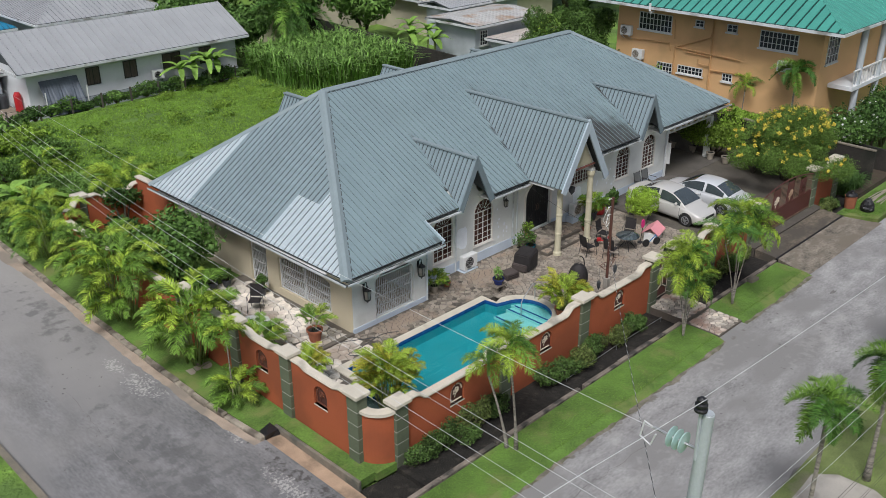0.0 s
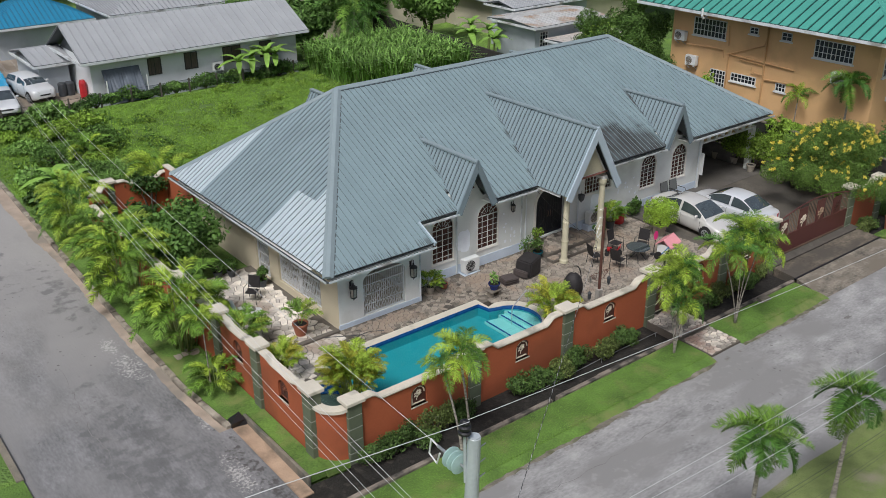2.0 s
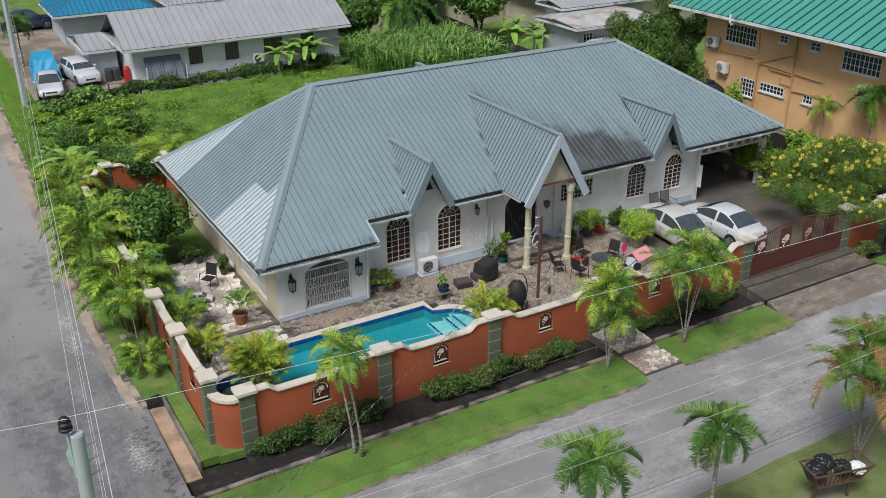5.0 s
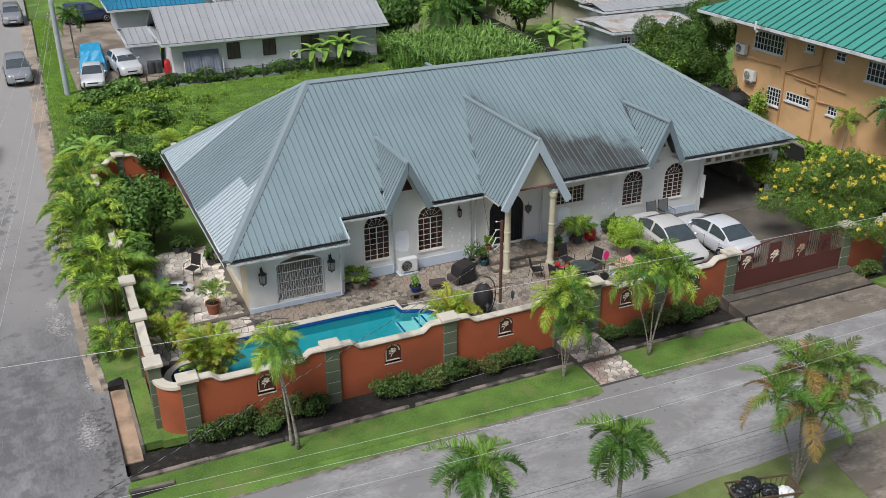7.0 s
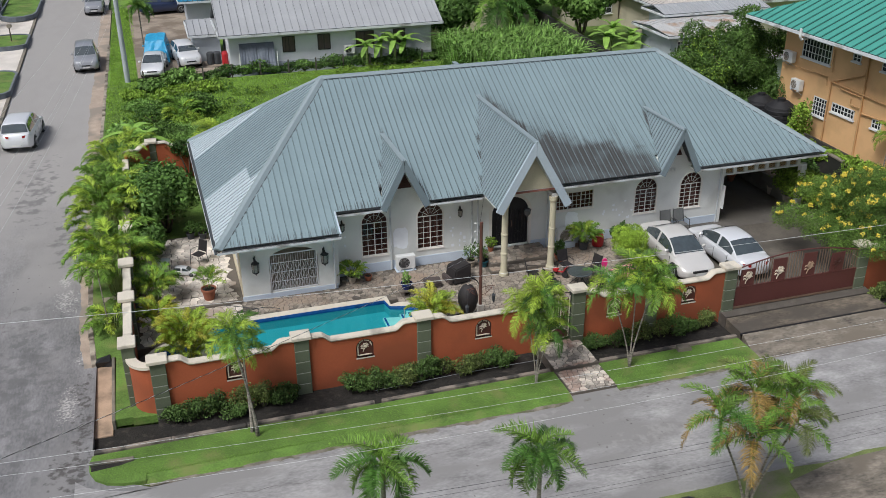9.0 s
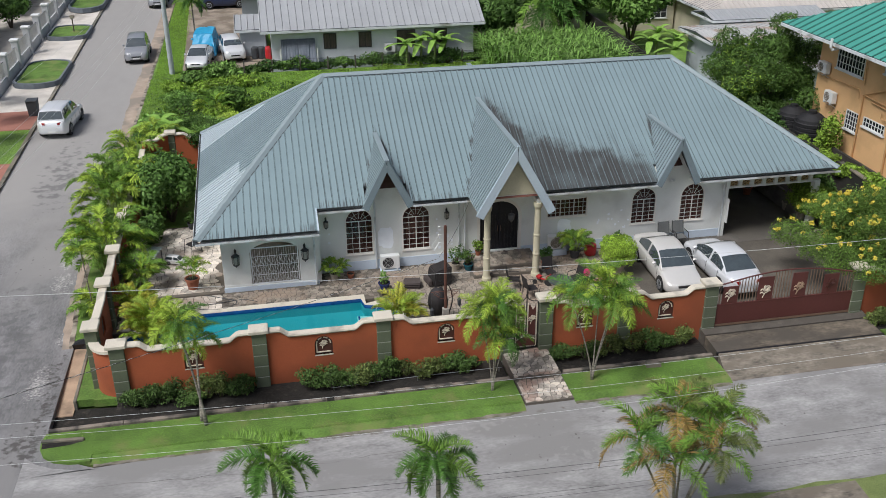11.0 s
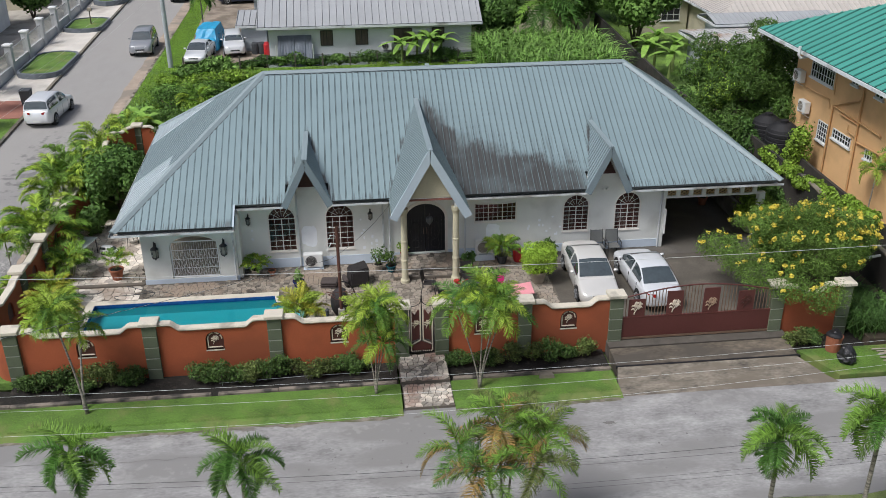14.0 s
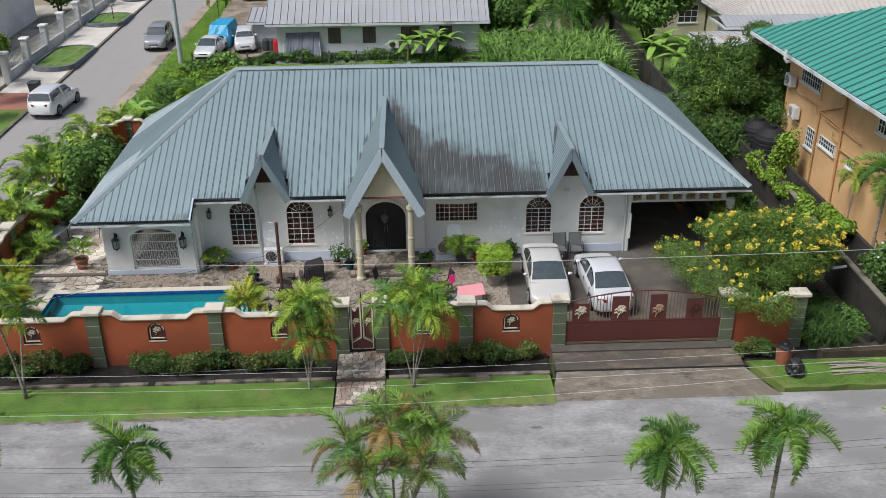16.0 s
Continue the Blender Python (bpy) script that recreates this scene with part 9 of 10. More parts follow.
def far_window(m, u, z, w, h, parent, cols=4, rows=3, sill=True, trim="plastic_white", pane="pane_dark"):
    """Window set in a wall plane: frame, dark panes, bars."""
    win = part("window", bmesh.new(), M[trim], parent, "white-framed barred window" if trim == "plastic_white" else "brown curtained window in a thin dark frame")
    bm = bmesh.new()
    for a, b, c, d in ((0, w, 0, 0.05), (0, w, h - 0.05, h), (0, 0.05, 0, h), (w - 0.05, w, 0, h)):
        box(bm, u + a, u + b, -0.05, 0.02, z + c, z + d, m)
    if sill:
        box(bm, u - 0.08, u + w + 0.08, -0.1, 0.02, z - 0.09, z, m)
    bmesh.ops.recalc_face_normals(bm, faces=bm.faces[:])
    bm.to_mesh(win.data)
    bm.free()
    bm = bmesh.new()
    box(bm, u + 0.04, u + w - 0.04, -0.012, 0.01, z + 0.04, z + h - 0.04, m)
    bmesh.ops.recalc_face_normals(bm, faces=bm.faces[:])
    part("pane", bm, M[pane], win, "dark glass")
    for k in range(1, cols):
        bm = bmesh.new()
        x = u + w * k / cols
        box(bm, x - 0.018, x + 0.018, -0.04, -0.013, z, z + h, m)
        bmesh.ops.recalc_face_normals(bm, faces=bm.faces[:])
        part("window_bar", bm, M[trim], win)
    for k in range(1, rows):
        bm = bmesh.new()
        y = z + h * k / rows
        box(bm, u, u + w, -0.038, -0.014, y - 0.015, y + 0.015, m)
        bmesh.ops.recalc_face_normals(bm, faces=bm.faces[:])
        part("window_bar", bm, M[trim], win)


def hip_building(name, label, x0, x1, y0, y1, z0, ez, rz, wall_mat, roof_mat, over=0.8, ridge="x", inset=None, pitch=0.5, gable=False, gap=0.03, seam="edge_shade"):
    """House block under a ribbed hip or gable roof."""
    b = thing(name, label, "house", "neighbouring houses")
    bm = bmesh.new()
    box(bm, x0, x1, y0, y1, z0 - 0.5, ez - 0.05)
    part("wall", bm, wall_mat, b)
    # The seam colour shows between the sheets as painted rib shade.
    rf = part("roof", bmesh.new(), M[seam], b, "ribbed metal roof")
    a0, a1, c0, c1 = x0 - over, x1 + over, y0 - over, y1 + over
    if ridge == "x":
        ins = inset if inset is not None else (c1 - c0) / 2
        ym = (c0 + c1) / 2
        p, q = (a0 + (0 if gable else ins), ym, rz), (a1 - (0 if gable else ins), ym, rz)
        faces = [([(a0, c0, ez), (a1, c0, ez), q, p], (0, 1, 0.5)), ([(a1, c1, ez), (a0, c1, ez), p, q], (0, -1, 0.5))]
        if not gable:
            faces += [([(a0, c1, ez), (a0, c0, ez), p], (1, 0, 0.5)), ([(a1, c0, ez), (a1, c1, ez), q], (-1, 0, 0.5))]
    else:
        ins = inset if inset is not None else (a1 - a0) / 2
        xm = (a0 + a1) / 2
        p, q = (xm, c0 + (0 if gable else ins), rz), (xm, c1 - (0 if gable else ins), rz)
        faces = [([(a0, c1, ez), (a0, c0, ez), p, q], (1, 0, 0.5)), ([(a1, c0, ez), (a1, c1, ez), q, p], (-1, 0, 0.5))]
        if not gable:
            faces += [([(a0, c0, ez), (a1, c0, ez), p], (0, 1, 0.5)), ([(a1, c1, ez), (a0, c1, ez), q], (0, -1, 0.5))]
    bm = bmesh.new()
    for pts, u in faces:
        deck(bm, pts, 0.12)
    if gable and ridge == "x":
        for x in (x0, x1 - 0.2):
            hexa(bm, [(x, y0, ez - 0.06), (x, y1, ez - 0.06), (x, (y0 + y1) / 2, rz - 0.25)], [(x + 0.2, y0, ez - 0.06), (x + 0.2, y1, ez - 0.06), (x + 0.2, (y0 + y1) / 2, rz - 0.25)])
    bmesh.ops.recalc_face_normals(bm, faces=bm.faces[:])
    bm.to_mesh(rf.data)
    bm.free()
    for pts, u in faces:
        panels(rf, pts, u, pitch, roof_mat, 0.06, 0.06, gap=gap)
    for e0, e1 in (((a0, c0), (a1, c0)), ((a0, c0), (a0, c1)), ((a1, c0), (a1, c1))):
        bm = bmesh.new()
        strip_along(bm, (*e0, ez - 0.2), (*e1, ez - 0.2), 0.12, 0.16)
        part("gutter", bm, M["gutter"], b, "pale gutter")
    return b


ident = pose(0, 0, 0)
# white bungalow behind the vacant lot
bw = hip_building("bungalow", "long white bungalow under a grey ribbed gable roof", -9.0, 6.85, 35.1, 41.1, 1.0, 3.9, 5.85, M["bg_white"], M["sheet_grey"], 0.75, "x", gable=True, pitch=0.55, gap=0.025)
mb2 = pose(0, 35.1, 0)
for u, w in ((-5.02, 0.98), (-2.3, 1.0), (0.7, 1.45), (3.7, 1.0)):
    far_window(mb2, u, 2.2, w, 1.2, bw, 2, 1, False, "wire_dark", "curtain_far")
air_conditioner(0.1, 34.85, 1.75, hang=True)
bm = bmesh.new()
box(bm, -9.25, 6.9, 35.06, 35.09, 0.6, 1.5)
part("plinth_band", bm, M["bg_grey"], bw, "grey wall foot")
M["tarp_grey"] = mat("tarp_grey_blue", (0.12, 0.14, 0.17), 0.6, 0.3, 2, 10, 0.3)
M["tarp_blue"] = mat("tarp_blue", (0.03, 0.32, 0.55), 0.45, 0.2, 2, 10, 0.3)
tp2 = thing("tarpaulin", "grey-blue tarpaulin lean-to at the bungalow corner", "tarpaulin", m=pose(0, 0, 0))
bm = bmesh.new()
nn = 12
for i in range(nn):
    xa, xb = -8.3 + 2.6 * i / nn, -8.3 + 2.6 * (i + 1) / nn
    f = lambda x: 0.12 * math.sin(x * 7)
    hexa(bm, [(xa, 35.0, 3.1), (xb, 35.0, 3.1), (xb, 33.9 + f(xb), 1.0), (xa, 33.9 + f(xa), 1.0)], [(xa, 35.0, 3.07), (xb, 35.0, 3.07), (xb, 33.86 + f(xb), 1.0), (xa, 33.86 + f(xa), 1.0)])
bmesh.ops.recalc_face_normals(bm, faces=bm.faces[:])
bmesh.ops.remove_doubles(bm, verts=bm.verts[:], dist=0.001)
part("sheet", bm, M["tarp_grey"], tp2)
for x in (-8.4, -5.6):
    bm = bmesh.new()
    tube(bm, [(x, 33.9, 0.7), (x, 33.9, 2.6)], 0.04, 6)
    part("post", bm, M["plastic_white"], tp2)
shed = hip_building("shed", "small grey lean-to garage beside the bungalow", -11.4, -9.4, 38.5, 44.0, 1.0, 3.3, 3.9, M["bg_grey"], M["sheet_grey"], 0.35, "x", gable=True)
M["yard_dirt"] = mat("yard_dirt", (0.27, 0.225, 0.175), 0.92, 0.35, 0.8, 18, 0.4, second=(0.17, 0.135, 0.10), second_scale=0.5, second_amount=0.5)
slab("yard_neighbour", [(-15.8, 35.2), (-9.3, 35.2), (-9.3, 62), (-16.4, 62)], 0.03, 0.3, M["yard_dirt"], "pale dirt and concrete yard of the bungalow", "yard")
for x in (-10.4, -9.9):
    tk = thing("water_drum", "dark plastic drum by the garage", "drum", "drums", pose(x + 0.1, 37.6, 1.1))
    bm = bmesh.new()
    lathe(bm, [(0.28, 0), (0.3, 0.1), (0.3, 0.85), (0.26, 0.95)], 14)
    part("body", bm, M["pot_dark"], tk)
rd = thing("red_drum", "red upright gas drum by the bungalow door", "drum", m=pose(-9.3, 36.3, 1.05))
bm = bmesh.new()
lathe(bm, [(0.22, 0), (0.24, 0.1), (0.24, 1.1), (0.16, 1.3)], 14)
part("body", bm, M["red"], rd)
# fence along the lot
fence = thing("wire_fence", "low weedy post and wire fence before the bungalow", "fence")
for k in range(12):
    x = -15.4 + 2.1 * k
    bm = bmesh.new()
    box(bm, x - 0.05, x + 0.05, 33.45, 33.55, 0.8, 2.0)
    part("post", bm, M["concrete"], fence)
for z in (1.3, 1.6, 1.9):
    bm = bmesh.new()
    tube(bm, [(-15.4, 33.5, z), (7.7, 33.5, z)], 0.012, 4)
    part("wire", bm, M["wire_dark"], fence)

# cars near the bungalow and on the side street
gy = lambda y: ground_z(y)
car("white estate car parked in the bungalow yard", pose(-12.1, 38.6, gy(38.6) + 0.03, 0, 0, 8), M["car_white"], style="suv", H=1.5)
car("old white sedan parked under the weeds", pose(-14.55, 36.6, gy(36.6) + 0.03, 0, 0, -6), M["car_white"])
cv = car("sedan under a bright blue car cover", pose(-14.2, 40.6, gy(40.6) + 0.03, 0, 0, -4), M["tarp_blue"], style="suv", H=1.55)
bm = bmesh.new()
hexa(bm, [(-1.0, -2.3, 0.1), (1.0, -2.3, 0.1), (1.0, 2.3, 0.1), (-1.0, 2.3, 0.1)], [(-0.72, -1.3, 1.65), (0.72, -1.3, 1.65), (0.72, 1.5, 1.65), (-0.72, 1.5, 1.65)])
bmesh.ops.subdivide_edges(bm, edges=bm.edges[:], cuts=5, use_grid_fill=True)
for v in bm.verts:
    v.co += Vector((noise.noise(v.co * 2.1), noise.noise(v.co * 2.3 + Vector((5, 0, 0))), noise.noise(v.co * 1.9 + Vector((0, 7, 0))))) * 0.09
part("cover", bm, M["tarp_blue"], cv, "bright blue cover sheet")
car("pale silver parked sport utility car on the side street", pose(-22.75, 23.9, gy(23.9) - 0.10, 0, 0, 176), M["silver"], 4.75, 1.9, 1.74, "suv", "street cars")
car("silver grey sport utility car on the side street", pose(-19.5, 40.2, gy(40.2) - 0.10, 0, 0, 2), M["car_grey"], 4.5, 1.82, 1.72, "suv", "street cars")
car("grey car far along the side street", pose(-19.3, 60, gy(60) - 0.10, 0, 0, 0), M["car_grey"], style="suv", H=1.6, group="street cars")
car("dark blue sport utility car in a far driveway", pose(-13.0, 57.0, gy(57) + 0.05, 0, 0, 95), M["car_blue"], 4.6, 1.85, 1.7, "suv", "far cars")

# far houses
hip_building("far_house", "far house under a bright blue sheet roof", -11.2, -4.4, 49.6, 55.6, 1.6, 4.0, 5.7, M["bg_grey"], M["sheet_blue"], 0.7, pitch=0.4, gap=0.05)
hip_building("far_house", "grey house under a hip sheet roof", -2.6, 7.0, 47, 57, 1.6, 4.5, 6.6, M["bg_grey"], M["sheet_grey"], 0.7, pitch=0.4, gap=0.06)
fh = hip_building("far_house", "grey house under a low rust-streaked sheet roof", 22.5, 29.5, 24.9, 29.4, 0.9, 3.75, 4.0, M["bg_grey"], M["sheet_rust"], 0.6, gable=True)
far_window(pose(0, 24.9, 0), 23.0, 2.0, 0.9, 1.2, fh, 3, 4)
hip_building("far_house", "low annexe under a pale flat sheet roof", 23.4, 29.5, 20.6, 24.0, 0.8, 2.75, 2.85, M["bg_grey"], M["sheet_pale"], 0.4, gable=True)
hip_building("far_house", "house under a blue-grey ribbed sheet roof", 25.2, 34, 30.4, 33.2, 0.9, 4.1, 4.5, M["bg_grey"], M["sheet_grey"], 0.5, gable=True, pitch=0.4)
fh = hip_building("far_house", "cream house under a pale hip sheet roof", 27.2, 44, 34.2, 46, 1.1, 3.9, 6.8, M["bg_cream"], M["sheet_pale"], 0.8, pitch=0.45, gap=0.04)
fh = hip_building("far_house", "cream house wing with a dark window", 22.6, 27.0, 42.0, 47, 1.2, 4.2, 4.9, M["bg_cream"], M["sheet_grey"], 0.5, gable=True)
far_window(pose(0, 42.0, 0), 24.6, 1.9, 1.7, 1.5, fh, 3, 3)
hip_building("far_house", "cream house among far trees", 10, 20, 56, 64, 1.8, 5.0, 6.8, M["bg_cream"], M["sheet_pale"], 0.7)
bm = bmesh.new()
box(bm, 8.0, 18.5, 43.0, 43.25, 0.8, 3.3)
tagged(part("boundary_wall", bm, M["bg_cream"]), "stained cream boundary wall behind the cane", "wall", kind="structure")

# ochre two-storey house with green roof
gh = hip_building("ochre_house", "two-storey ochre house under a green ribbed hip roof", 22.0, 38.0, -3.1, 11.2, 0.3, 7.62, 11.6, M["bg_orange"], M["sheet_green"], 1.75, "x", pitch=0.62, gap=0.1, seam="green_seam_shade")
mside = Matrix(((0, 1, 0, 22.0), (-1, 0, 0, 0), (0, 0, 1, 0), (0, 0, 0, 1)))
for y1, z, w, h, c, rws in ((9.5, 5.7, 2.5, 1.15, 9, 3), (5.31, 6.4, 0.62, 0.44, 2, 2), (3.08, 6.37, 0.7, 0.5, 2, 2), (0.85, 5.75, 2.45, 1.08, 9, 3), (7.85, 2.68, 1.17, 1.08, 5, 4), (6.28, 3.27, 1.85, 0.53, 7, 2), (3.03, 3.28, 0.7, 0.52, 3, 2)):
    far_window(mside, -y1, z, w, h, gh, c, rws)
mfront = pose(0, -3.1, 0)
far_window(mfront, 22.6, 5.2, 1.6, 1.9, gh, 4, 4)
for y, z in ((-1.05, 4.55), (9.25, 3.7), (10.3, 5.15)):
    air_conditioner(21.75, y, z, -90, dark=False, hang=True)
M["bg_pipe"] = wall_paint("pipe_ochre", (0.58, 0.34, 0.15))
def pipe(pts, r=0.038):
    bm = bmesh.new()
    tube(bm, [(21.9, y, z) for y, z in pts], r, 8)
    part("drain_pipe", bm, M["bg_pipe"], gh, "ochre painted drain pipe")
pipe([(4.0, 7.0), (3.9, 0.4)], 0.055)
pipe([(6.58, 4.9), (4.1, 5.86), (4.0, 6.3)])
pipe([(6.58, 4.9), (6.6, 0.4)], 0.05)
pipe([(6.45, 4.9), (3.95, 4.82), (1.9, 4.75)])
pipe([(5.77, 4.71), (3.9, 4.67)])
pipe([(3.85, 3.83), (0.95, 3.95)])
pipe([(4.8, 4.4), (4.8, 4.1), (3.9, 4.05)], 0.028)
pipe([(6.75, 6.66), (6.65, 5.42)], 0.03)
pipe([(9.9, 5.0), (7.0, 5.1), (6.9, 4.6)], 0.03)
bm = bmesh.new()
tube(bm, [(20.6, 7.6, 7.25), (20.22, 7.6, 7.2), (20.12, 7.6, 7.35), (20.12, 7.6, 7.8)], 0.075, 10)
part("roof_vent", bm, M["plastic_white"], gh, "white roof vent pipe")
# balcony posts at its street end
for x in (24.5, 27.5, 30.5):
    bm = bmesh.new()
    tube(bm, [(x, -4.4, 0), (x, -4.4, 7.4)], 0.2, 12)
    part("porch_post", bm, M["bg_grey"], gh, "grey round porch post")
bm = bmesh.new()
box(bm, 23.5, 38, -4.6, -3.1, 3.7, 3.95)
part("balcony", bm, M["bg_white"], gh)
for k in range(30):
    bm = bmesh.new()
    x = 23.6 + k * 0.48
    box(bm, x - 0.02, x + 0.02, -4.55, -4.51, 3.95, 4.85)
    part("baluster", bm, M["plastic_white"], gh)
bm = bmesh.new()
box(bm, 23.5, 38, -4.58, -4.48, 4.85, 4.92)
part("handrail", bm, M["plastic_white"], gh)
# tanks and side lane
M["fence_dark"] = mat("old_fence_wall", (0.038, 0.033, 0.028), 0.9, 0.45, 0.8, 12, 0.4, second=(0.018, 0.02, 0.014), second_scale=0.6, second_amount=0.5)
M["tank"] = mat("tank_plastic", (0.012, 0.012, 0.014), 0.7, 0.3)
for x, y, r, h in ((20.65, 9.0, 0.92, 1.75), (20.6, 10.85, 0.86, 1.6)):
    tk = thing("water_tank", "black ribbed plastic water tank", "water tank", "water tanks", pose(x, y, 1.55))
    bm = bmesh.new()
    prof = [(r * 0.96, 0)]
    for k in range(5):
        prof += [(r, 0.05 + h * 0.7 * k / 5), (r, 0.05 + h * 0.7 * (k + 0.7) / 5), (r * 0.95, 0.05 + h * 0.7 * (k + 0.85) / 5)]
    prof += [(r * 0.9, h * 0.8), (r * 0.45, h * 0.97), (r * 0.25, h * 0.98), (r * 0.25, h * 1.06), (0.02, h * 1.08)]
    lathe(bm, prof, 22)
    part("body", bm, M["tank"], tk)
    bm = bmesh.new()
    lathe(bm, [(r * 1.05, -1.55), (r * 1.05, 0.0)], 16)
    part("plinth", bm, M["fence_dark"], tk)
M["bld_brown"] = mat("leaf_litter", (0.06, 0.045, 0.03), 0.95, 0.4, 1.5, 15, 0.6)
bm = bmesh.new()
pts = [(18.9, -8.2), (19.05, -3), (19.5, 4), (19.3, 12), (18.4, 20), (18.7, 42)]
for (xa, ya), (xb, yb) in zip(pts, pts[1:]):
    strip_along(bm, (xa, ya, ground_z(ya) - 0.4), (xb, yb, ground_z(yb) - 0.4), 0.16, 2.35 if ya < 11 else 1.95)
bw_lane = tagged(part("boundary_wall", bm, M["fence_dark"]), "dark mossy boundary wall beside the carport", "wall", kind="structure")
bm = bmesh.new()
for (xa, ya), (xb, yb) in zip(pts[:2], pts[1:3]):
    strip_along(bm, (xa, ya, ground_z(ya) + 1.952), (xb, yb, ground_z(yb) + 1.952), 0.24, 0.07)
part("coping", bm, M["kerb"], bw_lane, "weathered wall coping")
bm = bmesh.new()
tube(bm, [(18.3, -4.6, 1.75), (19.0, -4.5, 1.78)], 0.06, 10)
part("outlet_pipe", bm, M["plastic_white"], bw_lane, "short white outlet pipe")
bm = bmesh.new()
strip_along(bm, (20.9, -9.0, -0.4), (20.9, 7, 0.0), 0.16, 1.9)
tagged(part("boundary_wall", bm, M["fence_dark"]), "dark stained wall of the ochre house", "wall", kind="structure")
slab("side_lane", [(16.5, -8.6), (21.95, -8.6), (21.95, 12), (26, 12), (26, 22), (16.5, 22)], 0.30, 0.7, M["bld_brown"], "narrow littered lane between the houses", "ground", follow=False)

# left side of the side street: garden walls, gates, drive mouths
M["render_grey"] = wall_paint("garden_wall_grey", (0.52, 0.53, 0.53))
M["brick_pave"] = mat("brick_paving", (0.34, 0.15, 0.11), 0.85, 0.2, 2, 20, 0.3)
lw = thing("street_wall", "pale grey garden wall with pillars and railings", "wall", "street walls")
for k in range(9):
    y = 30 + 4.2 * k
    bm = bmesh.new()
    box(bm, -28.4, -27.9, y - 0.25, y + 0.25, gy(y) - 0.2, gy(y) + 2.1)
    bevel(bm, 0.03)
    part("pillar", bm, M["render_grey"], lw)
    bm = bmesh.new()
    box(bm, -28.48, -27.82, y - 0.33, y + 0.33, gy(y) + 2.1, gy(y) + 2.25)
    bevel(bm, 0.03)
    part("cap", bm, M["plastic_white"], lw)
    if k < 8:
        bm = bmesh.new()
        box(bm, -28.25, -28.05, y + 0.25, y + 3.95, gy(y) - 0.2, gy(y) + 0.75)
        part("base_wall", bm, M["render_grey"], lw)
        for q in range(16):
            bm = bmesh.new()
            yy = y + 0.45 + q * 0.22
            box(bm, -28.17, -28.13, yy - 0.012, yy + 0.012, gy(y) + 0.75, gy(y) + 1.8)
            part("railing_bar", bm, M["rim"], lw)
        bm = bmesh.new()
        box(bm, -28.18, -28.12, y + 0.25, y + 3.95, gy(y) + 1.75, gy(y) + 1.8)
        part("rail", bm, M["rim"], lw)
M["kerb_paint"] = mat("kerb_paint_grey", (0.13, 0.15, 0.17), 0.7, 0.3, 2, 15, 0.2)
M["pavement_pale"] = mat("pavement_pale", (0.60, 0.56, 0.50), 0.88, 0.2, 0.7, 25, 0.2, second=(0.45, 0.41, 0.36), second_scale=0.4, second_amount=0.35)
ribbon("pavement_left", [(y, -27.9, -24.4) for y in (26, 32, 38, 44, 52, 64)], 0.02, 0.3, M["pavement_pale"], "pale concrete drive mouths across the side street", "pavement")
for k, (ya, yb) in enumerate(((32.6, 39.6), (46.4, 51.2), (57, 70))):
    o = [(-26.2 + 1.55 * math.cos(2 * math.pi * q / 24), (ya + yb) / 2 + (yb - ya) / 2 * math.sin(2 * math.pi * q / 24)) for q in range(24)]
    o = [(-26.0 + max(-1.5, min(1.5, (x + 26.2) * 1.6)), y) for x, y in o]
    gp = slab("lawn_kerbed", o, 0.16, 0.3, M["grass"], "kerbed patch of street lawn", "lawn")
    bm = bmesh.new()
    i2 = [(-26.0 + (x + 26.0) * 1.1, (ya + yb) / 2 + (y - (ya + yb) / 2) * 1.07) for x, y in o]
    zz = gy((ya + yb) / 2)
    ring(bm, i2, o, zz - 0.1, zz + 0.3)
    tagged(part("kerb_ring", bm, M["kerb_paint"]), "dark painted kerb round the lawn patch", "kerb", kind="structure")
slab("pavement_brick", [(-27.9, 23.5), (-24.5, 23.5), (-24.5, 27.3), (-27.9, 27.3)], 0.03, 0.3, M["brick_pave"], "reddish paved drive mouth", "pavement")
slab("pavement_brick_near", [(-27.9, 13.5), (-24.5, 13.5), (-24.5, 17.5), (-27.9, 17.5)], 0.03, 0.3, M["brick_pave"], "reddish paved drive mouth near the corner", "pavement")
slab("lawn_left", [(-60, -2), (-24.42, -2), (-24.42, 26), (-60, 26)], 0.0, 0.3, M["field"], "rough grass across the side street", "lawn")
ribbon("kerb_left", [(y, -24.6, -24.38) for y in (-2, 10, 20, 30, 45, 64)], 0.04, 0.3, M["kerb"], "stone kerb across the side street", "kerb")
slab("yard_left", [(-60, 26), (-28.3, 26), (-28.3, 75), (-60, 75)], 0.02, 0.3, M["concrete_light"], "paved yards behind the street wall", "yard")
hip_building("far_house", "pale grey house behind the street wall", -46, -33, 36, 50, 1.0, 5.0, 7.0, M["bg_white"], M["sheet_grey"], 0.8, "y")
hip_building("far_house", "pale house further along the side street", -46, -33, 56, 70, 1.6, 5.2, 7.2, M["bg_cream"], M["sheet_grey"], 0.8, "y")
mbx = thing("mailbox", "small brown mailbox on a post in the kerbed lawn", "mailbox", m=pose(-25.7, 49.0, gy(49) + 0.16))
bm = bmesh.new()
tube(bm, [(0, 0, -0.05), (0, 0, 1.15)], 0.05, 8)
part("post", bm, M["bark"], mbx)
bm = bmesh.new()
box(bm, -0.16, 0.22, -0.14, 0.14, 1.12, 1.42)
bevel(bm, 0.04, 2)
part("box", bm, M["pot_stone"], mbx)
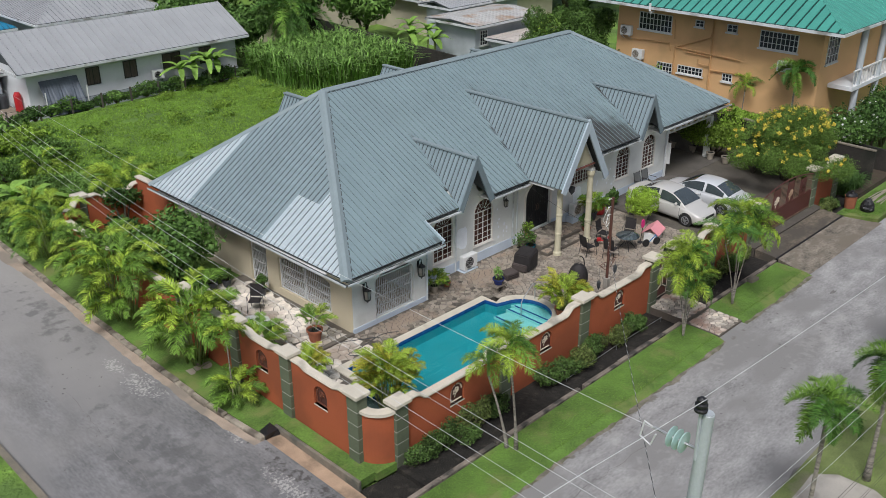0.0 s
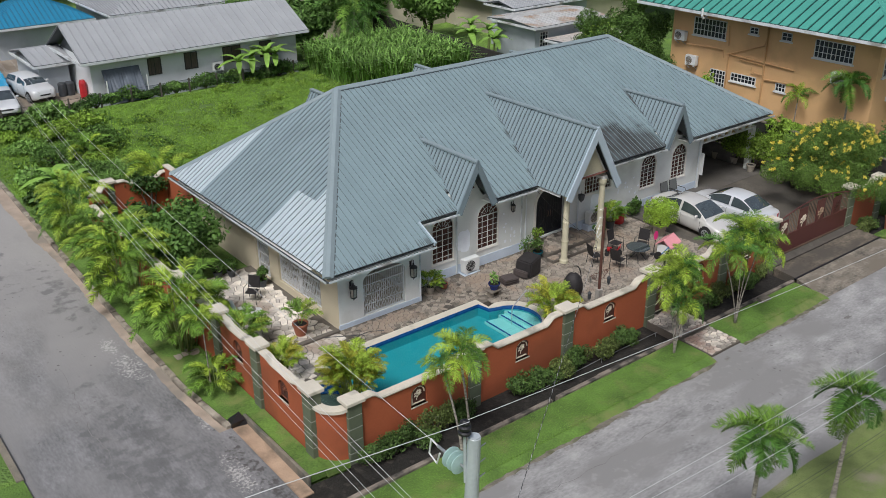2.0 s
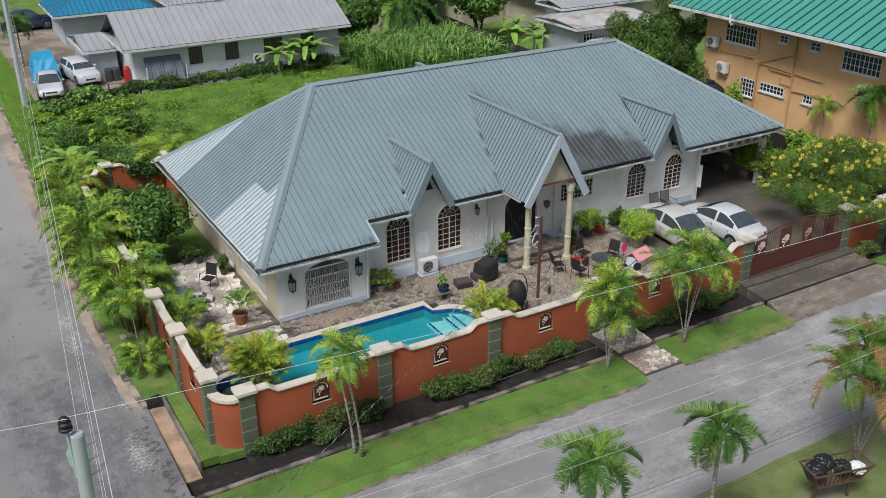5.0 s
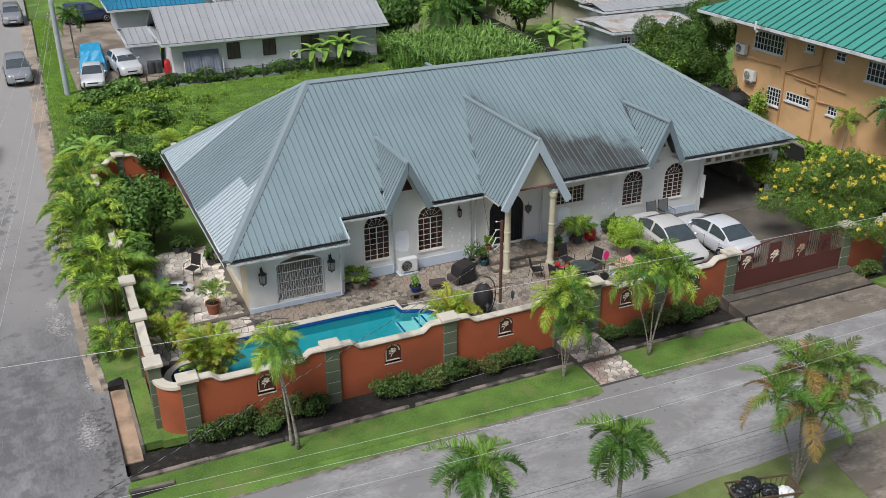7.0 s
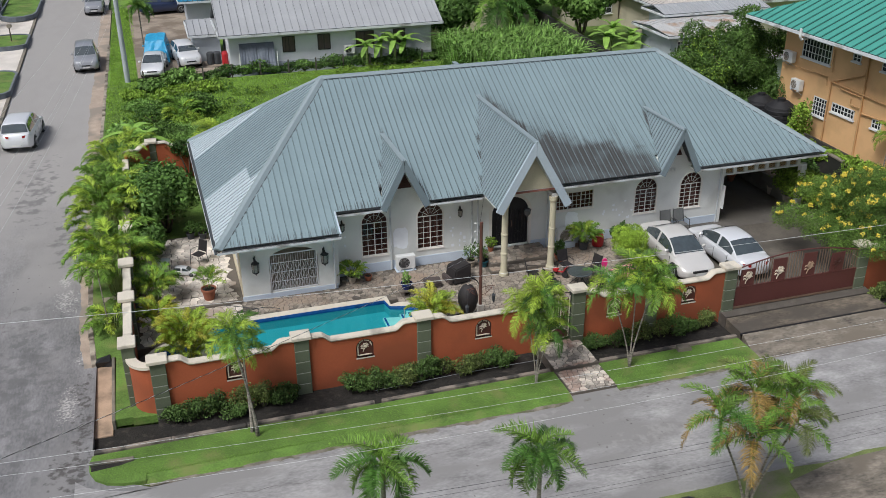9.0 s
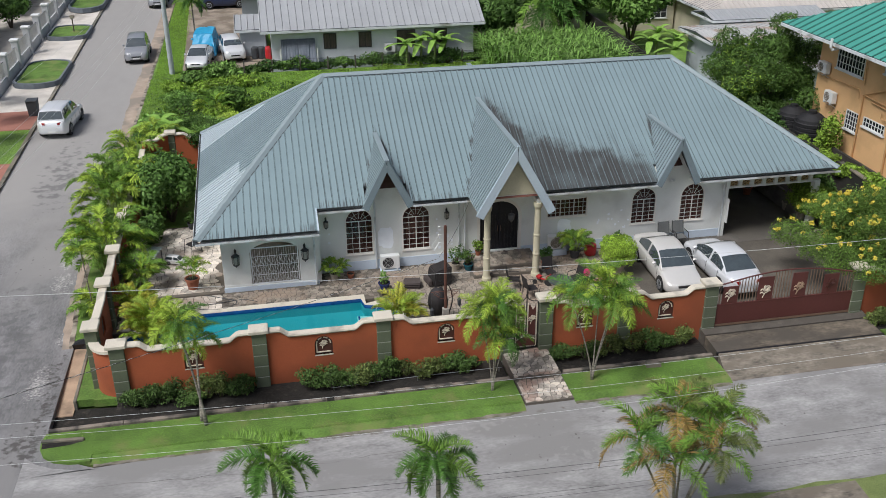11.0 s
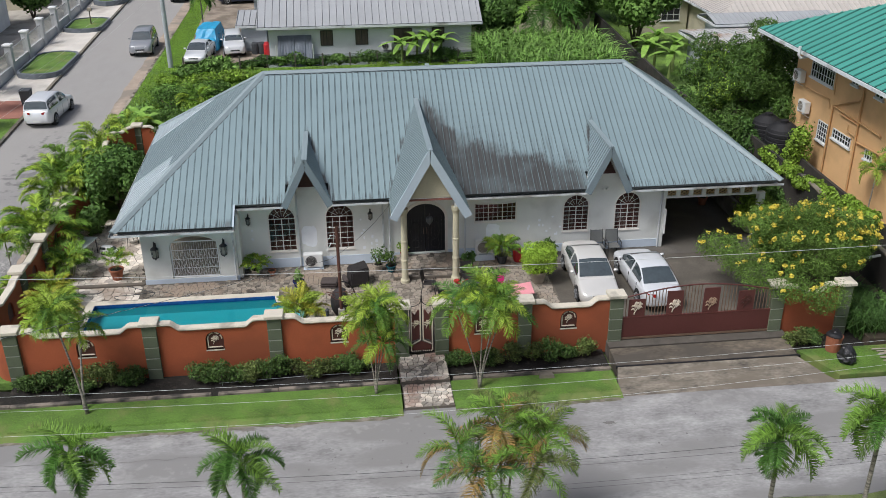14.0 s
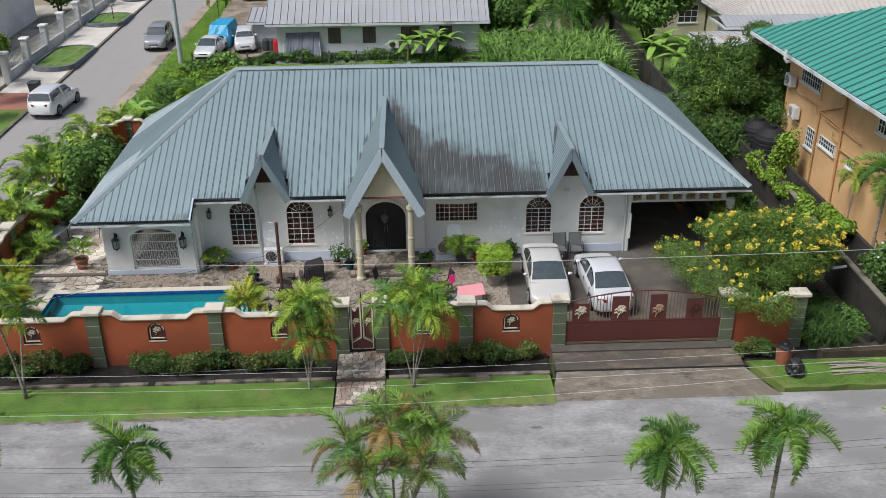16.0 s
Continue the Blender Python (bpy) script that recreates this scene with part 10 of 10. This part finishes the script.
bp = thing("wheelie_bin", "black wheeled refuse bin at the kerb", "bin", m=pose(-24.9, 26.4, gy(26) + 0.03))
bm = bmesh.new()
hexa(bm, [(-0.28, -0.3, 0), (0.28, -0.3, 0), (0.28, 0.3, 0), (-0.28, 0.3, 0)], [(-0.34, -0.38, 1.0), (0.34, -0.38, 1.0), (0.34, 0.38, 1.0), (-0.34, 0.38, 1.0)])
bevel(bm, 0.03)
part("body", bm, M["pot_dark"], bp)
bm = bmesh.new()
box(bm, -0.36, 0.36, -0.42, 0.4, 1.0, 1.07)
bevel(bm, 0.02)
part("lid", bm, M["pot_dark"], bp)
# red bin and sacks by the right verge
bp = thing("refuse_bin", "red round refuse bin with black bag by the verge", "bin", m=pose(14.95, -8.75, 0))
bm = bmesh.new()
lathe(bm, [(0.26, 0), (0.31, 0.62), (0.33, 0.65)], 16)
part("body", bm, M["terracotta"], bp)
bm = bmesh.new()
lathe(bm, [(0.3, 0.63), (0.31, 0.7), (0.24, 0.8), (0.1, 0.83), (0.06, 0.88), (0.1, 0.92)], 12)
for v in bm.verts:
    v.co.x += 0.03 * math.sin(9 * v.co.y + 7 * v.co.z)
    v.co.y += 0.03 * math.sin(11 * v.co.x + 5)
part("bag", bm, M["black"], bp, "black plastic bag")
bp = thing("refuse_sack", "black tied refuse sack on the verge", "sack", m=pose(15.05, -9.6, 0))
bm = bmesh.new()
bmesh.ops.create_icosphere(bm, subdivisions=4, radius=0.36)
for v in bm.verts:
    p = v.co.copy()
    fold = abs(noise.noise(p * 5.0 + Vector((31, 0, 0)))) * 0.9 + 0.5 * noise.noise(p * 11.0 + Vector((0, 27, 0)))
    v.co = p * (1.0 - 0.3 * fold)
    v.co.z = max(0.0, v.co.z * 0.9 + 0.22 + (0.2 * max(0.0, 1 - 9 * (p.x * p.x + p.y * p.y)) if p.z > 0 else 0))
part("bag", bm, M["black"], bp)
bm = bmesh.new()
prism(bm, [(1.9, -9.15), (2.5, -9.2), (2.45, -8.85), (1.95, -8.8)], -0.05, 0.14, 0.05)
bmesh.ops.translate(bm, vec=(1.4, -0.25, 0), verts=bm.verts[:])
tagged(part("stone", bm, M["kerb"]), "loose flat stone on the verge", "stone")

# ---- far planting ----
def banana(x, y, z, h, seed):
    r = random.Random(seed)
    p = thing("banana_plant", "banana plant with broad ragged green leaves", "banana plant", "banana plants", pose(x, y, z))
    bm = bmesh.new()
    tube(bm, [(0, 0, -0.1), (0.05, 0, h)], [0.12, 0.07], 8)
    part("stem", bm, M["shaft"], p)
    for k in range(8):
        a, el = k * 2.4, radians(70 - 8 * k + r.uniform(-8, 8))
        V, F = [], []
        L, w = r.uniform(1.3, 1.8), r.uniform(0.2, 0.28)
        for s in range(7):
            t = s / 6
            c = Vector((L * t * math.cos(el) + 0.25 * L * t * t, 0, L * t * math.sin(el) - 0.6 * L * t * t))
            ww = w * math.sin(math.pi * (0.08 + 0.88 * t)) ** 0.6
            V += [c + Vector((0, -ww, 0.1 * ww)), c, c + Vector((0, ww, 0.1 * ww))]
            if s:
                i = 3 * s
                F += [(i - 3, i - 2, i + 1, i), (i - 2, i - 1, i + 2, i + 1)]
        ob = new("leaf", raw_mesh("leaf", V, F, M["banana"]))
        ob.parent = p
        ob.location, ob.rotation_euler = (0.03, 0, h), (0, 0, a)


for k, (x, y, h) in enumerate(((1.2, 33.6, 1.5), (2.4, 33.9, 1.7), (3.4, 33.5, 1.9), (4.3, 33.9, 1.6), (19.2, 29.0, 2.1), (20.3, 30.2, 2.4), (21.4, 29.2, 2.0), (20.6, 27.6, 1.7), (-16.3, 20.2, 0.9), (-15.6, 19.0, 1.0))):
    banana(x, y, ground_z(y), h, 200 + k)
pl = palm("coconut palm behind the cane", 12.7, 36.0, ground_z(36), ((3.5, 0.2, 0.1),), "coconut", 26, 210, 1.15, 0.16, group="coconut palms", e1=-30)
palm("young palm against the ochre house", 21.55, 1.2, 0.2, ((2.9, 0.1, 0),), "adonidia", 10, 211, 0.85, 0.05, group="lane palms")
palm("palm against the ochre house corner", 21.2, -2.1, 0.2, ((4.4, 0.1, 0),), "street", 13, 212, 0.9, 0.09, group="lane palms")
palm("palm on the side verge by the street pole", -15.2, 44.5, gy(44), ((2.9, 0, 0),), "street", 14, 213, 0.95, 0.08, group="far palms")
for k, (x, y) in enumerate(((-27.2, 21.0), (-27.6, 24.6), (-28.4, 28.6))):
    palm("street palm across the side street", x, y, gy(y), ((3.0, 0, 0),), "areca", 13, 214 + k, 1.1, 0.08, group="left palms")
areca("small weed palm in the vacant lot", -13.6, 17.2, gy(17), "areca", 9, 0.95, 220, 0.1, group="lot palms")
areca("small weed palm in the vacant lot", -10.8, 18.6, gy(18), "adonidia", 8, 1.1, 221, 0.1, group="lot palms")
r = random.Random(77)
spots = [(-17.2, 16.6, 0.8, "leaf"), (-16.4, 17.6, 1.0, "leaf"), (-15.2, 18.5, 0.9, "leaf_bright"), (-17.0, 19.6, 0.7, "leaf"), (-14.2, 20.6, 0.9, "leaf"), (-16.6, 22.2, 0.9, "leaf_dark"), (-13.0, 23.0, 0.8, "leaf"), (-15.0, 24.5, 0.9, "leaf"), (-12.4, 25.6, 1.1, "leaf_dark"), (-15.8, 27.5, 0.8, "leaf_bright"), (-13.5, 29.0, 0.9, "leaf"), (-11.5, 30.5, 0.8, "leaf_bright"), (-14.8, 32.3, 0.8, "leaf"), (-12.8, 32.8, 0.9, "leaf_bright"), (-16.3, 30.4, 0.6, "leaf")]
for k, (x, y, s, m) in enumerate(spots):
    bush("wild_shrub", "wild green shrub in the vacant lot", x, y, gy(y), s * 1.5, s * 1.3, s * r.uniform(0.4, 0.75), int(1500 * s), r.choice((0.09, 0.13, 0.17)), M[("leaf_feather", "cane", "leaf_bright", m)[k % 4]], 230 + k, group="lot shrubs", nl=16)
for k in range(16):
    x = -10.5 + k * 1.15
    s = r.uniform(0.5, 0.8)
    bush("hedge_shrub", "untrimmed hedge shrub along the wire fence", x, 33.9 + r.uniform(-0.3, 0.3), gy(33), s * 1.7, s * 0.9, s * r.uniform(0.45, 0.8), 1000, 0.10, M[("leaf", "leaf_dark", "cane", "leaf")[k % 4]], 250 + k, group="fence hedge", nl=12)
# dense trees behind
for k, (x, y, s, h, m) in enumerate(((9.5, 38.5, 2.6, 2.2, "leaf"), (11.8, 47, 4.0, 3.8, "mango"), (20.6, 36.2, 3.1, 3.7, "leaf_feather"), (16.5, 41, 2.6, 3.0, "mango"), (19.5, 47, 3.5, 3.8, "leaf"), (7.8, 44, 2.5, 2.6, "leaf"), (28, 62, 6, 5, "mango"), (5, 66, 5, 4.5, "mango"), (-5, 74, 6, 5, "mango"), (-20, 84, 6, 5, "mango"), (16, 72, 6, 5, "mango"), (38, 66, 6, 5, "leaf"), (50, 50, 7, 6, "mango"), (-30, 88, 7, 6, "leaf"), (-31.5, 52, 1.8, 2.2, "leaf"), (-31, 33, 2.0, 2.2, "leaf_bright"), (-30.5, 26, 1.8, 1.8, "leaf"), (46, 34, 6, 5, "mango"))):
    bush("broadleaf_tree", "broad leafy green tree behind the houses", x, y, gy(min(y, 80)), s, s, h * 0.75, int(2200 * s), 0.16 + 0.03 * s, M[m], 300 + k, "tree", "background trees", nl=16, centre=h)
# lane vines and flowering shrubs by the ochre house
for k, (x, y, sx, sy, z, m) in enumerate(((20.3, 3.0, 0.5, 2.8, 0.9, "leaf_dark"), (20.8, 7.5, 0.85, 0.8, 2.2, "leaf_bright"), (19.2, 0.6, 0.35, 0.9, 1.6, "leaf_bright"), (18.4, -6.8, 0.4, 1.2, 0.5, "leaf"), (16.75, 2.2, 0.5, 2.0, 1.6, "leaf"), (16.8, 5.8, 0.5, 2.0, 1.65, "leaf_dark"), (20.6, -5.6, 1.6, 1.4, 1.9, "leaf"), (23.2, -6.2, 2.0, 1.6, 2.0, "leaf_dark"), (26.0, -6.0, 2.2, 1.6, 2.2, "leaf"), (18.9, 20, 1.4, 2.0, 1.2, "leaf"), (19.4, 10.6, 0.5, 1.6, 1.7, "leaf_dark"), (21.3, 11.8, 1.0, 1.0, 1.6, "leaf_dark"), (18.2, 12.0, 0.9, 1.8, 1.4, "leaf_dark"), (22.5, 18, 2.0, 2.4, 1.8, "leaf_dark"))):
    b = bush("lane_shrub", "rambling green shrub along the lane wall", x, y, 0.1, sx, sy, 0.7 * z, int(1500 * max(sx, 1) * max(sy, 1) ** 0.5), 0.1, M[m], 330 + k, group="lane shrubs", nl=10, centre=z)
    if k in (6, 7):
        flower_dots(b, lumps(0, 0, z, sx, sy, 0.7 * z, 10, 330 + k), 120, 0.08, 340 + k, M["plastic_white"])


run = [(19.45, 8.7), (19.5, 6.6), (19.45, 3.8), (19.75, 2.1), (20.3, 0.4), (20.5, -1.2)]
rv = random.Random(351)
vb = []
for (xa, ya), (xb, yb) in zip(run, run[1:]):
    for k in range(7):
        t = (k + rv.random()) / 7
        vb.append((xa + (xb - xa) * t + rv.uniform(-0.15, 0.15), ya + (yb - ya) * t, 1.95 + rv.uniform(-0.35, 0.2), rv.uniform(0.25, 0.42), rv.uniform(0.3, 0.5), rv.uniform(0.18, 0.32)))
tagged(new("wall_vine", leaf_cloud("wall_vine", vb, 9000, 0.10, 352, M["leaf_bright"], hollow=0.5)), "bright large-leaved vine spilling over the lane wall", "vine")


def blades(name, label, area, n, h, w, seed, material, mask=None, lean=0.35, z=None):
    """Upright grass blades or cane leaves over a rectangle, as one body."""
    g = np.random.default_rng(seed)
    x0, x1, y0, y1 = area
    P = np.stack([g.uniform(x0, x1, n), g.uniform(y0, y1, n)], 1)
    if mask:
        P = P[[bool(mask(*p)) for p in P]]
        n = len(P)
    Z = np.array([(ground_z(p[1]) if z is None else z) for p in P])
    a = g.uniform(0, 6.283, n)
    hh = h * g.uniform(0.5, 1.25, n)
    ln = lean * hh * g.uniform(0.3, 1.6, n)
    side = np.stack([np.cos(a + 1.57), np.sin(a + 1.57), np.zeros(n)], 1) * (w * g.uniform(0.6, 1.3, n))[:, None]
    base = np.stack([P[:, 0], P[:, 1], Z - 0.02], 1)
    mid = base + np.stack([np.cos(a) * ln * 0.35, np.sin(a) * ln * 0.35, hh * 0.75], 1)
    tip = base + np.stack([np.cos(a) * ln, np.sin(a) * ln, hh * (0.95 - 0.25 * (ln / hh))], 1)
    V = np.stack([base - side * 0.6, base + side * 0.6, mid + side, mid - side, tip], 1).reshape(-1, 3)
    idx = (np.arange(n) * 5)[:, None] + np.array([0, 1, 2, 0, 2, 3, 3, 2, 4])
    me = bpy.data.meshes.new(name)
    me.vertices.add(5 * n)
    me.vertices.foreach_set("co", V.ravel())
    me.loops.add(9 * n)
    me.loops.foreach_set("vertex_index", idx.ravel())
    me.polygons.add(3 * n)
    me.polygons.foreach_set("loop_start", np.arange(3 * n) * 3)
    me.update(calc_edges=True)
    me.materials.append(material)
    return tagged(new(name, me), label, "grass", kind="stuff")


M["blade"] = leaf_mat("grass_blade", (0.155, 0.28, 0.04), 0.45, 0.25)
M["blade_field"] = leaf_mat("weed_blade", (0.23, 0.38, 0.05), 0.5, 0.25)
clump = lambda x, y: noise.noise(Vector((x * 0.35, y * 0.35, 0))) + 0.5 * noise.noise(Vector((x * 1.3, y * 1.3, 4))) > -0.5
worn = lambda x, y: noise.noise(Vector((x * 0.7, y * 0.7, 2))) + 0.6 * noise.noise(Vector((x * 2.3, y * 2.3, 9))) > -0.75 + 0.6 * max(0.0, -10.35 - y)
blades("grass_verge", "short mown grass blades of the front verge", (-18.05, -1.85, -10.62, -9.2), 70000, 0.03, 0.007, 401, M["blade"], lambda x, y: worn(x, y) and (x > -16.8 or not -9.97 < y < -9.55) and x + 0.7 * y > -24.9, z=0.0)
blades("grass_verge_drive", "short mown grass blades beside the driveway", (0.1, 6.0, -10.42, -9.2), 24000, 0.03, 0.007, 402, M["blade"], worn, z=0.0)
blades("grass_verge_side", "short grass blades of the side verge", (-18.25, -16.8, -7.3, 14), 52000, 0.03, 0.007, 403, M["blade"], lambda x, y: x > (kerb_x(y) + 0.12 if y > -3 else -17.3))
blades("grass_lot", "tall weedy grass of the vacant lot", (-18.0, 16.4, 14.4, 33.3), 170000, 0.10, 0.017, 404, M["blade_field"], clump)
blades("grass_cane", "tall stand of sugar cane leaves behind the house", (7.0, 16.6, 25.5, 34.5), 9000, 2.3, 0.05, 405, M["cane"], lambda x, y: y > 25.5 + max(0, (9.5 - x)) * 1.2, 0.55)
blades("grass_near", "short grass across the front street", (-12, 16, -24, -16.9), 120000, 0.036, 0.009, 406, M["blade"], lambda x, y: not (-9.8 < x < -6.7 and y > -20.6) and not (2.2 < x < 7.2 and y > -19.6) and noise.noise(Vector((x * 0.5, y * 0.5, 3))) + 0.5 * noise.noise(Vector((x * 1.9, y * 1.9, 5))) > 0.0, z=-0.05)

# strappy grass by the lane mouth, low inner wall, cut poles
blades("grass_clump", "long dark strappy grass clump at the lane mouth", (16.3, 17.7, -8.2, -4.9), 2600, 1.05, 0.016, 407, M["leaf_dark"], None, 0.8, 0.0)
blades("grass_verge_right", "short grass beyond the driveway", (14.2, 18.5, -10.3, -8.7), 18000, 0.04, 0.007, 408, M["blade"], None, 0.35, 0.0)
bm = bmesh.new()
strip_along(bm, (18.6, -8.0, -0.3), (17.9, -4.4, -0.1), 0.18, 0.9)
bevel(bm, 0.03)
tagged(part("boundary_wall", bm, M["fence_dark"]), "low stained inner wall beside the lane drain", "wall", kind="structure")
rp = random.Random(88)
for k in range(9):
    bm = bmesh.new()
    y = -9.75 + 0.09 * k + rp.uniform(-0.05, 0.05)
    tube(bm, [(16.6 + rp.uniform(-0.2, 0.2), y, 0.04 + 0.02 * (k % 3)), (17.8, y + rp.uniform(-0.1, 0.1), 0.06 + 0.02 * (k % 3)), (19.2 + rp.uniform(-0.4, 0.4), y + rp.uniform(-0.25, 0.25), 0.04)], [0.028, 0.026, 0.018], 6)
    tagged(part("cut_pole", bm, M["pot_stone"]), "dry tan cut pole lying on the verge", "pole", "cut poles")
# low broad weeds through the vacant lot
rw = random.Random(99)
wb = []
for k in range(420):
    x, y = rw.uniform(-17.6, 15.5), rw.uniform(15.2, 33.2)
    if noise.noise(Vector((x * 0.25, y * 0.25, 7))) + 0.3 * rw.uniform(-1, 1) < 0.0:
        continue
    s0 = rw.uniform(0.2, 0.55)
    wb.append((x, y, ground_z(y) + s0 * 0.35, s0 * 1.3, s0, s0 * rw.uniform(0.4, 0.9)))
tagged(new("weeds", leaf_cloud("weeds", wb, 24000, 0.085, 99, M["leaf_bright"], aspect=0.4)), "low broad-leaved weeds through the vacant lot", "weeds", kind="stuff")
wd = [(x, y, z, a, b, c) for x, y, z, a, b, c in wb if x < -9 or (x + y) % 3 < 1]
tagged(new("weeds_dark", leaf_cloud("weeds_dark", wd, 9000, 0.10, 98, M["leaf"], aspect=0.4)), "darker weeds in the vacant lot", "weeds", kind="stuff")

areca("bushy weed palm in the vacant lot", -13.2, 24.2, ground_z(24), "areca", 26, 0.95, 601, 0.25, group="lot palms", tall=0.8, low=10)
areca("young feather palm in the vacant lot", -11.1, 19.3, ground_z(19), "adonidia", 16, 1.15, 602, 0.15, group="lot palms", tall=0.6)
blades("grass_tussock", "arching grass tussock in the vacant lot", (-15.2, -12.6, 19.4, 21.6), 2200, 0.9, 0.02, 603, M["cane"], None, 0.9)
areca("dense dark feather palm on the side verge", -16.5, 17.6, ground_z(17), "adonidia", 46, 0.7, 604, 0.3, group="side verge palms", tall=2.0, low=10)

# slatted refuse stand heaped with sacks under the clustered palm
M["slat_wood"] = mat("slat_wood", (0.11, 0.07, 0.045), 0.85, 0.35, 3, 20, 0.3, obj_var=0.5)
stand = thing("refuse_stand", "brown slatted refuse stand on posts heaped with sacks", "refuse stand", m=pose(-1.55, -18.65, -0.05, 0, 0, -14))
for x in (-0.6, 0.6):
    bm = bmesh.new()
    box(bm, x - 0.04, x + 0.04, -0.04, 0.04, 0.0, 0.78)
    part("post", bm, M["slat_wood"], stand)
bm = bmesh.new()
box(bm, -0.75, 0.75, -0.24, 0.24, 0.74, 0.78)
part("tray", bm, M["slat_wood"], stand)
bm = bmesh.new()
for (xa, ya), (xb, yb) in (((-1.0, -0.4), (1.0, -0.4)), ((1.0, -0.4), (1.0, 0.4)), ((1.0, 0.4), (-1.0, 0.4)), ((-1.0, 0.4), (-1.0, -0.4))):
    strip_along(bm, (xa, ya, 1.3), (xb, yb, 1.3), 0.04, 0.05)
part("rim", bm, M["slat_wood"], stand)
for k in range(44):
    t = k / 44 * 4
    e, q = int(t), (t - int(t)) * 2 - 1
    fx, fy = ((q, -1), (1, q), (-q, 1), (-1, -q))[e]
    bm = bmesh.new()
    tube(bm, [(0.74 * fx, 0.23 * fy, 0.76), (0.98 * fx, 0.38 * fy, 1.32)], 0.016, 5)
    part("slat", bm, M["slat_wood"], stand)
for k, (x, y, z, s0, m) in enumerate(((-2.2, -18.45, 0.98, 0.95, "black"), (-1.75, -18.35, 1.05, 0.9, "black"), (-1.35, -18.7, 0.98, 0.8, "black"), (-1.0, -18.95, 1.0, 0.72, "plastic_white"))):
    sk = thing("refuse_sack", "crumpled black refuse sack heaped on the stand" if m == "black" else "crumpled white plastic bag heaped on the stand", "sack", "heaped sacks", pose(x, y, z, 0, 0, 70 * k) @ Matrix.Scale(s0, 4))
    bm = bmesh.new()
    bmesh.ops.create_icosphere(bm, subdivisions=4, radius=0.36)
    for v in bm.verts:
        p = v.co.copy()
        fold = abs(noise.noise(p * 5.0 + Vector((k * 7, 0, 0)))) * 0.9 + 0.5 * noise.noise(p * 11.0 + Vector((0, k * 5, 0)))
        v.co = p * (1.0 - 0.3 * fold)
        v.co.z = max(0.0, v.co.z * 0.7 + 0.18)
    part("bag", bm, M[m], sk)

blades("grass_street_verge", "rough grass of the verge along the side street", (-17.8, -15.9, 33.4, 60), 30000, 0.07, 0.016, 409, M["blade_field"], lambda x, y: x > kerb_x(y) + 0.15)
